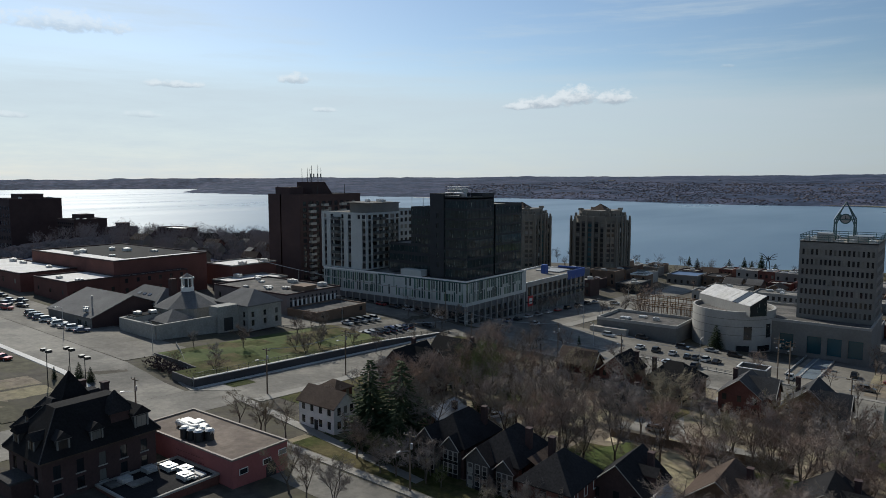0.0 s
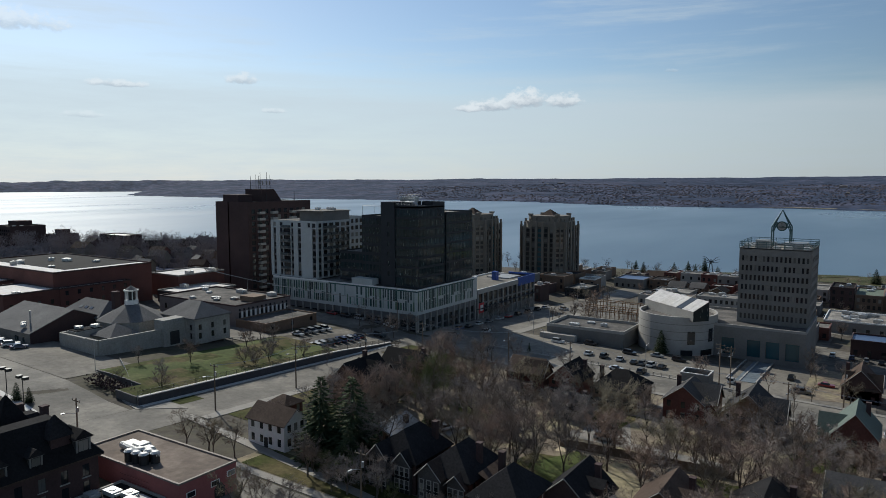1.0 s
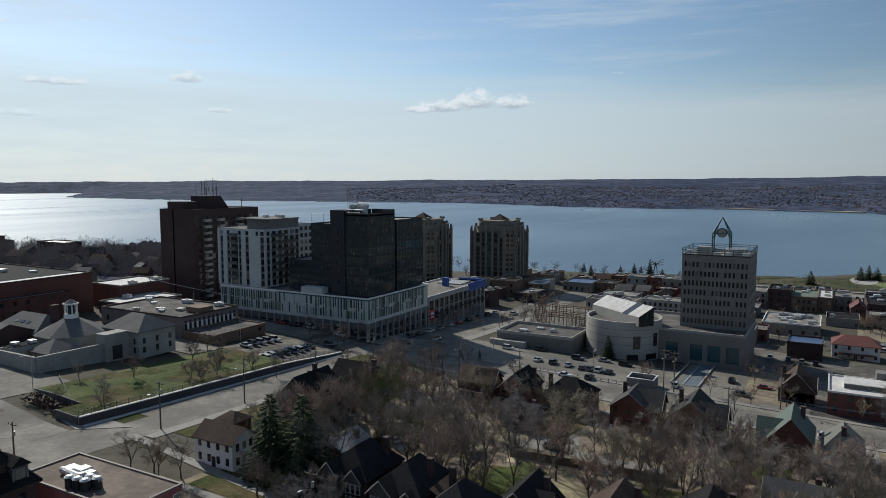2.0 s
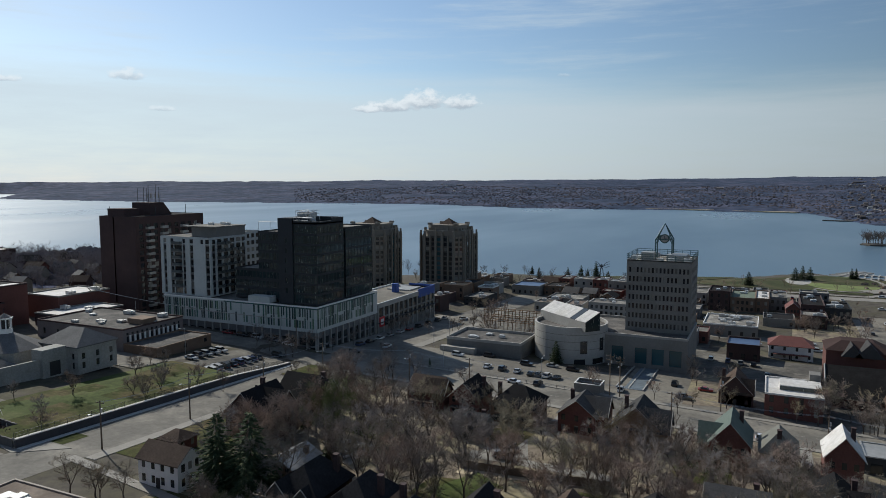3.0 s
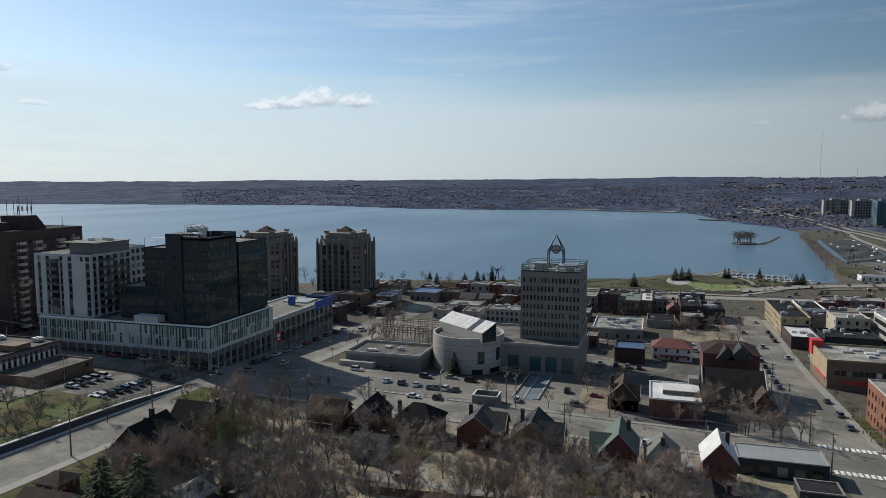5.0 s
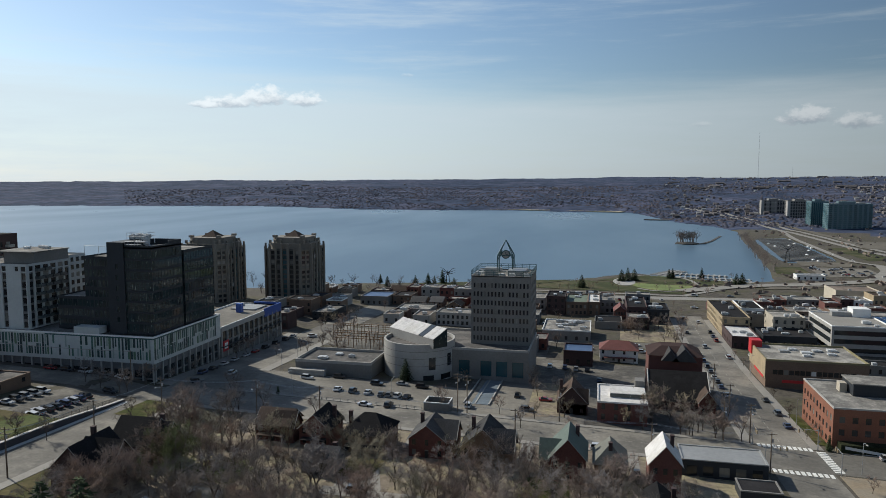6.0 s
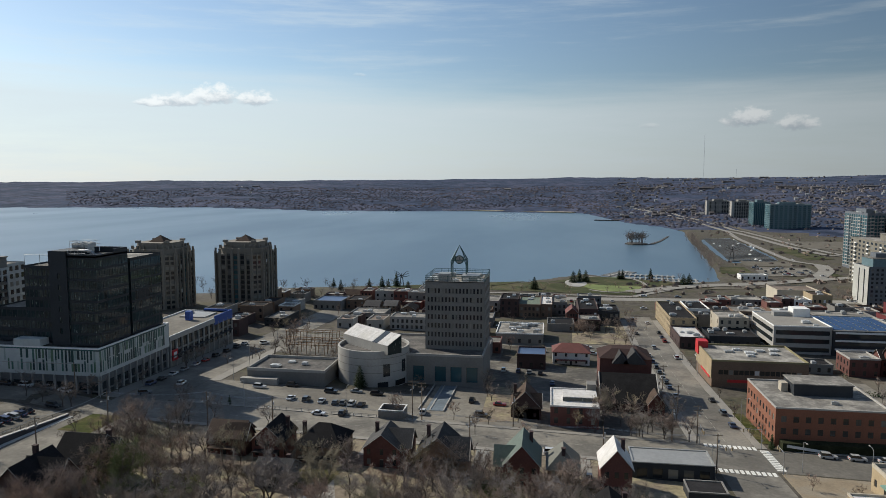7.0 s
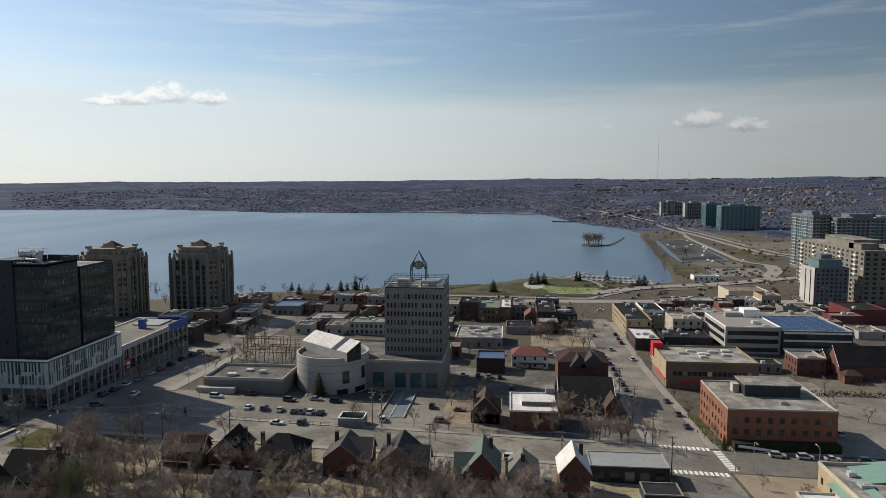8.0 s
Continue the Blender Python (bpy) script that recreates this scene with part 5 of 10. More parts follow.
# ---- brick apartment tower ----
def brick_tower():
    u0, u1, v0, v1, z1 = -268, -246, 217, 257, 58.2
    zb = low(u0, u1, v0, v1)
    cu, cv = (u0 + u1) / 2, (v0 + v1) / 2
    root = thing("brick_tower", "tall dark red brick apartment tower with stacked balconies", "apartment tower", (cu, cv, zb))
    w, d, h = (u1 - u0) / 2, (v1 - v0) / 2, z1 - zb
    s = Shape()
    n = 14
    rows = [(round(1.2 + i * 2.85, 3), round(3.2 + i * 2.85, 3)) for i in range(n)]
    cols = [(round(-d + 2 + i * 4.0, 3), round(-d + 4.2 + i * 4.0, 3)) for i in range(9)]
    facade(s, "front", -d, -w, -2.6, 0, h)
    facade(s, "front", -d + 0.5, -2.6, -1.6, 0, h)
    facade(s, "front", -d, -1.6, w, 0, h)
    glaze(root, "right", w, facade(s, "right", w, -d, d, 0, h, cols, rows, 0.25), PANE, 0.25)
    facade(s, "left", -w, -d, d, 0, h), facade(s, "back", d, -w, w, 0, h)
    s.make("wall", DARK_BRICK, root)
    Shape().box(-w + 0.2, w - 0.2, -d + 0.2, d - 0.2, h - 0.5, h - 0.2).make("roof", ROOF_DARK, root)
    g = Shape().box(0, 1.7, -1.7, 1.7, 0, 0.18).box(1.6, 1.7, -1.7, 1.7, 0.18, 1.15).box(0, 1.6, -1.7, -1.62, 0.18, 1.15).box(0, 1.6, 1.62, 1.7, 0.18, 1.15)
    me = g.mesh("balcony", PALE_CONCRETE)
    for i in range(1, n):
        for k in (1, 3, 6, 8):
            place(me, "balcony", root, pose(w, -d + 3.1 + k * 4.0, 0.9 + i * 2.85))
    Shape().box(-8, 2, -18, -9.5, h - 0.2, h + 3.2).make("lift_house", DARK_BRICK, root)
    Shape().box(-7, 4, -5.5, 2.5, h - 0.2, h + 5.6).make("lift_house", DARK_BRICK, root)
    b = Shape()
    b.prism([(-7, 2.5), (4, 2.5), (4, 7.5), (-7, 7.5)], h - 0.2, h + 5.6, [(-7, 2.5), (4, 2.5), (4, 2.6), (-7, 2.6)])
    b.make("lift_house", DARK_BRICK, root)
    for x, y, k in ((0, -5, 12.5), (1, -3.2, 13.5), (-2, -1.5, 12), (2, 0, 13.8), (2, 2, 12.5), (-4, -4.8, 12), (-9, -16, 4), (8, -6, 4), (6, 14, 4.5)):
        Shape().tube((x, y, h), (x, y, h + k), 0.16, 0.10, 5).make("antenna", DARK_METAL, root)
    for y in (-4.5, -2.5, 0, 2):
        Shape().box(1.6, 2.0, y - 0.25, y + 0.25, h + 7.5, h + 9.6).make("antenna_panel", PALE_CONCRETE, root)


brick_tower()


# ---- twin lakeside condominium towers ----
def condo(cu, cv, top, w=14.7, group="twin lakeside towers"):
    """A stepped taupe tower with chamfered corners, ribs between window bays and a small pyramid on its roof."""
    zb = ground(cu, cv) - 1.0
    root = thing("condominium_tower", "taupe concrete lakeside tower with ribbed bays and a small pyramid roof", "apartment tower", (cu, cv, zb), group)
    h = top - zb

    def ring(k, c):
        return [(-k + c, -k), (k - c, -k), (k, -k + c), (k, k - c), (k - c, k), (-k + c, k), (-k, k - c), (-k, -k + c)]
    Shape().prism(ring(w, 5.0), 0, h - 7.0).make("wall", TAUPE, root)
    Shape().prism(ring(w - 1.2, 5.0), h - 7.0, h - 3.4).make("upper_wall", TAUPE, root)
    Shape().prism(ring(w - 3.4, 4.5), h - 3.4, h).make("crown_wall", TAUPE, root)
    pier = Shape().box(-0.75, 0.75, -1.0, 0.1, 0, h - 5.4).box(-0.55, 0.55, -0.75, 0.1, h - 5.4, h - 3.6).mesh("pier", TAUPE)
    slim = Shape().box(-0.4, 0.4, -0.7, 0.1, 0, h - 6.4).mesh("pier", TAUPE)
    for side in range(4):
        m = pose(0, 0, 0, 0, 0, 90 * side)
        for x in (-9.9, -6.1, -2.2, 2.2, 6.1, 9.9):
            place(pier if abs(x) != 6.1 else slim, "pier", root, m @ pose(x, -w, 0))
        if side > 1:
            continue
        for x, ww in ((-8.0, 2.1), (-4.15, 2.1), (0, 2.5), (4.15, 2.1), (8.0, 2.1)):
            top_z = h - (8.2 if abs(x) > 7 else 6.6)
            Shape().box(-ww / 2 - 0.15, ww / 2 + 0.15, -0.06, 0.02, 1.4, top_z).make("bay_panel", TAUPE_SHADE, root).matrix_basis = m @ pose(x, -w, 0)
            for f in range(11):
                place(pane_mesh("v", ww, 2.0, TEAL_PANE if x == 0 else PANE), "window", root, m @ pose(x, -w - 0.1, 2.8 + f * (h - 10.5) / 10.4))
        k = m @ pose(0, 0, 0, 0, 0, 45) @ pose(0, -(w - 2.5) * math.sqrt(2), 0)
        for x in (-2.9, 0, 2.9):
            place(slim, "pier", root, k @ pose(x, 0, 0))
        for f in range(11):
            place(pane_mesh("v", 4.6, 1.7, PANE), "window", root, k @ pose(0, -0.04, 2.6 + f * (h - 8.5) / 11))
    for x in (-11.0, -7.8, -4.2, 4.2, 7.8, 11.0):      # jagged line of roof piers and vents
        for y in (-11.6, 11.6):
            Shape().box(x - 0.6, x + 0.6, y - 0.6, y + 0.6, h - 3.5, h - 1.6 + 0.5 * math.cos(3 * x)).make("roof_pier", TAUPE, root)
        if abs(x) < 10:
            Shape().box(11.0, 12.2, x - 0.6, x + 0.6, h - 3.5, h - 1.7 + 0.4 * math.sin(2 * x)).make("roof_pier", TAUPE, root)
    p = Shape()
    p.prism(ring(5.0, 0.1), h, h + 3.9, [(0.02 * math.cos(i), 0.02 * math.sin(i)) for i in range(8)])
    p.make("pyramid_roof", ROOF_BRN, root)
    for x, y in ((-9, -9), (9, -9), (9, 9), (-9, 9)):
        Shape().box(x - 1.2, x + 1.2, y - 1.2, y + 1.2, h - 0.1, h + 1.2).make("roof_pier", TAUPE, root)


condo(-228.7, 386.6, 46.8)
condo(-184.8, 408.2, 46.0)


# ---- downtown blocks ----
def shop(label, u0, u1, v0, v1, z1, wall, roof, floors=2, cols=4, side=0, pane=PANE, cope=None, units=2, name="shop_building", left=0):
    h = z1 - ground((u0 + u1) / 2, v0)
    rows = storeys(0, h - 0.9, floors, min(1.9, (h - 0.9) / floors - 1.1), 0.8)
    width = min(1.3, (u1 - u0) / max(1, cols) * 0.5)
    return block(name, label, "building", u0, u1, v0, v1, z1, wall, roof, front=(cols, width, 1.0, rows) if cols else None,
                 right=(side, 1.2, 1.5, rows) if side else None, left=(left, 1.2, 1.5, rows) if left else None, pane=pane, cope=cope, units=units)


shop("long low pale building with a row of narrow windows", -84, -60, 366, 379, 9.6, PALE_CONCRETE, ROOF_GREY, 2, 9, units=3)
shop("pale two-storey shop with a flat grey roof", -114, -101, 452, 466, 9.4, PALE_CONCRETE, ROOF_GREY, 2, 3)
shop("red brick two-storey shop with a flat roof", -100.8, -91, 449, 463, 9.8, RED_BRICK, ROOF_GREY, 2, 3)
shop("grey rendered two-storey shop with a flat roof", -90.5, -78, 446, 458, 10.0, CONCRETE, ROOF_GREY, 2, 3)
shop("wide shop with rooftop machinery and a white parapet", -25, -1.5, 345, 372, 7.4, CONCRETE, ROOF_GREY, 1, 5, cope=WHITE, units=14)
shop("dark brick two-storey building with a blue metal roof", -12, 0, 292, 306, 10.2, DARK_BRICK, ROOF_BLUE, 1, 3, units=0, side=2)
shop("dark brick downtown block with a flat roof", -28, -17, 417, 438, 12.2, DARK_BRICK, ROOF_DARK, 3, 3)
shop("dark brick downtown block with a grey-green roof", -16.8, -4, 418, 448, 9.0, BROWN_BRICK, material("green_grey_felt", (0.13, 0.16, 0.12), 0.9), 2, 5)
shop("brick downtown shop with a white flat roof", -3.9, 3, 419, 450, 9.2, BROWN_BRICK, ROOF_WHITE, 2, 2)
shop("pale grey rendered shop with a flat roof", 3.1, 12, 429, 450, 8.9, CONCRETE, ROOF_GREY, 2, 3)
shop("dark brick block with a low attic storey", 18, 29, 404, 440, 9.8, DARK_BRICK, ROOF_DARK, 2, 4, units=3)
shop("black-clad shop with machinery on its roof", 29.1, 41, 405, 427, 8.6, CHARCOAL, ROOF_DARK, 2, 4, units=6)
# east side of the street to the lake
shop("white-roofed corner shop with dark shopfronts", 64.6, 77, 351, 378, 6.9, DARK_BRICK, ROOF_WHITE, 1, 4, units=3, left=6)
shop("long buff brick terrace of shops along a street", 64.5, 78, 378.2, 430, 11.0, YELLOW_BRICK, ROOF_DARK, 3, 3, units=4, left=14)
shop("white-walled shop with a dark glazed front", 82, 94, 423, 450, 8.2, WHITE, ROOF_DARK, 2, 4, units=2, left=5)
shop("beige rendered building with a blank side", 89, 104, 379, 398, 11.8, BEIGE, ROOF_GREY, 3, 4, units=3, left=2)
shop("dark low shop with a row of roof units", 80, 104, 358, 378.8, 6.4, CHARCOAL, ROOF_DARK, 1, 6, units=6)
for label, u0, u1, z1, wall, roof, cols in (("red brick shop in a downtown row", 103, 115.8, 7.0, RED_BRICK, ROOF_GREY, 3), ("grey shop with arched windows in a downtown row", 116, 135, 7.6, CONCRETE, ROOF_GREY, 7),
                                            ("dark red shop in a downtown row", 135.2, 146, 6.8, RED_BRICK, ROOF_DARK, 3), ("brick shop in a downtown row", 146.2, 153.4, 8.6, DARK_BRICK, ROOF_GREY, 2),
                                            ("white shop in a downtown row", 153.6, 164, 8.2, WHITE, ROOF_GREY, 3), ("buff brick shop with large windows", 164.2, 176, 11.6, YELLOW_BRICK, ROOF_BRN, 4)):
    shop(label, u0, u1, 464, 480, z1, wall, roof, 2, cols, units=2)
shop("large beige hall with a brown flat roof", 150, 176, 486, 510, 11.0, BEIGE, ROOF_BROWN, 2, 0, units=1, left=0)
shop("low grey shop beside the lakeside avenue", 95, 140, 405, 420, 5.6, CONCRETE, ROOF_GREY, 1, 9, units=5)
shop("low brown shop beside an alley", 108, 128, 425, 444, 7.0, BROWN_BRICK, ROOF_GREY, 2, 4, units=4)
shop("low brick shop with a white roof", 132, 150, 424, 446, 6.4, BROWN_BRICK, ROOF_WHITE, 1, 4, units=3)
shop("long grey shop with skylights", 152, 184, 408, 440, 6.0, CONCRETE, ROOF_GREY, 1, 8, units=6)
# west, behind the pavilion and near the twin towers
shop("low grey shop at the foot of a tower", -180, -166, 377, 390, 11.4, CONCRETE, ROOF_GREY, 1, 3, units=1)
shop("low pale shop at the foot of a tower", -165, -150, 398, 416, 9.4, PALE_CONCRETE, ROOF_GREY, 1, 0, units=1, side=0)
shop("dark shop with a glazed entrance", -149, -138, 350, 372, 10.2, CHARCOAL, ROOF_GREY, 2, 4, pane=OFFICE_PANE)
shop("blue-grey low warehouse near the shore", -146, -128, 420, 440, 7.6, CONCRETE, ROOF_BLUE, 1, 5, units=0)
shop("brown brick shop near the shore", -127, -115, 428, 446, 7.2, BROWN_BRICK, ROOF_DARK, 2, 3, units=1)
shop("grey low shop with a flat roof", -112, -92, 385, 402, 7.4, CONCRETE, ROOF_GREY, 1, 5, units=2)
shop("grey low annex with a flat roof", -62, -40, 396, 414, 6.8, BROWN_BRICK, ROOF_GREY, 1, 5, units=3)
shop("low brick shop with a grey roof", -76, -52, 425, 444, 8.0, RED_BRICK, ROOF_GREY, 2, 5, units=2)
shop("flat-roofed pale shop by an alley", -50, -30, 432, 452, 8.2, PALE_CONCRETE, ROOF_GREY, 2, 4, units=3)
shop("low brown brick workshop with roof units", -56, -30, 356, 372, 6.8, BROWN_BRICK, ROOF_GREY, 1, 6, units=5)


def brick_office():
    r = block("brick_office", "two-storey orange brick office with a grey flat roof", "office", 67.2, 99, 212, 242, 17.2, ORANGE_BRICK, ROOF_GREY,
              front=(9, 1.5, 1.6, [(1.0, 2.6), (4.3, 6.1), (7.9, 9.7)]), left=(9, 1.4, 1.4, [(1.0, 2.6), (4.3, 6.1), (7.9, 9.7)]), parapet=0.35, cope=PALE_CONCRETE, units=0)
    z = r.matrix_basis.translation.z
    Shape().box(-6.5, 10.5, -1, 9, 16.8 - z, 20.4 - z).make("penthouse", CHARCOAL, r, "dark metal penthouse")
    Shape().box(-6.8, 10.8, -1.3, 9.3, 20.4 - z, 20.7 - z).make("penthouse_roof", ROOF_GREY, r)
    Shape().box(-9.0, -7.0, 3, 6, 16.8 - z, 19.6 - z).make("air_handler", BEIGE, r)
    roof_unit(r, 2.5, -8.5, 16.85 - z, 0.9, 0.6, 0.9)
    Shape().box(-9, -3, -17.5, -15.02, 0, 1.1).make("entrance_step", PALE_CONCRETE, r)
    Shape().box(-2.2, -1.8, -15.12, -15.0, 0.8, 3.2).make("door", CHARCOAL, r)


def office_terrace():
    """The raised bed before the brick office, with a slanting pale ramp wall."""
    g = ground(83, 208)
    r = thing("planted_terrace", "raised planted terrace with a pale ramp wall before an office", "terrace", (83, 209.6, g - 0.4))
    Shape().box(-14.5, 16, -1.2, 2.35, 0, 3.0).make("bank", material("ivy_bank", (0.030, 0.034, 0.018), 0.95, big=(0.4, 0.4), small=(2.5, 0.5), bump=0.2, spec=0.1), r, "dark planted bank")
    w = Shape()
    w.face((-13.5, -1.35, 1.9), (-2, -1.35, 0.5), (-2, -1.35, 1.3), (-13.5, -1.35, 2.7))
    w.face((-13.5, -1.25, 2.7), (-13.5, -1.35, 2.7), (-2, -1.35, 1.3), (-2, -1.25, 1.3))
    w.make("ramp_wall", WHITE, r, "pale slanting ramp wall")
    Shape().box(-14.8, 16.2, -1.7, -1.4, 0, 0.75).make("kerb_wall", PALE_CONCRETE, r)


def orange_hall():
    r = block("corner_store", "buff and brown brick store with a grey roof", "store", 64.8, 100.5, 282.5, 311, 13.1, BROWN_BRICK, ROOF_GREY,
              front=(16, 1.7, 2.5, [(5.6, 7.4)]), left=None, parapet=0.6, cope=material("olive_coping", (0.22, 0.19, 0.10), 0.8), units=0)
    z = r.matrix_basis.translation.z
    Shape().box(-18.1, -17.9, -14.2, 14.2, 5.0, 13.1 - z).make("side_cladding", YELLOW_BRICK, r, "buff yellow side wall")
    Shape().box(-18.6, -14.5, 9, 14.5, 9.6 - z, 15.2 - z).make("sign_wall", RED_SIGN, r, "tall red sign wall")
    Shape().box(-18.3, -18.1, -12, 4, 4.6, 5.4).make("canopy_trim", RED_SIGN, r)
    Shape().box(-12, 2, -14.45, -14.25, 3.6, 4.7).make("shop_sign", RED_SIGN, r, "red lettering band")
    for x, y, a in ((-8, 2, 1.6), (-4, 6, 1.4), (0, 1, 1.8), (5, 5, 1.5), (9, 0, 1.4), (-1, -4, 1.3), (11, 7, 1.6)):
        roof_unit(r, x, y, 12.5 - z, a, a * 0.8, 0.8)


def office_complex():
    r = block("office_complex", "pale three-storey office with ribbon windows", "office", 107, 133, 348, 385, 14.5, PALE_CONCRETE, PAVING,
              front=(1, 24.0, 1.0, [(1.2, 3.2), (5.2, 7.4), (9.2, 11.4)]), left=(1, 34.0, 1.5, [(1.2, 3.2), (5.2, 7.4), (9.2, 11.4)]), pane=OFFICE_PANE, parapet=0.4, cope=WHITE, units=3)
    z = r.matrix_basis.translation.z
    Shape().box(4, 12, 8, 16, 14.1 - z, 18.2 - z).make("stair_head", WHITE, r)
    Shape().box(-5, 3.5, 9, 13, 14.1 - z, 16.2 - z).make("plant_room", ROOF_TIN, r)
    r = block("office_annex", "dark glazed office with blue panels on its roof", "office", 133.2, 166, 347, 385, 13.2, CHARCOAL, ROOF_GREY,
              front=(1, 31.0, 0.9, [(1.0, 3.0), (5.0, 7.0), (8.6, 10.8)]), pane=OFFICE_PANE, parapet=0.3, cope=PALE_CONCRETE, units=0)
    z = r.matrix_basis.translation.z
    for k in (3.5, 7.6, 11.4):
        Shape().box(-15.5, 15.9, -19.12, -19.0, 13.2 - z - 13 + k, 13.2 - z - 13 + k + 0.9).make("white_band", WHITE, r, "white horizontal band")
    pan = Shape()
    pan.prism([(-2.2, -1.6), (2.2, -1.6), (2.2, 1.6), (-2.2, 1.6)], 0.15, 0.25)
    me = pan.mesh("solar_panel", material("solar_cells", (0.03, 0.07, 0.17), 0.25, 0.1))
    for i in range(6):
        for j in range(9):
            place(me, "solar_panel", r, pose(-13 + i * 5.0, -14.5 + j * 3.7, 12.9 - z, 4, 0, 0))


def tower_block(label, u0, u1, v0, v1, z1, wall, front, left, floors, roof=ROOF_GREY, bal=0, name="apartment_tower", pane=PANE):
    zb = low(u0, u1, v0, v1)
    h = z1 - zb
    rows = storeys(0, h - 1.2, floors, h / floors * 0.52, 0.8)
    r = block(name, label, "apartment tower", u0, u1, v0, v1, z1, wall, roof, front=(front, (u1 - u0) / front * 0.5, 1.2, rows), left=(left, (v1 - v0) / left * 0.5, 1.2, rows) if left else None, pane=pane, units=2)
    w, d = (u1 - u0) / 2, (v1 - v0) / 2
    Shape().box(-w * 0.4, w * 0.5, -d * 0.4, d * 0.5, h - 0.5, h + 3.4).make("lift_house", wall, r)
    if bal:
        g = Shape().box(-1.4, 0, -1.6, 1.6, 0, 0.2).box(-1.4, -1.3, -1.6, 1.6, 0.2, 1.1)
        me = g.mesh("balcony", WHITE)
        for f in range(1, floors):
            for k in range(bal):
                place(me, "balcony", r, pose(-w, -d + (k + 0.5) * 2 * d / bal, f * (h - 1.2) / floors + 0.2))
    return r


brick_office()
office_terrace()
orange_hall()
office_complex()
def strip_tower(label, u0, u1, v0, v1, z1, wall, slab, pane, front, left, floors, bal=0, name="apartment_tower"):
    """A far apartment tower: upright strips of glass between piers, a thin slab edge at each floor, balconies on some strips."""
    zb = low(u0, u1, v0, v1)
    h = z1 - zb
    r = block(name, label, "apartment tower", u0, u1, v0, v1, z1, wall, ROOF_GREY, front=(front, (u1 - u0) / front * 0.62, 0.9, [(3.0, h - 2.4)]), left=(left, (v1 - v0) / left * 0.62, 0.9, [(3.0, h - 2.4)]), pane=pane, units=3)
    w, d = (u1 - u0) / 2, (v1 - v0) / 2
    fh = (h - 5.0) / floors
    for f in range(floors):
        Shape().box(-w - 0.22, w + 0.1, -d - 0.22, d, 3.0 + f * fh, 3.45 + f * fh).make("floor_slab", slab, r)
    Shape().box(-w * 0.5, w * 0.3, -d * 0.5, d * 0.4, h - 0.5, h + 3.2).make("lift_house", wall, r)
    Shape().box(w * 0.4, w * 0.7, -d * 0.6, d * 0.1, h - 0.5, h + 2.0).make("plant_room", ROOF_TIN, r)
    if bal:
        side = Shape().box(-1.5, 0, -1.7, 1.7, 0, 0.18).box(-1.5, -1.42, -1.7, 1.7, 0.18, 1.1).mesh("balcony", slab)
        face = Shape().box(-1.7, 1.7, -1.5, 0, 0, 0.18).box(-1.7, 1.7, -1.5, -1.42, 0.18, 1.1).mesh("balcony", slab)
        for f in range(1, floors):
            for k in range(bal):
                place(side, "balcony", r, pose(-w - 0.22, -d + (k + 0.5) * 2 * d / bal, 3.2 + f * fh))
            for k in range(bal):
                place(face, "balcony", r, pose(-w + (k + 0.5) * 2 * w / bal, -d - 0.22, 3.2 + f * fh))
    return r


SLATE_PANEL = material("slate_panel", (0.115, 0.128, 0.145), 0.6, big=(0.2, 0.12), small=(1.2, 0.1))
TEAL_PANEL = material("teal_panel", (0.105, 0.165, 0.185), 0.5, big=(0.1, 0.15), small=(0.8, 0.15))
OLIVE_BEIGE = material("olive_beige_render", (0.175, 0.16, 0.13), 0.85, big=(0.15, 0.12), small=(1.5, 0.1))
# slate tower; sunlight on its pale end is put into the end's colour
r = tower_block("slate apartment tower with a pale end wall", 206.6, 228, 488, 511, 27.0, SLATE_PANEL, 7, 0, 9, bal=0)
h = 27.0 - r.matrix_basis.translation.z
s = Shape()
holes = facade(s, "left", -11.3, -11.5, 11.5, 0, h, [(-6.2, -4.6), (1.8, 3.4)], [(2.0, h - 2.0)], 0.3)
s.make("end_wall", material("pale_end_wall", (0.40, 0.395, 0.365), 0.8), r, "pale blank end wall coloured as sunlit")
glaze(r, "left", -11.3, holes, PANE, 0.3)
Shape().box(-7.5, 7.5, -8, 9, h - 0.5, h + 5.0).make("upper_storey", TEAL_PANEL, r)
Shape().box(-7.9, 7.9, -8.4, 9.4, h + 5.0, h + 5.4).make("upper_roof", ROOF_GREY, r)
Shape().box(-4, 3, -3, 5, h + 5.4, h + 8.2).make("lift_house", SLATE_PANEL, r)
# large olive-beige tower
r = tower_block("large beige apartment tower with rows of windows", 240, 275, 494, 604, 38.0, OLIVE_BEIGE, 7, 16, 11, bal=5)
zb = r.matrix_basis.translation.z
for x, y, a, b, k in ((-5, -16, 9, 16, 5.2), (-9, -34, 5, 9, 3.4), (4, 22, 8, 14, 4.0), (6, -44, 6, 6, 3.0)):
    Shape().box(x - a, x + a, y - b, y + b, 37.5 - zb, 38.0 + k - zb).make("penthouse", OLIVE_BEIGE, r)
    Shape().box(x - a - 0.4, x + a + 0.4, y - b - 0.4, y + b + 0.4, 38.0 + k - zb, 38.5 + k - zb).make("penthouse_roof", ROOF_GREY, r)
strip_tower("pale tall apartment tower with balconies", 277, 292, 666, 714, 54.0, SLATE_PANEL, PALE_CONCRETE, TEAL_PANE, 5, 10, 16, bal=2)
strip_tower("pale wide apartment tower with balconies", 293, 350, 655, 690, 52.0, SLATE_PANEL, PALE_CONCRETE, TEAL_PANE, 14, 7, 16, bal=3)
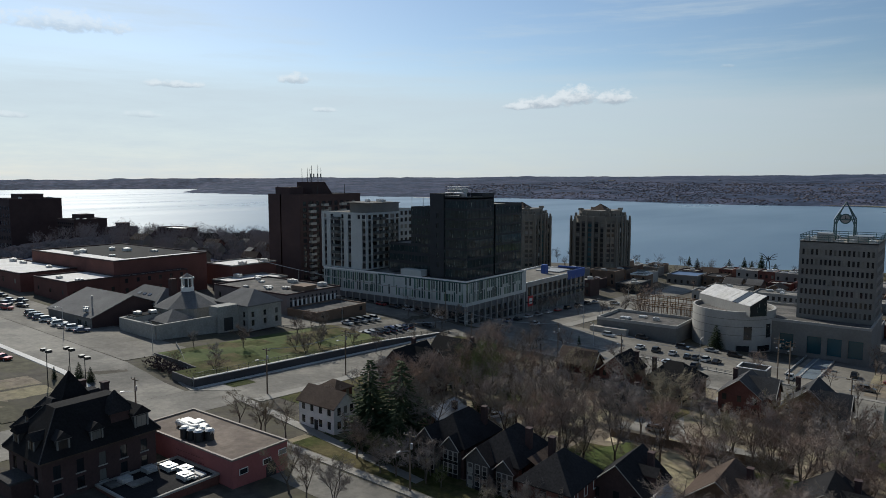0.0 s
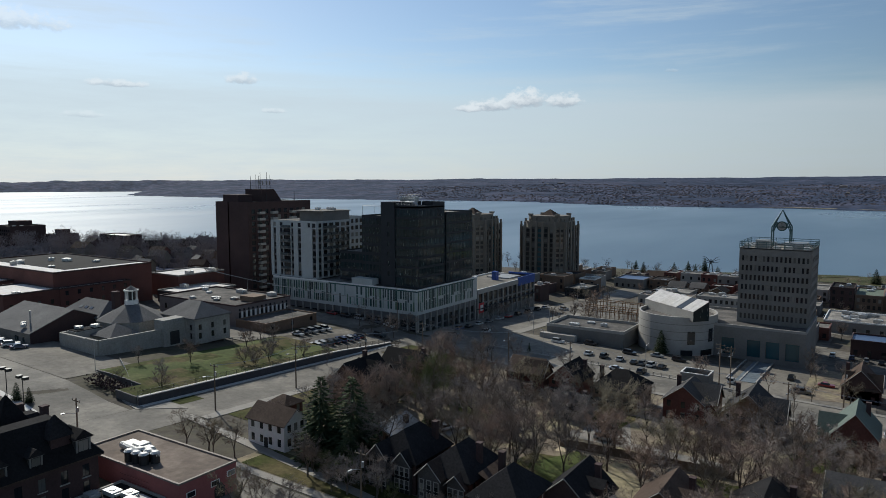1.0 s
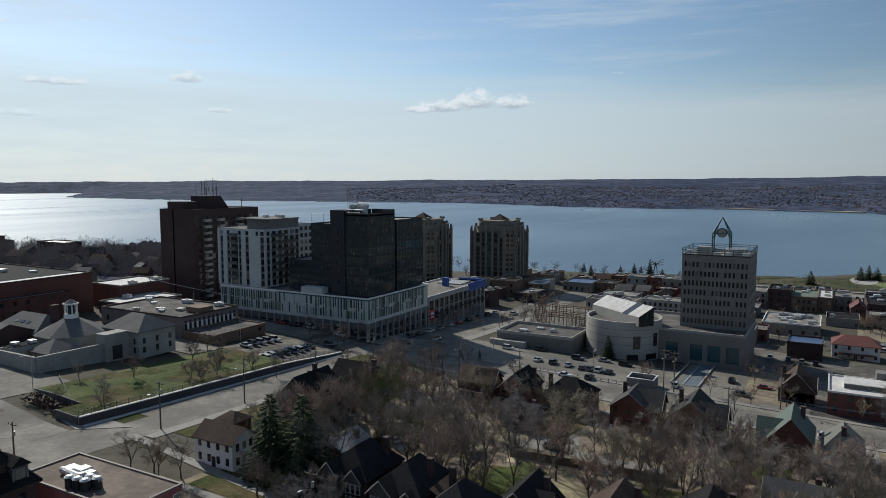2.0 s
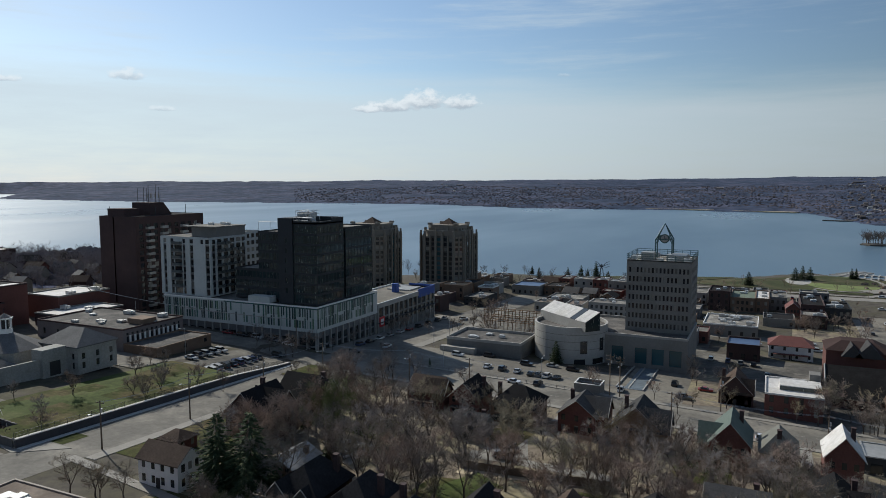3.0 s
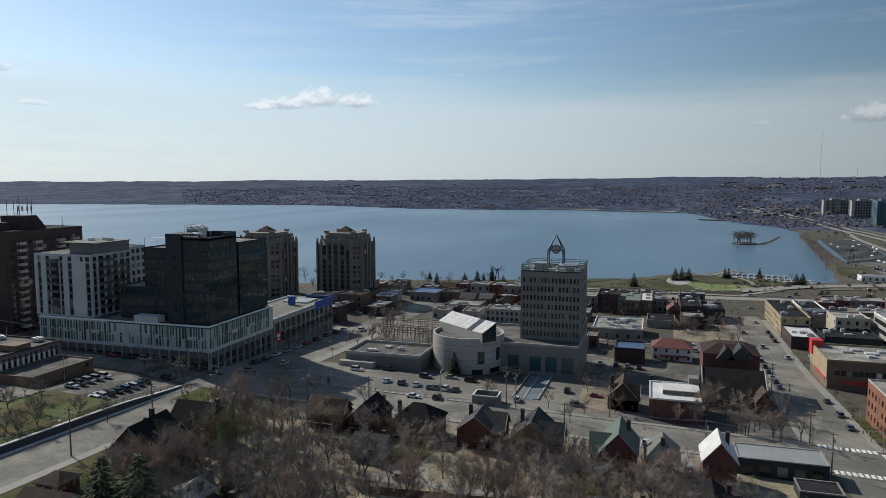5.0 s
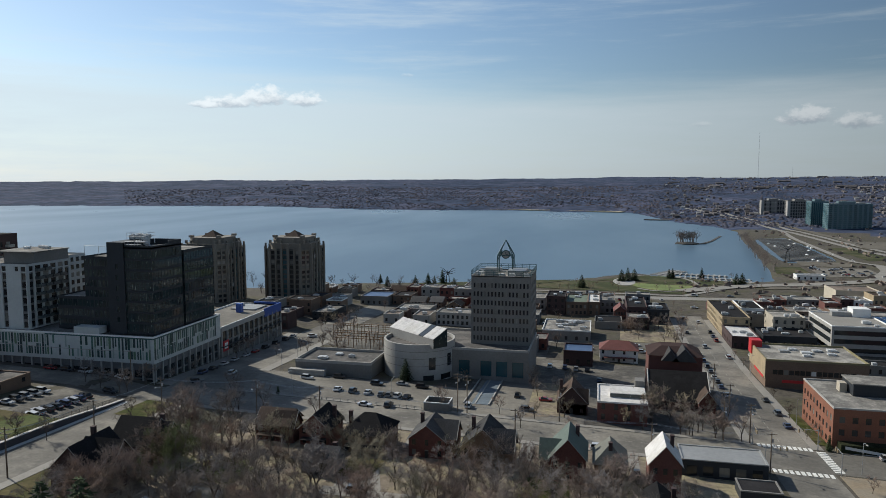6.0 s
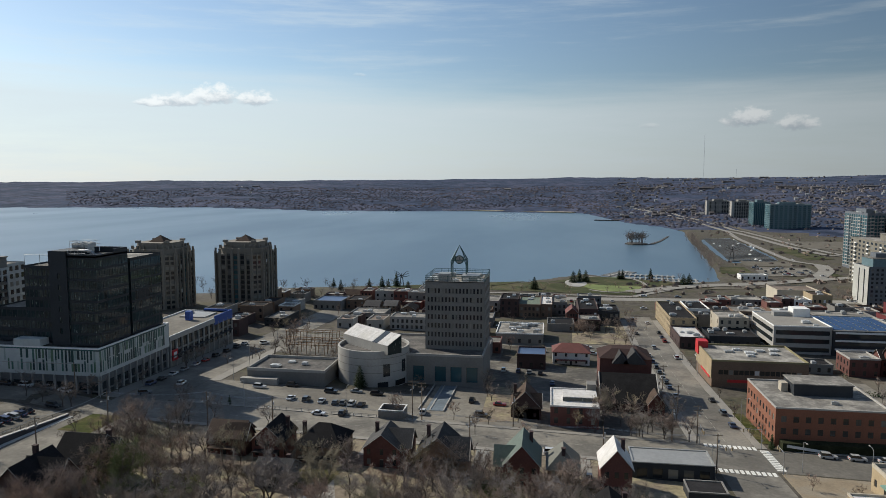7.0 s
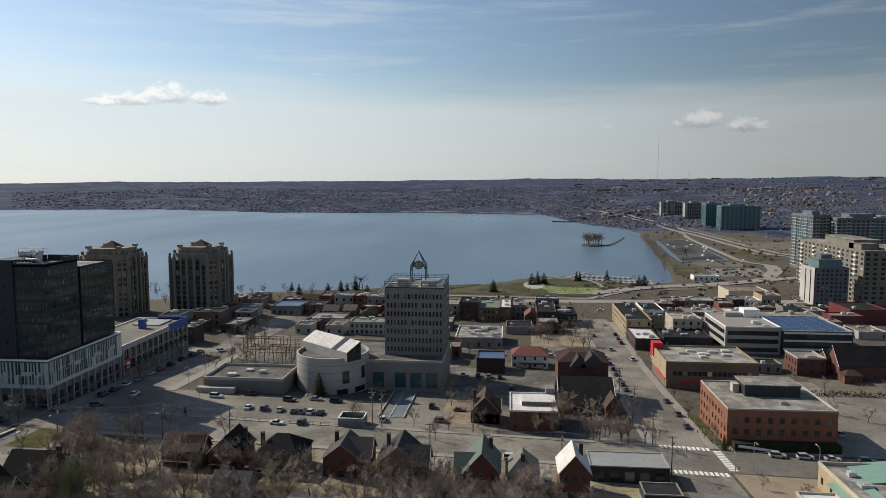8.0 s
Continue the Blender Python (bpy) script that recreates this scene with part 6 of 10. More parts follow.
for label, u0, u1, v0, v1, z1, wall, slab, pane in (("teal glazed lakeside apartment tower", 344, 405, 1172, 1200, 44.7, TEAL_PANEL, TEAL_PANEL, TEAL_PANE), ("teal glazed lakeside apartment tower", 338, 364, 1240, 1270, 46.1, TEAL_PANEL, TEAL_STEEL, TEAL_PANE),
                                                    ("grey concrete lakeside apartment tower", 346, 384, 1400, 1440, 42, CONCRETE, PALE_CONCRETE, PANE), ("grey concrete lakeside apartment tower", 322, 365, 1500, 1540, 40, CONCRETE, PALE_CONCRETE, PANE)):
    strip_tower(label, u0, u1, v0, v1, z1, wall, slab, pane, 9, 5, 13)
    if "concrete" in label:
        z = low(u0, u1, v0, v1)
        e = thing("stair_tower", "pale end pier of a lakeside tower", "tower", (u0 - 2.6, v0 + 4, z), "pale end piers")
        Shape().box(-2.4, 2.4, -5, 5, 0, z1 - z).make("wall", PALE_CONCRETE, e)
        Shape().box(-2.6, 2.6, -5.2, 5.2, z1 - z, z1 - z + 0.4).make("cap", CONCRETE, e)
shop("red metal-clad hall with a sloping roof", 202, 224, 428, 456, 9.6, RED_CLAD, ROOF_DARK, 1, 0, units=1)
shop("red clad annex with a brown roof", 186, 204, 416, 427.8, 8.0, RED_CLAD, ROOF_BROWN, 1, 4, units=2)
shop("white marina shed with a metal roof", 157, 178, 603, 614, 5.4, WHITE, ROOF_TIN, 1, 5, units=0)


def ramp():
    """A garage ramp between two pale walls."""
    r = thing("garage_ramp", "garage ramp with low pale kerb walls and blue-grey floor", "ramp", (-36.5, 220, ground(-36.5, 220)))
    g0 = ground(-36.5, 220)
    for x in (-4.3, 4.0, -0.6):
        s = Shape()
        for a in range(9):
            y0, y1 = a * 3.7, (a + 1) * 3.7
            z1 = ground(-36.5 + x, 220 + y0) - g0
            s.prism([(x - 0.2, y0), (x + 0.2, y0), (x + 0.2, y1), (x - 0.2, y1)], z1 - 0.6, z1 + (0.18 if x == -0.6 else 0.45))
        s.make("ramp_kerb", PALE_CONCRETE, r)
    s = Shape()
    for a in range(9):
        y0, y1 = a * 3.7, (a + 1) * 3.7
        z0, z1 = ground(-36.5, 220 + y0) - g0 + 0.1, ground(-36.5, 220 + y1) - g0 + 0.1
        s.face((-4.1, y0, z0), (3.8, y0, z0), (3.8, y1, z1), (-4.1, y1, z1))
    # floor in a mottled blue-grey
    s.make("ramp_floor", material("wet_ramp", (0.15, 0.18, 0.205), 0.5, big=(0.3, 0.25), small=(2, 0.2)), r)


ramp()


def frames():
    """Timber and steel frames over the civic square."""
    for k, (u0, u1, v, n) in enumerate(((-125, -96, 322, 9), (-118, -86, 304, 9), (-112, -84, 292, 8))):
        z = ground((u0 + u1) / 2, v)
        r = thing("pergola", "long timber and steel pergola frame on a square", "pergola", ((u0 + u1) / 2, v, z), "pergolas on the square")
        w = (u1 - u0) / 2
        for i in range(n):
            x = -w + 2 * w * i / (n - 1)
            for y in (-2.2, 2.2):
                zz = ground((u0 + u1) / 2 + x, v + y) - z
                Shape().tube((x, y, zz - 0.2), (x, y, 4.6), 0.16, 0.16, 5).make("post", RUST, r)
            Shape().box(x - 0.09, x + 0.09, -2.7, 2.7, 4.65, 4.9).make("rafter", RUST, r)
        for y in (-2.2, 2.2):
            Shape().box(-w - 0.5, w + 0.5, y - 0.12, y + 0.12, 4.4, 4.66).make("beam", RUST, r)


frames()

# ---- houses ----
FOOT = []                                  # where houses stand, for the trees to keep clear of


def gable_house(label, u, v, w, d, eave, ridge, wall, roof, turn=0.0, along="y", chimney=None, dormer=False, porch=False, floors=2, cols=3, name="house", hip=0.0, wing=None, base=None, trim=PALE_CONCRETE, group=""):
    """A pitched-roof house: walls with windows, a thick roof with eaves, chimney, dormer, porch. along: the ridge's axis. eave, ridge: heights over the ground."""
    z = (ground(u, v) if base is None else base)
    root = thing(name, label, "house", (u, v, z - 0.3), group, turn)
    FOOT.append((u, v, w / 2 + 1.2, d / 2 + 1.2))
    a, b = w / 2, d / 2
    e, r = eave + 0.3, ridge + 0.3
    rows = storeys(0.3, e, floors, min(1.5, e / floors - 1.15), 0.9)
    s = Shape()
    for side, at, p, q, n in (("front", -b, -a, a, cols), ("right", a, -b, b, max(2, cols - 1)), ("left", -a, -b, b, max(2, cols - 1)), ("back", b, -a, a, 0)):
        c = [(round(x, 3), round(y, 3)) for x, y in spread(p, q, n, 0.95, 0.9)] if n else []
        holes = facade(s, side, at, p, q, 0, e, c, rows, 0.12)
        glaze(root, side, at, holes, PANE, 0.12)
    if not hip:
        if along == "y":
            for y in (-b, b):
                s.face((-a, y, e), (a, y, e), (0, y, r - 0.05))
        else:
            for x in (-a, a):
                s.face((x, -b, e), (x, b, e), (x, 0, r - 0.05))
    s.make("wall", wall, root)
    o, t = 0.45, 0.16
    R = Shape()
    slope = (r - e) / (a if along == "y" else b)
    drop = slope * o
    if hip:
        if along == "y":
            ends = [(0, -b + hip, r), (0, b - hip, r)]
        else:
            ends = [(-a + hip, 0, r), (a - hip, 0, r)]
        c = [(-a - o, -b - o, e - drop * 0.6), (a + o, -b - o, e - drop * 0.6), (a + o, b + o, e - drop * 0.6), (-a - o, b + o, e - drop * 0.6)]
        if along == "y":
            quads = [(c[0], c[1], ends[0]), (c[1], c[2], ends[1], ends[0]), (c[2], c[3], ends[1]), (c[3], c[0], ends[0], ends[1])]
        else:
            quads = [(c[0], c[1], ends[1], ends[0]), (c[1], c[2], ends[1]), (c[2], c[3], ends[0], ends[1]), (c[3], c[0], ends[0])]
        for f in quads:
            R.face(*f)
        for p, q in zip(c, c[1:] + c[:1]):
            R.face((p[0], p[1], p[2] - t), (q[0], q[1], q[2] - t), q, p)
        R.face(*[(p[0], p[1], p[2] - t) for p in reversed(c)])
    else:
        for sg in (-1, 1):
            if along == "y":
                A, B = (sg * (a + o), -b - o, e - drop), (sg * (a + o), b + o, e - drop)
                C, D = (0, b + o, r), (0, -b - o, r)
            else:
                A, B = (-a - o, sg * (b + o), e - drop), (a + o, sg * (b + o), e - drop)
                C, D = (a + o, 0, r), (-a - o, 0, r)
            top = [A, B, C, D]
            up = [(p[0], p[1], p[2] + t) for p in top]
            R.face(*up), R.face(*reversed(top))
            for p, q, p2, q2 in ((top[0], top[1], up[0], up[1]), (top[1], top[2], up[1], up[2]), (top[3], top[0], up[3], up[0])):
                R.face(p, q, q2, p2)
    R.make("roof", roof, root)
    if not hip:                                        # barge boards
        for y in (-1, 1):
            g = Shape()
            for sg in (-1, 1):
                if along == "y":
                    g.tube((sg * (a + o), y * (b + o + 0.03), e - drop), (0, y * (b + o + 0.03), r + 0.05), 0.075, 0.075, 4)
                else:
                    g.tube((y * (a + o + 0.03), sg * (b + o), e - drop), (y * (a + o + 0.03), 0, r + 0.05), 0.075, 0.075, 4)
            g.make("barge_board", trim, root)
    if chimney:
        cx, cy = chimney
        Shape().box(cx - 0.45, cx + 0.45, cy - 0.45, cy + 0.45, e - 0.5, r + 0.35).box(cx - 0.52, cx + 0.52, cy - 0.52, cy + 0.52, r + 0.25, r + 0.45).make("chimney", DARK_BRICK, root)
    if dormer:
        g = Shape()
        y = -b * 0.35 if along == "x" else 0
        if along == "x":
            g.box(-1.1, 1.1, -b - 0.1, -b * 0.2, e + 0.3, e + 2.0)
            g.make("dormer", wall, root)
            q = Shape()
            q.face((-1.4, -b - 0.4, e + 1.9), (0, -b - 0.4, e + 3.0), (0, -b * 0.1, e + 3.0), (-1.4, -b * 0.1, e + 1.9))
            q.face((1.4, -b * 0.1, e + 1.9), (0, -b * 0.1, e + 3.0), (0, -b - 0.4, e + 3.0), (1.4, -b - 0.4, e + 1.9))
            q.face((-1.2, -b - 0.38, e + 1.9), (1.2, -b - 0.38, e + 1.9), (0, -b - 0.38, e + 2.95))
            q.make("dormer_roof", roof, root)
            place(pane_mesh("v", 1.0, 1.1, PANE), "window", root, pose(0, -b - 0.14, e + 1.1))
        else:
            g.box(a * 0.2, a + 0.1, -1.1, 1.1, e + 0.3, e + 2.0)
            g.make("dormer", wall, root)
            q = Shape()
            q.face((a + 0.4, -1.4, e + 1.9), (a + 0.4, 0, e + 3.0), (a * 0.1, 0, e + 3.0), (a * 0.1, -1.4, e + 1.9))
            q.face((a * 0.1, 1.4, e + 1.9), (a * 0.1, 0, e + 3.0), (a + 0.4, 0, e + 3.0), (a + 0.4, 1.4, e + 1.9))
            q.make("dormer_roof", roof, root)
            place(pane_mesh("u", 1.0, 1.1, PANE), "window", root, pose(a + 0.14, 0, e + 1.1))
    if porch:
        Shape().box(-a * 0.8, a * 0.8, -b - 2.2, -b - 0.02, 2.7, 2.9).make("porch_roof", roof, root)
        for x in (-a * 0.75, 0, a * 0.75):
            Shape().tube((x, -b - 2.0, 0), (x, -b - 2.0, 2.7), 0.09, 0.09, 6).make("porch_post", trim, root)
        Shape().box(-a * 0.8, a * 0.8, -b - 2.2, -b - 0.02, 0, 0.45).make("porch_floor", PALE_CONCRETE, root)
    d0 = Shape().box(-0.5, 0.5, -b - 0.05, -b + 0.02, 0.35, 2.45)
    d0.make("door", DARK_METAL, root)
    if wing:
        wx, wy, ww, wd, we, wr = wing
        q = Shape().box(wx - ww / 2, wx + ww / 2, wy - wd / 2, wy + wd / 2, 0, we + 0.3)
        for x in (wx - ww / 2, wx + ww / 2):
            q.face((x, wy - wd / 2, we + 0.3), (x, wy + wd / 2, we + 0.3), (x, wy, wr + 0.25))
        q.make("wing", wall, root)
        q = Shape()
        for sg in (-1, 1):
            y0 = wy + sg * (wd / 2 + 0.4)
            z0 = we + 0.3 - (wr - we) / (wd / 2) * 0.4
            q.face((wx - ww / 2 - 0.4, y0, z0 + 0.12), (wx + ww / 2 + 0.4, y0, z0 + 0.12), (wx + ww / 2 + 0.4, wy, wr + 0.42), (wx - ww / 2 - 0.4, wy, wr + 0.42))
        q.make("wing_roof", roof, root)
        g = Shape()
        for sg in (-1, 1):
            g.tube((wx + ww / 2 + 0.42, wy + sg * (wd / 2 + 0.4), we), (wx + ww / 2 + 0.42, wy, wr + 0.4), 0.1, 0.1, 4)
        g.make("barge_board", trim, root)
    return root


# row along the street in front of the parking lot
gable_house("red brick house with brown gables and pale trim", -82, 170, 9.5, 8.5, 4.8, 8.0, RED_BRICK, ROOF_BRN, along="x", wing=(2.8, -1.2, 6, 5.5, 4.4, 7.8), porch=True)
gable_house("brick house with a dark gable roof", -70.3, 171, 8.4, 10, 5.0, 8.8, RED_BRICK, ROOF_DARK, along="y", chimney=(3, 2), porch=True)
gable_house("wide brick house with a dark hip roof", -56.5, 171, 11.6, 12, 5.2, 9.2, BROWN_BRICK, ROOF_DARK, along="x", hip=4.2, chimney=(-5, -1), porch=True)
gable_house("grey-roofed house with crossing gables", -40.3, 172, 9.4, 10, 5.2, 8.8, RED_BRICK, ROOF_SLATE, along="y", wing=(3.5, 1, 7, 7, 5.0, 8.6), chimney=(-3, 3))
gable_house("brick house with steep grey gables and white trim", -25.5, 170, 11, 11, 5.6, 10.2, BROWN_BRICK, ROOF_SLATE, along="y", wing=(3.0, -2, 9, 7, 5.0, 9.4), chimney=(-3.5, 2))
gable_house("tall red brick house with green-grey gables", -4.8, 167.5, 8.4, 12, 6.4, 11.0, RED_BRICK, material("green_shingles", (0.10, 0.13, 0.11), 0.85, vary=0.1), along="y", wing=(-3, -2, 7, 6, 5.6, 9.4), chimney=(2, 3))
gable_house("narrow house with a grey-green gambrel roof", 5.0, 167, 7.4, 10, 6.0, 10.0, BROWN_BRICK, material("moss_shingles", (0.14, 0.14, 0.12), 0.85), along="y", hip=2.6, chimney=(0, -3))
gable_house("tall narrow brick house with a white metal roof", 17.4, 168, 7.2, 9.5, 7.0, 11.2, RED_BRICK, ROOF_WHITE, along="y", chimney=(2, 2), porch=False)
gable_house("small brick house with steep dark gables", -6, 225, 9, 11, 4.6, 9.2, DARK_BRICK, ROOF_BRN, along="y", wing=(1, -3, 8, 5, 4.2, 8.0), chimney=(-3.5, 1))
# white house and the dark gabled house along the wall street
gable_house("white two-storey house with a brown gable roof", -100.5, 94.9, 10, 6.2, 5.4, 7.7, WHITE, ROOF_BRN, along="x", cols=4)
gable_house("dark brick house with steep black gables", -106.5, 128, 10, 12, 5.6, 10.6, DARK_BRICK, ROOF_DARK, along="y", wing=(3, 1, 9, 8, 5.4, 10.2), chimney=(-3, 5))
gable_house("dark brick house with tall black gables and chimney", -106, 145, 10, 11, 5.4, 10.2, DARK_BRICK, ROOF_DARK, along="x", wing=(2.5, 0, 12, 7, 5.2, 9.6), chimney=(4.5, 2))
gable_house("small red brick garage with a hip roof", -113, 109, 5.5, 5.5, 2.8, 4.4, RED_BRICK, ROOF_BRN, along="x", hip=2.2, floors=1, cols=2, name="garage")
# backyards: roofs among bare trees
for args in (("dark house with a black gable roof", -40, 101, 9, 10, 5.0, 9.0, DARK_BRICK, ROOF_DARK, "y"),
             ("brown shingled house among bare trees", -27, 106, 10, 10, 5.0, 8.8, BROWN_BRICK, ROOF_BRN, "y"), ("low house with a pale metal roof", -83.5, 110, 7, 9, 3.4, 5.2, BROWN_BRICK, ROOF_TIN, "y"),
             ("dark shingled house among tall bare trees", -14, 112, 11, 10, 5.2, 9.0, DARK_BRICK, ROOF_DARK, "y"),
             ("grey shed roof house in a backyard", -62, 152, 8, 8, 3.4, 5.8, CONCRETE, ROOF_SLATE, "x"), ("brick house with a slate roof", -2, 128, 10, 11, 5.0, 8.8, RED_BRICK, ROOF_SLATE, "x"),
             ("house with a dark gable roof beside a yard", 14, 140, 10, 10, 5.0, 8.8, BROWN_BRICK, ROOF_DARK, "y")):
    label, u, v, w, d, e, r, wall, roof, ax = args
    gable_house(label, u, v, w, d, e, r, wall, roof, along=ax, chimney=(w * 0.3, d * 0.2), dormer=u > -80)


def front_bay(root, x, y, w, e, roof, peak=2.3, deep=1.6):
    """A two-storey bay with white-framed windows under a gable of its own, on the front of a house."""
    b = Shape().box(x - w / 2, x + w / 2, y - deep, y + 0.02, 0, e)
    b.make("bay", SHINGLE, root)
    g = Shape()
    g.face((x - w / 2 - 0.2, y - deep - 0.06, e), (x + w / 2 + 0.2, y - deep - 0.06, e), (x, y - deep - 0.06, e + peak))
    g.make("gable", SHINGLE, root)
    q = Shape()
    for sg in (-1, 1):
        lo, hi = x + sg * (w / 2 + 0.45), x
        z = e - 0.25
        top = [(lo, y - deep - 0.4, z + 0.14), (lo, y + 3.6, z + 0.14), (hi, y + 3.6, e + peak + 0.2), (hi, y - deep - 0.4, e + peak + 0.2)]
        q.face(*top)
        q.face(*[(p[0], p[1], p[2] - 0.14) for p in reversed(top)])
        q.face(top[0], top[3], (top[3][0], top[3][1], top[3][2] - 0.14), (top[0][0], top[0][1], top[0][2] - 0.14))
    q.make("bay_roof", roof, root)
    k = Shape()
    for sg in (-1, 1):
        k.tube((x + sg * (w / 2 + 0.45), y - deep - 0.44, e - 0.2), (x, y - deep - 0.44, e + peak + 0.15), 0.09, 0.09, 4)
    k.make("barge_board", PALE_CONCRETE, root)
    n = 3
    for z in (1.3, e - 2.2):
        for i in range(n):
            c = x + (i - 1) * w / 3.1
            f = Shape().box(c - 0.5, c - 0.38, y - deep - 0.07, y - deep, z, z + 1.7).box(c + 0.38, c + 0.5, y - deep - 0.07, y - deep, z, z + 1.7)
            f.box(c - 0.38, c + 0.38, y - deep - 0.07, y - deep, z, z + 0.12).box(c - 0.38, c + 0.38, y - deep - 0.07, y - deep, z + 1.58, z + 1.7).box(c - 0.38, c + 0.38, y - deep - 0.06, y - deep, z + 0.8, z + 0.88)
            f.make("window_frame", PALE_CONCRETE, root)
            place(pane_mesh("v", 0.76, 1.5, PANE), "window", root, pose(c, y - deep - 0.03, z + 0.1))


def villas():
    """The dark old houses that front the street of bare trees."""
    r = gable_house("dark old house with a white-framed bay and black hip roof", -70, 98, 9.4, 11, 5.8, 9.8, DARK_BRICK, ROOF_DARK, along="y", hip=3.0, chimney=(3, 3), trim=WHITE)
    front_bay(r, -2.2, -5.5, 3.8, 6.1, ROOF_DARK)
    front_bay(r, 2.4, -5.5, 3.2, 5.7, ROOF_DARK, 1.9, 0.8)
    r = gable_house("dark house with white porch windows and steep front gables", -59.3, 97.6, 9.6, 11, 5.6, 9.6, DARK_BRICK, ROOF_DARK, along="y", hip=3.4, chimney=(3.4, 0), trim=WHITE)
    front_bay(r, -2.0, -5.5, 4.4, 5.6, ROOF_BRN)
    front_bay(r, 2.7, -5.5, 3.2, 5.0, ROOF_BRN, 1.6, 0.9)
    w = Shape().box(4.85, 8.2, -2.5, 3.5, 0, 4.6)
    w.make("side_wing", DARK_BRICK, r)
    w = Shape()
    w.face((8.6, -2.9, 4.5), (8.6, 3.9, 4.5), (4.8, 3.9, 6.4), (4.8, -2.9, 6.4))
    w.face((8.6, -2.9, 4.4), (8.6, -2.9, 4.5), (4.8, -2.9, 6.4), (4.8, -2.9, 6.3))
    w.face((8.6, 3.9, 4.4), (8.6, 3.9, 4.5), (8.6, -2.9, 4.5), (8.6, -2.9, 4.4))
    w.make("side_wing_roof", ROOF_BRN, r)
    r = gable_house("dark red brick house with narrow white windows", -47.6, 92.6, 8.6, 10.4, 6.2, 10.0, RED_BRICK, ROOF_DARK, along="y", hip=4.0, chimney=(-3, 3), trim=WHITE)
    for y in (-3.2, 0.0, 3.2):
        for z in (1.2, 4.2):
            f = Shape()
            for a, b, c, e in ((-0.6, -0.48, 0, 1.6), (0.48, 0.6, 0, 1.6), (-0.48, 0.48, 0, 0.1), (-0.48, 0.48, 1.5, 1.6)):
                f.box(4.3, 4.37, y + a, y + b, z + c, z + e)
            f.make("window_frame", WHITE, r)
    p = Shape().box(-2.6, 2.6, -7.4, -5.2, 3.0, 3.25)
    p.make("porch_roof", ROOF_SLATE, r)
    for x in (-2.4, 2.4):
        Shape().tube((x, -7.2, 0), (x, -7.2, 3.0), 0.1, 0.1, 6).make("porch_post", WHITE, r)
    gable_house("small annex with a pale blue-grey metal roof", -34.2, 97.6, 4.6, 7, 3.4, 5.6, CONCRETE, ROOF_TIN, along="y", floors=1, cols=2, name="annex")


def yards():
    """Lawns, drives and fences between the houses."""
    strip("lawn", GRASS, -98, -30, 83.4, 92, 0.09, label="dark spring grass in front gardens", category="lawn")
    drape("lawn", PARK_GREEN, ((-57, 117), (-49, 113.5), (-44.5, 126), (-52, 131)), 5, 5, 0.1, "green backyard lawn with tree shadows", "lawn")
    drape("lawn", GRASS, ((-91, 138), (-78, 136), (-76, 147), (-90, 149)), 5, 4, 0.1, "dark green lawn between old houses", "lawn")
    drape("driveway", PAVING, ((-84.5, 121), (-76.5, 120), (-77, 133), (-86, 133.5)), 4, 4, 0.11, "pale concrete yard with parked cars", "driveway")
    drape("driveway", PAVING, ((-58, 138), (-26, 140.5), (-26, 144), (-58, 142.5)), 10, 2, 0.11, "pale concrete driveway behind houses", "driveway")
    drape("driveway", PAVING, ((-56, 142.8), (-45, 143.4), (-50, 158), (-58, 158)), 4, 4, 0.1, "pale concrete driveway with parked cars", "driveway")
    FOOT.extend([(-50.6, 122, 4.5, 6.5), (-81, 127, 4.5, 6.5), (-42, 141.2, 15, 2.6), (-52, 150, 4.5, 7)])
    root = thing("garden_fence", "dark weathered board fence between backyards", "fence", (0, 0, 0))
    n = 13
    p = [(-56 + 33 * i / n, 131 + 5.6 * i / n) for i in range(n + 1)]
    for (a, b), (c, d) in zip(p, p[1:]):
        g0, g1 = ground(a, b), ground(c, d)
        f = Shape()
        f.prism([(a, b), (c, d), (c, d + 0.05), (a, b + 0.05)], min(g0, g1) - 0.05, max(g0, g1) + 1.8)
        f.make("fence_panel", PINE_WOOD, root)
    for a, b in p:
        g = ground(a, b)
        Shape().tube((a, b + 0.09, g - 0.2), (a, b + 0.09, g + 1.95), 0.07, 0.07, 4).make("fence_post", PINE_WOOD, root)


SHINGLE = material("grey_wall_shingles", (0.085, 0.08, 0.078), 0.9, big=(0.3, 0.2), small=(4, 0.25), spec=0.2)
villas()
yards()
# houses behind city hall, towards the lake
for label, u, v, w, d, e, r, wall, roof, ax in (("white house with a red hip roof and a bay front", 11, 312, 16, 12, 5.8, 8.6, WHITE, ROOF_RED, "x"), ("red brick gabled shop with a steep roof", 14.5, 411, 7, 12, 6.0, 9.0, RED_BRICK, ROOF_RED, "y"),
                                                ("grey gabled house near the shore", -108, 425, 9, 14, 4.0, 6.6, CONCRETE, ROOF_SLATE, "x"), ("grey gabled house near the shore", -97, 428, 8, 14, 4.0, 6.4, BROWN_BRICK, ROOF_SLATE, "x"),
                                                ("dark gabled shed near the shore", -84, 420, 9, 12, 3.6, 6.0, BROWN_BRICK, ROOF_DARK, "y"), ("brown gabled house near the shore", -132, 462, 11, 9, 4.4, 7.2, BROWN_BRICK, ROOF_BRN, "x")):
    gable_house(label, u, v, w, d, e, r, wall, roof, along=ax, hip=4.0 if "hip" in label else 0.0, cols=4, porch="bay" in label)


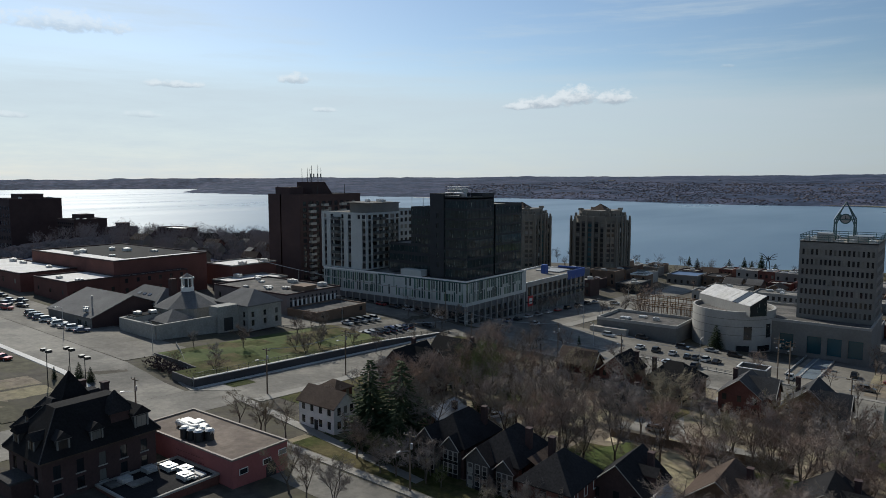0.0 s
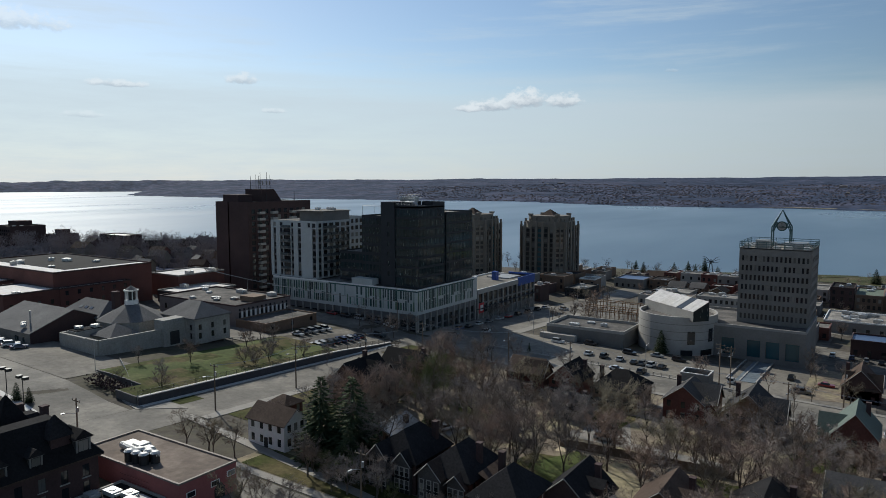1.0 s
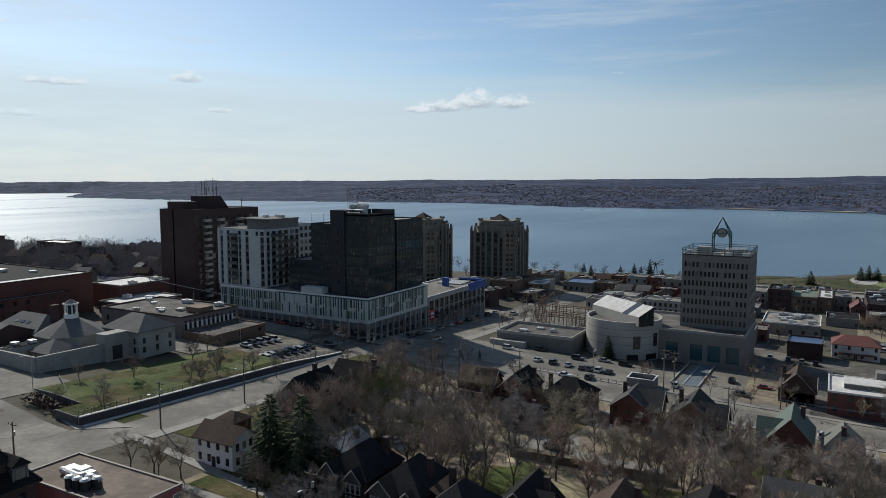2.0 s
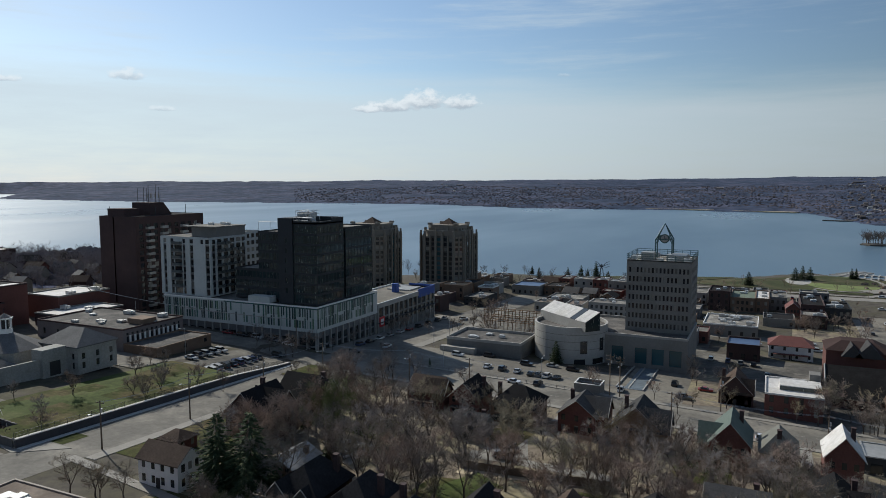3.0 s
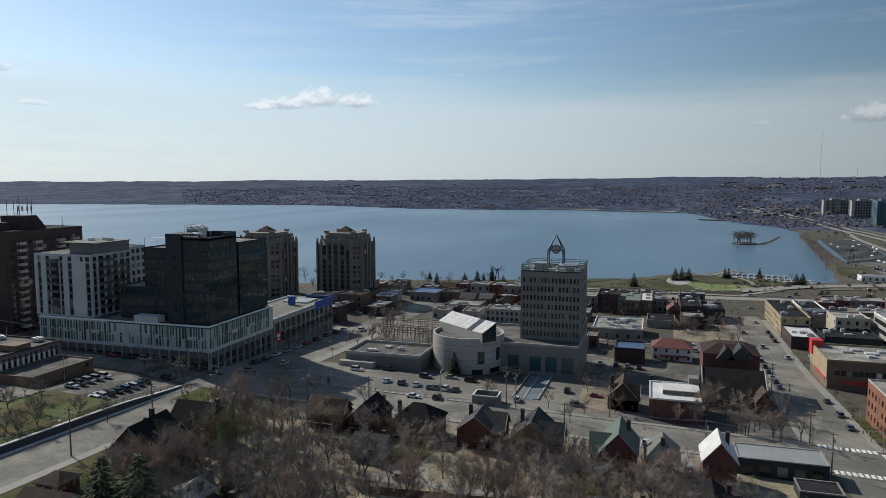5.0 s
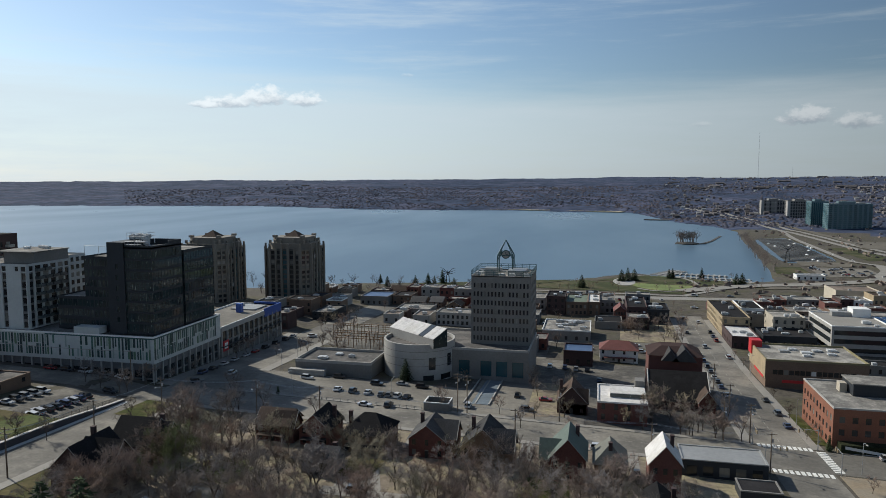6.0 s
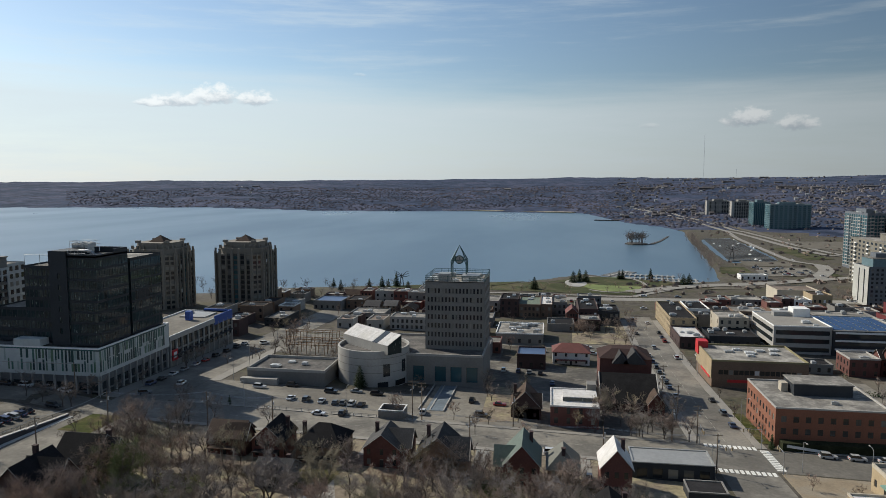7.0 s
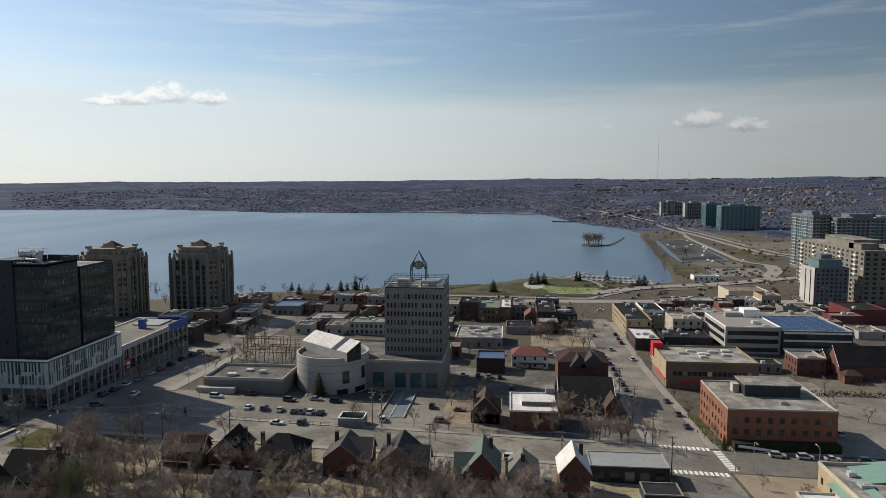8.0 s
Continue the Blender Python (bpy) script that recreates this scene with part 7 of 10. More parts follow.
def white_roof_brick():
    r = block("brick_hall", "red brick hall with a bright white flat roof", "building", 2, 16.8, 214, 233, 13.9, RED_BRICK, ROOF_WHITE,
              front=(4, 1.1, 1.2, [(1.2, 3.0), (4.3, 6.2)]), parapet=0.35, cope=ROOF_WHITE, units=0)
    z = r.matrix_basis.translation.z
    Shape().box(-3.6, 7.2, -3.5, 4.5, 13.5 - z, 15.0 - z).make("clerestory", ROOF_WHITE, r)
    Shape().box(-3.5, 7.1, -3.56, -3.5, 13.7 - z, 14.8 - z).make("clerestory_glass", BLACK_PANE, r)
    Shape().box(4.4, 7.3, 5, 9.4, 13.5 - z, 16.8 - z).make("stair_head", CONCRETE, r)


def brown_church():
    """A nave with a broad dark roof down to low eaves; behind it a taller brick hall with a hipped roof and grey gables."""
    u, v = 28.6, 252
    zb = low(18, 39, 236, 272)
    r = thing("brown_church", "dark brick church with a broad dark roof and grey gables", "church", (u, v, zb))
    # nave brick is darker than the hall's
    nave_brick = material("sooty_brick", (0.062, 0.034, 0.030), 0.9, vary=0.05, spec=0.2)
    dark = material("dark_church_shingles", (0.020, 0.019, 0.019), 0.95, big=(0.3, 0.3), small=(3, 0.3), spec=0.1)
    x0, x1, y0, ym, y1 = -9.8, 9.8, -15.6, -4.6, 6.0
    e0, rz = 8.6 - zb, 15.9 - zb
    s = Shape()
    cols = [(round(x, 3), round(y, 3)) for x, y in spread(x0, x1, 5, 1.1, 1.6)]
    glaze(r, "front", y0, facade(s, "front", y0, x0, x1, 0, e0, cols, [(round(e0 - 2.4, 3), round(e0 - 0.6, 3))], 0.2), PANE, 0.2)
    facade(s, "left", x0, y0, y1, 0, e0), facade(s, "right", x1, y0, y1, 0, e0)
    s.face((x0, y1, e0), (x0, y0, e0), (x0, ym, rz)), s.face((x1, y0, e0), (x1, y1, e0), (x1, ym, rz))
    s.make("nave_wall", nave_brick, r)
    R = Shape()
    R.prism([(x0 + 0.2, y0 - 0.5), (x1 - 0.2, y0 - 0.5), (x1 - 0.2, y1), (x0 + 0.2, y1)], e0 - 0.1, rz + 0.15, [(x0 + 0.2, ym - 0.05), (x1 - 0.2, ym - 0.05), (x1 - 0.2, ym + 0.05), (x0 + 0.2, ym + 0.05)])
    R.make("nave_roof", dark, r)
    g = Shape()
    for x in (x0, x1):                                 # stone copings on the end gables
        g.tube((x, y0 - 0.5, e0 + 0.1), (x, ym, rz + 0.35), 0.22, 0.22, 4).tube((x, ym, rz + 0.35), (x, y1, e0 + 0.1), 0.22, 0.22, 4)
    g.make("gable_coping", PALE_CONCRETE, r)
    a, b, c, d, h = -8.8, 9.6, 5.2, 20.0, 18.6 - zb
    s = Shape()
    for side, at, p, q in (("front", c, a, b), ("right", b, c, d), ("left", a, c, d), ("back", d, a, b)):
        n = [(round(x, 3), round(y, 3)) for x, y in spread(p, q, 4, 1.0, 1.6)] if side in ("left", "right") else []
        glaze(r, side, at, facade(s, side, at, p, q, 0, h, n, [(4.0, 7.5)], 0.2), PANE, 0.2)
    s.make("hall_wall", RED_BRICK, r)
    R = Shape()
    R.prism([(a - 0.4, c - 0.4), (b + 0.4, c - 0.4), (b + 0.4, d + 0.4), (a - 0.4, d + 0.4)], h, h + 2.7, [(a + 4.5, c + 4.5), (b - 4.5, c + 4.5), (b - 4.5, d - 4.5), (a + 4.5, d - 4.5)])
    R.make("hall_roof", material("dark_red_shingles", (0.060, 0.040, 0.037), 0.95, vary=0.1, spec=0.1), r)
    for x, w, k in ((-1.6, 3.0, 3.2), (3.2, 4.2, 4.0)):
        g = Shape()
        g.prism([(x - w, c - 3.2), (x + w, c - 3.2), (x + w, c + 5.0), (x - w, c + 5.0)], h - 1.2, h + k - 0.6, [(x - 0.1, c - 3.2), (x + 0.1, c - 3.2), (x + 0.1, c + 5.0), (x - 0.1, c + 5.0)])
        g.make("gable", ROOF_SLATE, r, "grey shingled gable")
    gable_house("small brick gabled church porch with white trim", 36.8, 236.5, 5.2, 6, 4.6, 8.0, RED_BRICK, ROOF_BRN, along="y", floors=1, cols=2, name="church_porch")


def side_church():
    gable_house("red brick church nave with a long dark roof", 160, 311, 38, 13, 6.6, 13.6, RED_BRICK, ROOF_DARK, along="x", floors=1, cols=9, name="church", trim=WHITE)
    gable_house("brick church aisle with a white-edged gable", 145, 317, 11, 9, 7.4, 10.6, RED_BRICK, ROOF_DARK, along="x", floors=2, cols=3, name="church_aisle", trim=WHITE)
    gable_house("low brick church porch with a hipped roof", 144.2, 301.4, 7.0, 5.4, 3.8, 5.6, RED_BRICK, ROOF_BRN, along="x", floors=1, cols=2, name="church_porch", hip=2.4, trim=WHITE)
    shop("low red brick church hall with a flat roof", 126, 138, 310, 324, 9.0, RED_BRICK, ROOF_GREY, 2, 3, units=1, cope=PALE_CONCRETE, left=4)
    drape("lawn", FIELD, ((128, 284), (196, 284), (196, 299), (128, 305)), 8, 4, 0.12, "dry brown lawn beside a brick church", "lawn")
    s = Shape()
    hr = random.Random(15)
    for i in range(700):
        u, v = 104 + 92 * hr.random(), 281.5 + hr.uniform(-1.3, 1.3)
        z = ground(u, v) + hr.uniform(0.1, 1.7)
        d = Vector((hr.uniform(-1, 1), hr.uniform(-1, 1), hr.uniform(0, 1))).normalized() * hr.uniform(0.5, 1.0)
        s.cone((u, v, z), (u + d.x, v + d.y, z + d.z), 0.25, 4)
    tagged(s.make("hedge", NEEDLES), "dark hedge between a church lawn and a lot", "hedge", kind="stuff")


def long_sheds():
    r = block("workshop", "long low workshop with a pale metal roof", "workshop", 22.5, 42.5, 176, 186, 12.7, CHARCOAL, ROOF_TIN, front=(5, 2.4, 1.2, [(0.6, 3.0)]), parapet=0.12, cope=ROOF_TIN)
    block("workshop", "small dark workshop with a flat roof", "workshop", 34, 43, 164, 171, 11.0, CHARCOAL, ROOF_DARK, front=(3, 1.6, 1.0, [(0.8, 2.4)]), parapet=0.15, cope=CONCRETE)


def green_roofs():
    r = block("corner_shops", "buff brick corner building with green metal roofs", "building", 81, 112, 152, 182, 13.5, YELLOW_BRICK, ROOF_GREY, left=(6, 1.4, 1.6, [(1.0, 2.8)]), front=(8, 1.4, 1.6, [(1.0, 2.8)]), parapet=0.8, cope=BEIGE, units=3)
    z = r.matrix_basis.translation.z
    for x0, x1, y0, y1, k in ((-17.5, -9, -14, 6, 11.5), (-9, 4, 4, 16, 12.6)):
        s = Shape()
        s.face((x0, y0, k - z + 0.2), (x1, y0, k - z + 1.6), (x1, y1, k - z + 1.6), (x0, y1, k - z + 0.2))
        s.face((x0, y1, k - z), (x1, y1, k - z + 1.4), (x1, y0, k - z + 1.4), (x0, y0, k - z))
        for p, q in (((x0, y0), (x1, y0)), ((x0, y1), (x1, y1))):
            s.face((*p, k - z), (*q, k - z + 1.4), (*q, k - z + 1.6), (*p, k - z + 0.2))
        s.face((x0, y0, k - z), (x0, y0, k - z + 0.2), (x0, y1, k - z + 0.2), (x0, y1, k - z))
        s.make("canopy_roof", ROOF_GREEN, r, "pale green metal roof")
    for x in (-16.8, -13, -10):
        Shape().tube((x, -13, 0), (x, -13, 12 - z), 0.15, 0.15, 6).make("column", BEIGE, r)
    block("corner_annex", "small buff brick annex with a white flat roof", "building", 70, 79, 156, 168, 11.4, YELLOW_BRICK, ROOF_WHITE, front=(3, 1.2, 1.0, [(0.8, 2.4)]), parapet=0.4, cope=BEIGE)


white_roof_brick()
brown_church()
side_church()
long_sheds()
green_roofs()

# ---- small downtown buildings that fill the blocks ----
def fill_blocks():
    r = random.Random(41)
    looks = (("low brick shop with a dark felt roof", BROWN_BRICK, ROOF_DARK), ("small red brick shop with a gravel roof", RED_BRICK, ROOF_GREY), ("grey rendered shop with a dark roof", CONCRETE, ROOF_DARK), ("dark brick shop with a grey roof", DARK_BRICK, ROOF_GREY),
             ("pale shop with a brown felt roof", PALE_CONCRETE, ROOF_BROWN), ("dark clad shop with a gravel roof", DARK_RENDER, ROOF_GREY), ("white-edged shop with a grey roof", BROWN_BRICK, ROOF_GREY))
    zones = ((-116, -30, 354, 382, 5), (-70, -30, 384, 430, 6), (-118, -60, 402, 470, 6), (-30, 42, 440, 468, 6), (80, 184, 384, 462, 14), (66, 104, 432, 468, 4), (-178, -142, 340, 400, 5), (-60, -4, 300, 336, 3), (104, 200, 310, 340, 4), (172, 236, 380, 470, 6), (-176, -144, 306, 336, 3), (-205, -150, 418, 470, 5), (-148, -62, 440, 472, 5), (-112, -62, 488, 506, 2), (-4, 42, 376, 402, 2))
    for u0, u1, v0, v1, n in zones:
        made = tries = 0
        while made < n and tries < 300:
            tries += 1
            w, d, h = r.uniform(8, 16), r.uniform(9, 18), r.choice((4.2, 5.0, 6.4, 7.6))
            u, v = r.uniform(u0, max(u0 + 0.1, u1 - w)), r.uniform(v0, max(v0 + 0.1, v1 - d))
            if any(u < b + 0.6 and u + w > a - 0.6 and v < e + 0.6 and v + d > c - 0.6 for a, b, c, e in BLOCKS):
                continue
            if any(abs(u + w / 2 - a) < w / 2 + p and abs(v + d / 2 - b) < d / 2 + q for a, b, p, q in FOOT):
                continue
            label, wall, roof = r.choice(looks)
            shop(label, u, u + w, v, v + d, ground(u + w / 2, v) + h, wall, roof, 1 if h < 5.5 else 2, r.choice((2, 2, 3)), cope=WHITE if "white" in label else None, units=r.randint(1, 2))
            made += 1


fill_blocks()

# ---- west: old jail, garage, brick complex, courthouse, mansard house ----
def jail():
    u, v = -196, 126
    zb = ground(u, v)
    r = thing("old_jail", "old pale limestone jail with grey roofs and a white cupola", "jail", (u, v, zb - 0.8))

    def ring(cx, cy, k, n=8, a0=math.pi / 8):
        return [(cx + k * math.cos(a0 + 2 * math.pi * i / n), cy + k * math.sin(a0 + 2 * math.pi * i / n)) for i in range(n)]
    Shape().prism(ring(0, 0, 9.5), 0, 7.2).make("octagon_wall", STONE, r)
    Shape().prism(ring(0, 0, 10.3), 7.2, 11.4, ring(0, 0, 1.9)).make("octagon_roof", ROOF_GREY_SHINGLE, r)
    Shape().prism(ring(0, 0, 2.0), 11.2, 12.6).make("cupola_base", WHITE, r)
    for x, y in ring(0, 0, 1.7):
        Shape().tube((x, y, 12.6), (x, y, 15.4), 0.18, 0.18, 6).make("cupola_column", WHITE, r)
    Shape().prism(ring(0, 0, 1.1), 12.6, 15.4).make("cupola_core", DARK_METAL, r)
    Shape().prism(ring(0, 0, 2.2), 15.4, 15.8).make("cupola_cornice", WHITE, r)
    Shape().prism(ring(0, 0, 2.0), 15.8, 17.0, ring(0, 0, 0.15)).make("cupola_roof", ROOF_GREY_SHINGLE, r)
    Shape().tube((0, 0, 17.0), (0, 0, 18.6), 0.06, 0.04, 5).make("finial", DARK_METAL, r)

    def hipped(name, x0, x1, y0, y1, e, top, hip):
        s = Shape()
        rows = [(1.6, 3.4), (4.3, 6.0)] if e > 6.2 else [(1.6, 3.4)]
        for side, at, a, b in (("front", y0, x0, x1), ("right", x1, y0, y1), ("left", x0, y0, y1), ("back", y1, x0, x1)):
            n = max(2, int((b - a) / 4))
            glaze(r, side, at, facade(s, side, at, a, b, 0, e, [(round(p, 3), round(q, 3)) for p, q in spread(a, b, n, 1.1, 1.4)], rows, 0.3), PANE, 0.3)
        s.make(name + "_wall", STONE, r)
        R, o = Shape(), 0.5
        c = [(x0 - o, y0 - o, e), (x1 + o, y0 - o, e), (x1 + o, y1 + o, e), (x0 - o, y1 + o, e)]
        my, mx = (y0 + y1) / 2, (x0 + x1) / 2
        A, B = ((x0 + hip, my, top), (x1 - hip, my, top)) if x1 - x0 >= y1 - y0 else ((mx, y0 + hip, top), (mx, y1 - hip, top))
        if x1 - x0 >= y1 - y0:
            for f in ((c[0], c[1], B, A), (c[1], c[2], B), (c[2], c[3], A, B), (c[3], c[0], A)):
                R.face(*f)
        else:
            for f in ((c[0], c[1], A), (c[1], c[2], B, A), (c[2], c[3], B), (c[3], c[0], A, B)):
                R.face(*f)
        for p, q in zip(c, c[1:] + c[:1]):
            R.face((p[0], p[1], e - 0.3), (q[0], q[1], e - 0.3), q, p)
        R.make(name + "_roof", ROOF_GREY_SHINGLE, r)
    hipped("west_wing", -29, -8, -6, 6, 7.0, 11.2, 4)
    hipped("east_wing", 6, 22, 6, 19, 8.0, 12.0, 5)
    hipped("lodge", 2, 11, -14, -5, 4.6, 7.6, 4.2)
    w = Shape()
    for a, b in (((-4, -20), (15, -20)), ((15, -20), (16.5, 6)), ((-4, -20), (-6, -8))):
        A, B = Vector((*a, 0)), Vector((*b, 0))
        d = (B - A).normalized()
        n = Vector((-d.y, d.x, 0)) * 0.4
        w.prism([(A - n).to_2d()[:], (B - n).to_2d()[:], (B + n).to_2d()[:], (A + n).to_2d()[:]], 0, 5.6)
    w.make("yard_wall", STONE, r)
    Shape().box(13.2, 17.6, -1.5, 6, 0, 8.2).make("gate_tower", STONE, r)
    Shape().box(17.6, 17.68, 0.6, 3.8, 0.6, 4.6).make("gate_arch", DARK_METAL, r, "dark arched gate")
    Shape().box(-3, 1.5, -18.5, -10, 0, 6.0).make("flat_block", STONE, r)
    Shape().box(-2.8, 1.3, -18.3, -10.2, 6.0, 6.2).make("flat_roof", ROOF_DARK, r)
    for x, y in ((-1.5, -16), (0, -12)):
        roof_unit(r, x, y, 6.2, 1.0, 0.9, 0.9)
    Shape().box(-9, -7.4, -1, 1, 9, 14.5).make("chimney", DARK_BRICK, r)
    for x in (-22, -19, -16):
        s = Shape().box(-0.8, 0.8, -0.5, 0.5, 0, 0.12)
        s.make("roof_light", PANE, r).matrix_basis = pose(x, -3.4, 9.0, 33, 0, 0)


def jail_garage():
    u0, u1, v0, v1 = -234, -206, 100.5, 126
    zb, e, top = low(u0, u1, v0, v1), 24.4, 29.4
    r = thing("garage_hall", "brick garage hall with a wide low grey gable roof", "garage", ((u0 + u1) / 2, (v0 + v1) / 2, zb))
    w, d, h, t = (u1 - u0) / 2, (v1 - v0) / 2, e - zb, top - zb
    s = Shape()
    glaze(r, "front", -d, facade(s, "front", -d, -w, w, 0, h, [(5.0, 7.4), (9.4, 10.8)], [(0.5, 3.4)], 0.25), BLACK_PANE, 0.25)
    facade(s, "left", -w, -d, d, 0, h), facade(s, "back", d, -w, w, 0, h)
    s.make("wall", CONCRETE, r)
    s = Shape()
    facade(s, "right", w, -d, d, 0, h)
    s.face((w, -d, h), (w, d, h), (w, 0, t - 0.05))
    s.make("end_wall", DARK_BRICK, r, "dark red brick end wall")
    s = Shape()
    s.face((-w, d, h), (-w, -d, h), (-w, 0, t - 0.05))
    s.make("end_wall", DARK_BRICK, r)
    R = Shape()
    for sg in (-1, 1):
        a = [(-w - 0.4, sg * (d + 0.5), h - 0.2), (w + 0.4, sg * (d + 0.5), h - 0.2), (w + 0.4, 0, t), (-w - 0.4, 0, t)]
        R.face(*[(p[0], p[1], p[2] + 0.2) for p in a])
        R.face(*reversed(a))
        R.face(a[0], a[1], (a[1][0], a[1][1], a[1][2] + 0.2), (a[0][0], a[0][1], a[0][2] + 0.2))
        for i, j in ((1, 2), (3, 0)):
            R.face(a[i], a[j], (a[j][0], a[j][1], a[j][2] + 0.2), (a[i][0], a[i][1], a[i][2] + 0.2))
    R.make("roof", ROOF_GREY_SHINGLE, r)
    Shape().tube((7, -9, h), (7, -9, h + 5.5), 0.25, 0.25, 6).make("flue", STEEL, r)
    for x, y in ((5, -10), (8, -11.5)):
        roof_unit(r, x, y, h + 1.0, 0.6, 0.6, 1.0)


def courthouse():
    r = block("courthouse", "low flat-roofed courthouse with tall window bays", "courthouse", -231, -189, 160, 186, 25.2, material("mauve_brick", (0.185, 0.155, 0.15), 0.9, big=(0.15, 0.15), small=(2.5, 0.15)), FELT,
              right=(12, 0.9, 1.5, [(0.8, 4.0), (4.4, 5.2)]), front=(6, 1.2, 3, [(2.0, 4.0)]), parapet=0.4, cope=DARK_BRICK, units=9)
    z = r.matrix_basis.translation.z
    Shape().box(13, 20, -4, 2, 25 - z, 26.8 - z).make("roof_house", BROWN_BRICK, r)
    Shape().tube((8, 4, 25 - z), (8, 4, 31 - z), 0.07, 0.05, 4).make("aerial", STEEL, r)
    pil = Shape().box(0.0, 0.14, -0.35, 0.35, 1.2, 6.2).mesh("pilaster", WHITE)
    for i in range(11):
        place(pil, "pilaster", r, pose(21.0, -13 + 1.5 + 0.45 + (i + 0.5) * (26 - 3.0 - 0.9) / 11, 0.4))
    block("courthouse_annex", "low brown annex with a pale roof edge", "annex", -188.8, -174, 160, 184, 20.5, BROWN_BRICK, FELT, right=(3, 1.4, 2, [(0.6, 2.0)]), parapet=0.3, cope=BROWN_BRICK)


def brick_complex():
    win = (8, 1.2, 2.5, [(2.0, 3.6), (5.6, 7.2)])
    r = block("brick_complex", "large dark red brick complex with white flat roofs", "complex", -322, -254, 133, 172.7, 34.9, RED_BRICK, ROOF_WHITE, right=None, front=None, parapet=0.4, cope=DARK_BRICK, units=6)
    z = r.matrix_basis.translation.z
    Shape().box(-33.4, 26.5, -11.5, 19.4, 34.4 - z, 34.56 - z).make("roof_patch", material("black_membrane", (0.014, 0.014, 0.015), 0.9, spec=0.1), r, "dark roofing membrane")
    block("brick_complex", "long dark red brick wing with a white roof", "complex", -276, -250, 114, 132.9, 29.6, RED_BRICK, ROOF_WHITE, right=(4, 1.2, 2.0, win[3]), front=(3, 1.2, 3, [(2.5, 4.0)]), parapet=0.4, cope=DARK_BRICK, units=2)
    block("brick_complex", "narrow brick aisle along a tall brick block", "complex", -253.9, -250, 133, 161, 29.4, RED_BRICK, ROOF_WHITE, right=(6, 1.2, 2.0, win[3]), parapet=0.3, cope=DARK_BRICK, units=0)
    block("brick_complex", "broad brick wing with a white membrane roof", "complex", -345, -282.5, 112, 132.8, 30.2, RED_BRICK, ROOF_WHITE, front=(6, 1.4, 4, [(2.0, 3.8)]), parapet=0.4, cope=DARK_BRICK, units=4)
    block("brick_complex", "low brick wing with a grey roof", "complex", -269.5, -250, 182.2, 206, 28.5, RED_BRICK, ROOF_WHITE, right=(5, 1.4, 2, [(2, 4)]), parapet=0.4, cope=CONCRETE, units=2)
    block("brick_annex", "low brick annex with a pale roof", "annex", -249.5, -233, 172, 198, 24.0, DARK_BRICK, ROOF_WHITE, right=(4, 1.6, 2, [(1.2, 3)]), parapet=0.4, cope=CONCRETE, units=2)


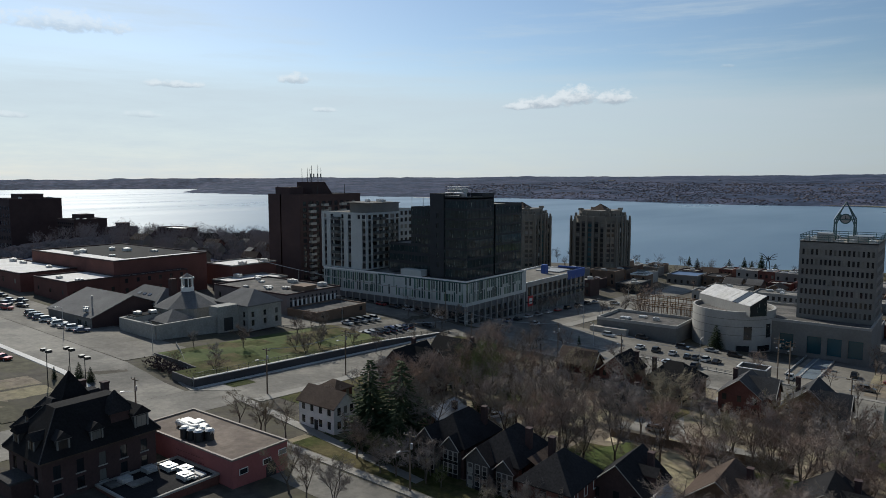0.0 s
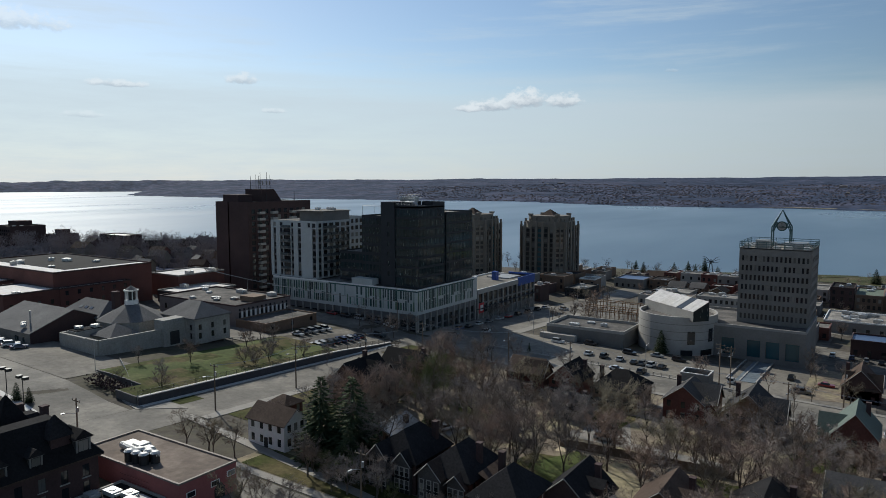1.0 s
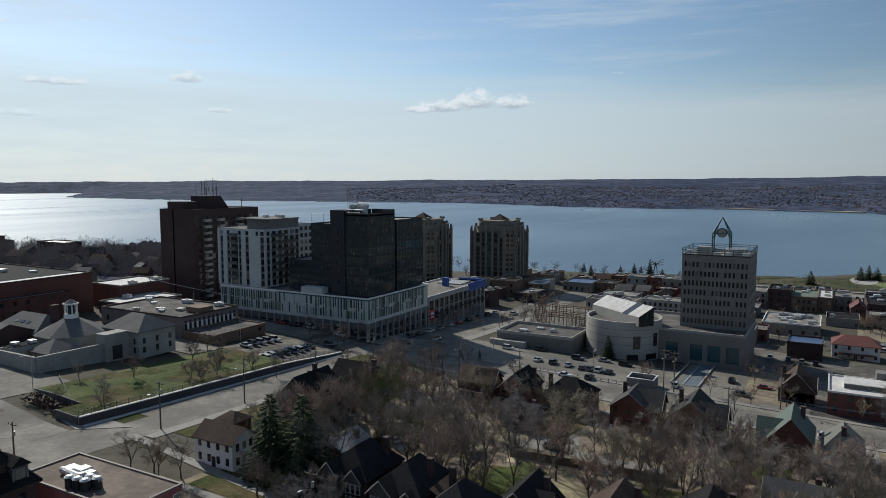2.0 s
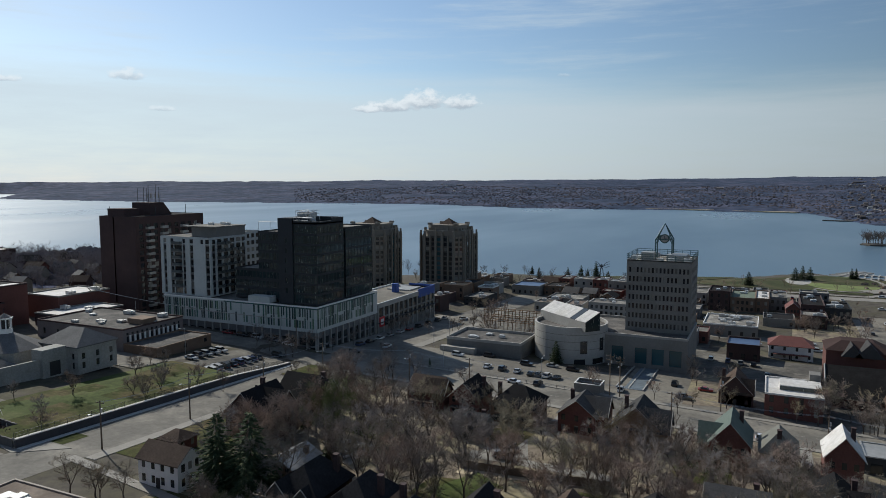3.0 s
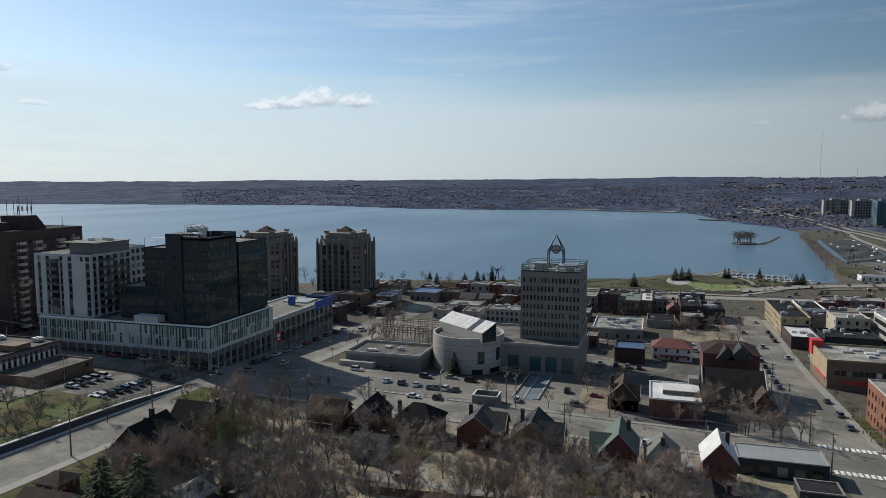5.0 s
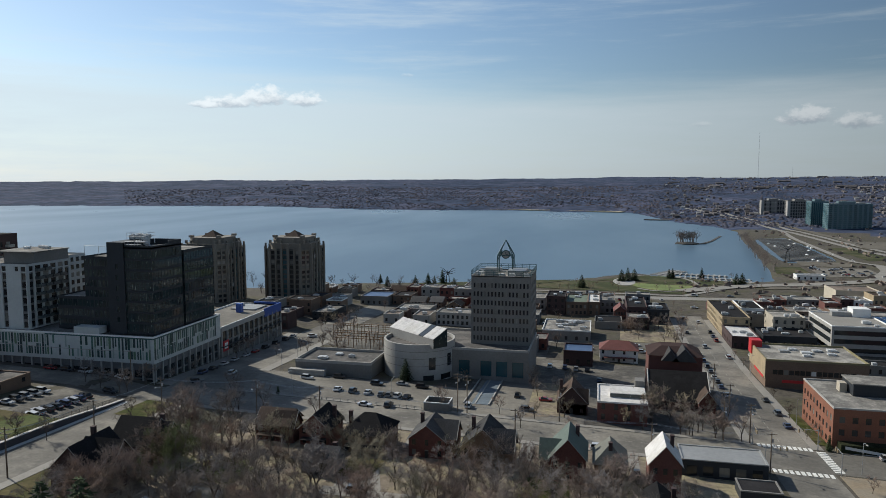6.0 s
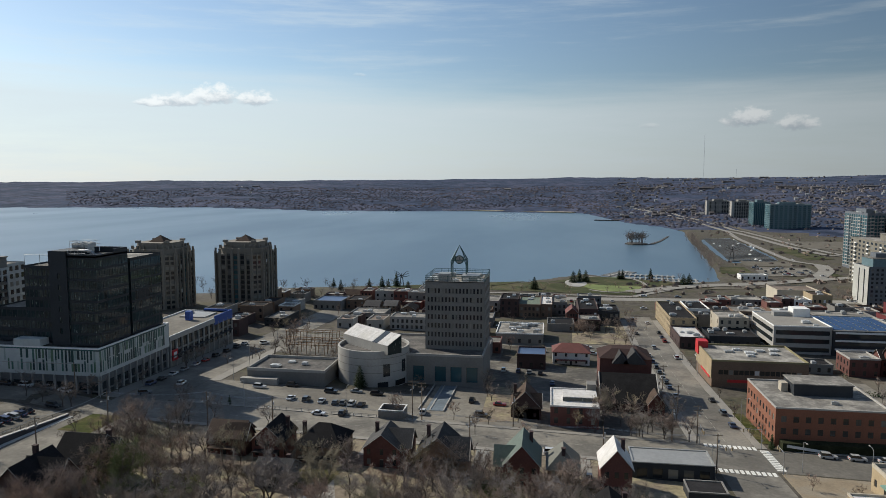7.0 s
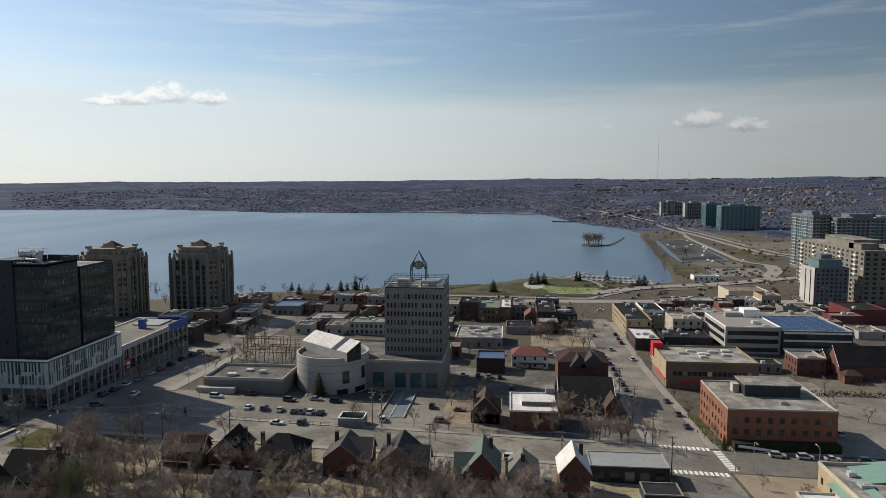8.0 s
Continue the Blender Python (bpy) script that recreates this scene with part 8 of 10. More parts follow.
def pink_building():
    u0, u1, v0, v1, top = -116, -89.3, 64, 75, 22.0
    r = block("pink_building", "two-storey pink rendered building with a brown felt roof", "building", u0, u1, v0, v1, top, PINK_WALL, ROOF_BROWN,
              right=None, front=None, parapet=0.15, cope=material("roof_trim", (0.22, 0.18, 0.155), 0.7))
    z = r.matrix_basis.translation.z
    h = top - z
    for y, zz in ((-3.4, h - 2.3), (1.2, h - 2.2), (4.4, h - 1.6)):
        s = Shape().box(13.33, 13.42, y - 0.85, y + 0.85, zz - 0.5, zz + 0.5)
        s.make("window_frame", WHITE, r)
        place(pane_mesh("u", 1.4, 0.75, PANE), "window", r, pose(13.42, y, zz))
    s = Shape()
    s.prism([(0, -1.0), (0.12, -1.0), (0.12, 1.0), (0, 1.0)], 0.4, 2.2)
    s.prism([(0, -1.0), (0.12, -1.0), (0.12, 1.0), (0, 1.0)], 2.2, 3.1, [(0, -0.35), (0.12, -0.35), (0.12, 0.35), (0, 0.35)])
    s.make("arched_door", DARK_METAL, r).matrix_basis = pose(13.33, 2.0, 0)
    # silvery ventilation plant on the roof
    p = thing("roof_plant", "silvery rooftop ducts and fan cowls on a brown roof", "ventilation plant", (-105, 68.2, top - 0.15))
    FOIL = material("crumpled_foil", (0.62, 0.62, 0.60), 0.5, 0.2, big=(0.8, 0.3), small=(4, 0.3), bump=0.12)
    for x, y, a, b, k in ((-4.6, 1.2, 1.5, 1.3, 1.0), (-2.2, 1.6, 1.3, 1.4, 1.15), (-0.2, 1.3, 1.1, 1.2, 0.95), (1.6, 0.2, 1.0, 1.0, 1.1)):
        q = Shape()
        q.prism([(x - a, y - b), (x + a, y - b), (x + a, y + b), (x - a, y + b)], 0, k, [(x - a * 0.75, y - b * 0.7), (x + a * 0.7, y - b * 0.75), (x + a * 0.72, y + b * 0.7), (x - a * 0.7, y + b * 0.75)])
        q.make("duct", FOIL, p)
    Shape().tube((-5.4, 0.0, 0.7), (2.2, -0.9, 0.9), 0.6, 0.6, 10).make("duct", FOIL, p, "wrapped foil duct")
    for x, y in ((0.6, -2.6), (2.3, -2.4), (4.0, -2.2), (1.4, -1.1), (3.2, -0.8), (4.9, -0.7)):
        Shape().tube((x, y, 0), (x, y, 1.7), 0.75, 0.72, 12).make("fan_cowl", DARK_METAL, p)
        Shape().tube((x, y, 1.7), (x, y, 2.0), 0.85, 0.5, 12).make("fan_cap", FOIL, p, "silvery fan cap")
    Shape().tube((3.4, -0.6, 1.6), (5.6, -0.6, 1.4), 0.4, 0.4, 8).make("duct", FOIL, p)
    # flat lower roof between the two houses
    r = block("link_building", "low dark roof with machinery between two buildings", "building", -104.0, -92.5, 50, 63.8, 19.2, RED_BRICK, ROOF_DARK, parapet=0.2, cope=PALE_CONCRETE, right=(3, 1.2, 2, [(0.8, 2.2)]))
    z = r.matrix_basis.translation.z
    for x, y, a in ((-2.6, 3.4, 1.3), (0.4, 4.4, 1.1), (2.6, 3.0, 1.2), (-4.2, 1.0, 0.9), (-3.6, -3.4, 0.8)):
        roof_unit(r, x, y, 19.0 - z, a, 0.9, 0.8)
    for x, y, a, b in ((2.8, 5.2, 1.5, 0.5), (2.6, 3.9, 1.6, 0.4), (-1.5, -2.2, 1.0, 1.6), (-4.0, -5.2, 1.2, 0.8)):
        Shape().box(x - a, x + a, y - b, y + b, 19.0 - z, 19.25 - z).make("roof_patch", ROOF_WHITE if y > 0 else ROOF_GREY, r)
    for k in (0.8, 1.7):
        Shape().tube((-5.5, 6.6, 19.0 - z + k), (2, 6.7, 19.0 - z + k), 0.06, 0.06, 4).make("rail", RED_CLAD, r)


def mansard_house():
    """A dark brick mansion: steep black hip roof, a square turret, dormers with pale pediments."""
    u, v = -110.2, 51.6
    zb = ground(u, v) - 0.5
    r = thing("mansard_house", "dark brick mansion with a steep black roof, turret and dormers", "house", (u, v, zb))
    a, b, e = 5.6, 8.8, 24.7 - zb
    rows = [(1.2, 2.9), (e - 2.9, e - 0.9)]

    def walls(name, x0, x1, y0, y1, top, nf, nr):
        s = Shape()
        for side, at, p, q, n in (("front", y0, x0, x1, nf), ("right", x1, y0, y1, nr), ("left", x0, y0, y1, 3), ("back", y1, x0, x1, 0)):
            c = [(round(x, 3), round(y, 3)) for x, y in spread(p, q, n, 1.1, 1.5)] if n else []
            holes = facade(s, side, at, p, q, 0, top, c, rows, 0.2)
            glaze(r, side, at, holes, PANE, 0.2)
            for t0, t1, z0, z1 in holes:
                m = (t0 + t1) / 2
                if side == "front":
                    Shape().box(m - 0.75, m + 0.75, at - 0.1, at - 0.01, z0 - 0.2, z0 - 0.02).make("sill", PALE_CONCRETE, r)
                elif side == "right":
                    Shape().box(at + 0.01, at + 0.1, m - 0.75, m + 0.75, z0 - 0.2, z0 - 0.02).make("sill", PALE_CONCRETE, r)
        s.make(name, DARK_BRICK, r)
    walls("wall", -a, a, -b, b, e, 3, 5)
    walls("wing_wall", -a - 8.5, -a - 0.02, -4.5, b + 1.5, e - 0.3, 3, 2)

    def hip(name, x0, x1, y0, y1, z0, z1, inset, mat=ROOF_DARK):
        q = Shape()
        k0 = [(x0, y0), (x1, y0), (x1, y1), (x0, y1)]
        k1 = [(x0 + inset, y0 + inset), (x1 - inset, y0 + inset), (x1 - inset, y1 - inset), (x0 + inset, y1 - inset)]
        q.prism(k0, z0, z1, k1)
        q.make(name, mat, r)
        g = Shape()
        for p, k in zip(k0, k1):
            g.tube((*p, z0 + 0.06), (*k, z1 + 0.06), 0.10, 0.08, 4)
        return g
    o = 0.65
    Shape().box(-a - o, a + o, -b - o, b + o, e, e + 0.25).make("cornice", ROOF_BRN, r)
    hip("main_roof", -a - o, a + o, -b - o, b + o, e + 0.25, e + 6.4, 4.7).make("hip_flashing", ROOF_SLATE, r)
    hip("wing_roof", -a - 9.1, -a + 1.5, -5.1, b + 2.1, e - 0.05, e + 4.9, 4.2).make("hip_flashing", ROOF_SLATE, r)
    # square turret with a tall pyramid
    tx, ty = -8.4, 2.0
    Shape().box(tx - 2.2, tx + 2.2, ty - 2.2, ty + 2.2, e - 1, e + 4.0).make("turret", DARK_BRICK, r)
    Shape().prism([(tx - 2.8, ty - 2.8), (tx + 2.8, ty - 2.8), (tx + 2.8, ty + 2.8), (tx - 2.8, ty + 2.8)], e + 4.0, e + 9.0, [(tx - 0.1, ty - 0.1), (tx + 0.1, ty - 0.1), (tx + 0.1, ty + 0.1), (tx - 0.1, ty + 0.1)]).make("turret_roof", ROOF_DARK, r)
    Shape().tube((tx, ty, e + 8.9), (tx, ty, e + 9.9), 0.06, 0.03, 4).make("finial", DARK_METAL, r)
    # a smaller pyramid over the stair bay
    Shape().box(1.4, 4.4, 2.2, 5.2, e, e + 4.2).make("stair_bay", DARK_BRICK, r)
    Shape().prism([(1.0, 1.8), (4.8, 1.8), (4.8, 5.6), (1.0, 5.6)], e + 4.2, e + 7.4, [(2.8, 3.6), (3.0, 3.6), (3.0, 3.8), (2.8, 3.8)]).make("stair_bay_roof", ROOF_DARK, r)
    # dormers with pediments
    box = Shape().box(-0.95, 0.95, 0, 3.0, 0, 2.2).mesh("dormer", ROOF_SLATE)
    q = Shape()
    q.prism([(-1.3, -0.35), (1.3, -0.35), (1.3, 3.2), (-1.3, 3.2)], 2.2, 3.3, [(-0.06, -0.35), (0.06, -0.35), (0.06, 3.2), (-0.06, 3.2)])
    cap = q.mesh("dormer_roof", ROOF_DARK)
    q = Shape()
    q.box(-1.2, 1.2, -0.12, -0.02, 2.05, 2.25)
    q.box(-0.95, -0.72, -0.10, -0.01, 0.1, 2.05).box(0.72, 0.95, -0.10, -0.01, 0.1, 2.05)
    trim = q.mesh("dormer_trim", CONCRETE)
    for x, y, t, k in ((a - 0.2, -5.6, 90, 1.0), (a - 0.2, -0.6, 90, 1.0), (a - 0.2, 6.6, 90, 1.25), (-3.0, -b + 0.2, 0, 1.0), (2.2, -b + 0.2, 0, 1.0), (-9.5, -4.2, 0, 1.0)):
        m = pose(x, y, e + 0.6, 0, 0, t) @ Matrix.Diagonal((k, k, k, 1))
        place(box, "dormer", r, m)
        place(cap, "dormer_roof", r, m)
        place(trim, "dormer_trim", r, m)
        place(pane_mesh("v", 1.2, 1.5, PANE), "window", r, m @ pose(0, -0.02, 1.15))
    for x, y, k in ((-3.6, 5.5, 7.0), (-12.5, 6, 5.6)):
        Shape().box(x - 0.5, x + 0.5, y - 0.5, y + 0.5, e + 2, e + k).box(x - 0.6, x + 0.6, y - 0.6, y + 0.6, e + k, e + k + 0.25).make("chimney", DARK_BRICK, r)
    Shape().box(-2.5, 2.5, -b - 3.0, -b - 0.02, 0, 3.6).make("porch", DARK_BRICK, r)
    Shape().box(-2.8, 2.8, -b - 3.3, -b - 0.02, 3.6, 3.9).make("porch_roof", ROOF_SLATE, r)


def retaining_wall():
    """The long wall between the street and the jail's lawn, with a fence on top."""
    r = thing("retaining_wall", "long dark retaining wall with a pale coping and fence", "wall", (-140.5, 130, ground(-140.5, 130)), kind="structure")
    o = Vector((-140.5, 130, ground(-140.5, 130)))
    w, c, f = Shape(), Shape(), Shape()
    n = 30
    post = Shape().tube((0, 0, 0), (0, 0, 1.3), 0.05, 0.05, 4).mesh("fence_post", DARK_METAL)
    def crest(v):
        return ground(-140.5, v) + 1.9 * (1 - 0.6 * smooth_step(153, 184, v)) - o.z

    def sloped(s, x0, x1, ya, yb, a0, a1, b0, b1):
        k = len(s.v)
        s.v.extend([(x0, ya, a0), (x1, ya, a0), (x1, yb, b0), (x0, yb, b0), (x0, ya, a1), (x1, ya, a1), (x1, yb, b1), (x0, yb, b1)])
        s.f.extend([tuple(k + i for i in q) for q in ((3, 2, 1, 0), (4, 5, 6, 7), (0, 1, 5, 4), (1, 2, 6, 5), (2, 3, 7, 6), (3, 0, 4, 7))])
    for i in range(n):
        v0, v1 = 91 + i * 3.1, 91 + (i + 1) * 3.1
        t0, t1, ya, yb = crest(v0), crest(v1), v0 - o.y, v1 - o.y
        sloped(w, -0.35, 0.35, ya, yb, t0 - 3.0, t0, t1 - 3.0, t1)
        sloped(c, -0.5, 0.5, ya, yb, t0, t0 + 0.18, t1, t1 + 0.18)
        place(post, "fence_post", r, pose(-0.1, ya, t0 + 0.18))
        for k in (0.65, 1.35):
            sloped(f, -0.13, -0.07, ya, yb, t0 + k, t0 + k + 0.05, t1 + k, t1 + k + 0.05)
        for j in range(12):
            y, t = ya + (j + 0.5) * 3.1 / 12, t0 + (t1 - t0) * (j + 0.5) / 12
            f.box(-0.115, -0.085, y - 0.015, y + 0.015, t + 0.2, t + 1.38)
    w.make("wall", material("dark_stone_wall", (0.075, 0.072, 0.075), 0.9), r)
    c.make("coping", KERB, r)
    f.make("fence_rails", DARK_METAL, r)
    s = Shape()
    n, m = 26, 30
    pts = []
    for j in range(m + 1):
        for i in range(n + 1):
            u, v = -141 - i * 2.0, 91 + j * 3.1
            lift = 1.7 * (1 - 0.6 * smooth_step(20, 30, j)) * (1 - smooth_step(-143, -170, u)) + 0.18
            s.v.append((u, v, ground(u, v) + lift))
    s.f = [(j * (n + 1) + i + 1, j * (n + 1) + i, (j + 1) * (n + 1) + i, (j + 1) * (n + 1) + i + 1) for j in range(22) for i in range(13) if j > 1 or i < 4]
    f = Shape()
    for i in range(13):
        for (p, q) in (((i, 2 if i >= 4 else 0), (i + 1, 2 if i + 1 > 4 else 0)),):
            A, B = s.v[p[1] * (n + 1) + p[0]], s.v[q[1] * (n + 1) + q[0]]
            f.prism([(A[0], A[1] - 0.2), (A[0], A[1] + 0.2), (B[0], B[1] + 0.2), (B[0], B[1] - 0.2)], min(A[2], B[2]) - 2.4, max(A[2], B[2]) + 0.08)
    f.make("front_wall", material("lawn_edge_stone", (0.11, 0.105, 0.10), 0.9), r).matrix_basis = pose(-o.x, -o.y, -o.z)
    lawn = tagged(s.make("lawn", GRASS), "patchy green lawn behind a retaining wall", "lawn", kind="structure")
    lawn.data.materials.append(PARK_GREEN)
    lawn.data.polygons.foreach_set("material_index", [1 if noise.noise(Vector((f.center.x / 9, f.center.y / 14, 1.0))) > 0.06 else 0 for f in lawn.data.polygons])
    strip("pavement", KERB, -139.9, -138.6, 91, 184, 0.2, label="pale kerb strip below a retaining wall", category="kerb", thick=0.25)
    drape("pavement", PAVING, ((-146, 90.5), (-138.6, 89), (-131, 97), (-138.6, 97)), 3, 3, 0.16, "pale concrete corner pavement", "pavement", thick=0.2)
    strip("lawn", GRASS, -138.4, -134.5, 97.5, 104, 0.1, label="small grass verge by a kerb", category="lawn")
    strip("lawn", TOWN, -330, -143, 52, 72, 0.12, label="bare earth verge beside a street", category="verge")
    strip("pavement", KERB, -330, -141, 72.3, 73.9, 0.2, label="pale kerb of a wide junction", category="kerb", thick=0.25)


jail()
jail_garage()
courthouse()
brick_complex()
pink_building()
mansard_house()
retaining_wall()
# distant dark blocks above the trees on the west shore
for label, u0, u1, v0, v1, z1 in (("dark brick apartment block above the trees", -612, -576, 224, 262, 50), ("dark low apartment block above the trees", -556, -530, 249, 274, 35), ("dark low apartment block above the trees", -534, -518, 275, 292, 28)):
    tower_block(label, u0, u1, v0, v1, z1, DARK_BRICK, 8, 0, 8, roof=ROOF_DARK)

# ---- trees ----
def bare_tree(seed, height=13.0, spread_k=1.0, fine=1.0):
    """Meshes of a leafless tree: a short trunk that forks into upright leaders with limbs, and a crown of branches and fine twigs."""
    rnd = random.Random(seed)
    trunk, crown = Shape(), Shape()

    def bend(d, k):
        return (d + Vector((rnd.uniform(-k, k), rnd.uniform(-k, k), rnd.uniform(-k, k)))).normalized()

    def grow(s, p, d, length, r0, r1, parts, sides, lift=0.05, wob=0.16):
        pts = [p]
        for i in range(parts):
            q = p + d * (length / parts)
            s.tube(p, q, r0 + (r1 - r0) * i / parts, r0 + (r1 - r0) * (i + 1) / parts, sides, False)
            p, d = q, (bend(d, wob) + Vector((0, 0, lift))).normalized()
            pts.append(p)
        return pts

    def along(pts, t):
        k = min(len(pts) - 2, int(t * (len(pts) - 1)))
        return pts[k].lerp(pts[k + 1], t * (len(pts) - 1) - k)

    def sliver(p, w, length, half):
        e = w.orthogonal().normalized() * half
        crown.face(tuple(p - e), tuple(p + e), tuple(p + w * length))

    r0 = height * 0.019
    stem = grow(trunk, Vector((0, 0, -0.3)), Vector((rnd.uniform(-0.04, 0.04), rnd.uniform(-0.04, 0.04), 1)).normalized(), height * rnd.uniform(0.2, 0.3), r0, r0 * 0.8, 2, 6)
    leaders = rnd.randint(3, 4)
    for i in range(leaders):
        a = 2 * math.pi * i / leaders + rnd.uniform(-0.5, 0.5)
        k = spread_k * rnd.uniform(0.28, 0.55)
        d = Vector((math.cos(a) * k, math.sin(a) * k, 1)).normalized()
        lead = grow(trunk, along(stem, rnd.uniform(0.75, 0.99)), d, height * rnd.uniform(0.52, 0.68), r0 * 0.55, r0 * 0.1, 5, 5)
        for j in range(rnd.randint(5, 6)):
            t = 0.12 + 0.86 * (j + rnd.random() * 0.8) / 6
            b = j * 2.4 + rnd.uniform(-0.6, 0.6)
            d = Vector((math.cos(b) * spread_k, math.sin(b) * spread_k, rnd.uniform(0.45, 1.1))).normalized()
            limb = grow(trunk, along(lead, min(0.99, t)), d, height * rnd.uniform(0.2, 0.34) * (1.15 - 0.5 * t), r0 * 0.24, r0 * 0.07, 3, 3)
            for m in range(4 if fine > 0.5 else 2):
                out = (limb[-1] - limb[0]).normalized()
                dd = bend(out + Vector((0, 0, 0.2)), 0.75)
                branch = grow(crown, along(limb, rnd.uniform(0.2, 0.99)), dd, height * rnd.uniform(0.09, 0.17), height * 0.0022, height * 0.0012, 2, 3)
                for n in range(int(round(12 * fine))):
                    q = along(branch, rnd.uniform(0.1, 0.99))
                    w = bend(dd * 0.7 + Vector((0, 0, 0.15)), 0.85)
                    length = height * rnd.uniform(0.05, 0.10)
                    sliver(q, w, length, height * 0.0017 / fine ** 0.7)
                    for o in range(max(2, int(round(7 * fine)))):
                        sliver(q + w * length * rnd.uniform(0.15, 1.0), bend(w, 0.8), height * rnd.uniform(0.03, 0.06), height * 0.00105 / fine ** 0.9)
    return trunk.mesh("trunk", BARK), crown.mesh("crown", TWIGS)


def conifer(seed, height=15.0, width=3.6):
    rnd = random.Random(seed)
    trunk = Shape().tube((0, 0, -0.3), (0, 0, height * 0.96), height * 0.016, 0.03, 6)
    crown = Shape()
    n = int(height * 2.6)
    for i in range(n):
        t = i / n
        z = height * (0.09 + 0.9 * t)
        r = width * (1 - t) ** 0.8 * rnd.uniform(0.75, 1.1) + 0.15
        m = max(5, int(12 * (1 - t)) + 3)
        for j in range(m):
            a = 2 * math.pi * (j + rnd.random()) / m
            k = r * rnd.uniform(0.6, 1.08)
            p = Vector((0, 0, z))
            q = Vector((k * math.cos(a), k * math.sin(a), z - 0.26 * k + rnd.uniform(-0.15, 0.2)))
            side = Vector((-math.sin(a), math.cos(a), 0))
            for b in range(4):                        # needle sprays along the branch
                c0, c1 = p.lerp(q, 0.2 + 0.2 * b), p.lerp(q, 0.45 + 0.19 * b)
                w = 0.34 * (1.15 - 0.18 * b) * (0.5 + 0.5 * (1 - t))
                droop = Vector((0, 0, -rnd.uniform(0.05, 0.28)))
                crown.face(tuple(c0), tuple(c1 + side * w + droop), tuple(c1 + (q - p).normalized() * 0.3))
                crown.face(tuple(c0), tuple(c1 + (q - p).normalized() * 0.3), tuple(c1 - side * w + droop))
    return trunk.mesh("trunk", BARK), crown.mesh("crown", NEEDLES)


def plant(name, meshes, label, category, u, v, scale, turn, group, lift=0.0):
    z = ground(u, v) + lift
    ob = new(name)
    ob.empty_display_size = 0.5
    ob.matrix_basis = pose(u, v, z, 0, 0, turn) @ Matrix.Diagonal((scale[0], scale[0], scale[1], 1))
    tagged(ob, label, category, group)
    for me in meshes:
        o = new(me.name, me)
        o.parent = ob
    return ob


BARE = [bare_tree(k, 13.0, s) for k, s in ((1, 0.9), (2, 1.1), (3, 0.7), (4, 1.25), (5, 1.0), (6, 0.8))]
BARE_FAR = [bare_tree(k, 13.0, s, 0.6) for k, s in ((1, 0.9), (2, 1.1), (3, 0.7), (4, 1.25), (5, 1.0), (6, 0.8))]
CONIFERS = [conifer(11, 15, 3.4), conifer(12, 14, 2.6), conifer(13, 15, 4.2)]
LABELS = ("tall bare deciduous tree with grey-brown twigs", "bare spreading tree in a backyard", "slender leafless tree with upright limbs", "broad bare tree with dense twigs", "leafless maple tree with grey bark", "bare young tree with fine twigs")
rnd = random.Random(21)


def bare(u, v, h, group="bare trees among the houses"):
    k = rnd.randrange(6)
    s = h / 13.0
    plant("bare_tree", (BARE if v < 150 else BARE_FAR)[k], LABELS[k], "tree", u, v, (s * rnd.uniform(0.85, 1.15), s), rnd.uniform(0, 360), group)


def clear(u, v, gap=0.0):
    return all(abs(u - a) > w + gap or abs(v - b) > d + gap for a, b, w, d in FOOT) and not any(a - 0.8 < u < b + 0.8 and c - 0.8 < v < e + 0.8 for a, b, c, e in BLOCKS)


# the wood of garden trees between the two streets
spots = []
tries = 0
while len(spots) < 150 and tries < 6000:
    tries += 1
    u, v = rnd.uniform(-99, 26), rnd.uniform(85, 164)
    if (u < -78 and v < 100) or (u < -36 and v < 98):
        continue
    if not clear(u, v, 0.5) or any(math.hypot(u - a, v - b) < 4.0 for a, b in spots):
        continue
    if v > 152 and rnd.random() < 0.45:
        continue
    spots.append((u, v))
for u, v in spots:
    bare(u, v, rnd.uniform(10, 16) if v < 140 else rnd.uniform(8, 12.5))
# shrubs and small trees in the front gardens, budding trees behind
fr = random.Random(5)
for i in range(30):
    u, v = fr.uniform(-86, -32), fr.uniform(83.6, 90)
    if clear(u, v, 0.3):
        bare(u, v, fr.uniform(4.5, 9.0), "small trees in front gardens")
OLIVE = [[me.copy() for me in BARE[k]] for k in (3, 1)]
for pair in OLIVE:
    for me in pair[1:]:
        me.materials[0] = BUDS
for u, v, h, k in ((-88.5, 131.5, 17, 0), (-92, 137, 15, 1), (-86, 125.5, 13, 0), (-77, 89, 8, 1), (-80, 87, 7, 0), (-66, 87, 5, 1)):
    plant("budding_tree", OLIVE[k], "tree with fresh olive-green buds", "tree", u, v, (h / 13 * 0.95, h / 13), fr.uniform(0, 360), "budding trees")
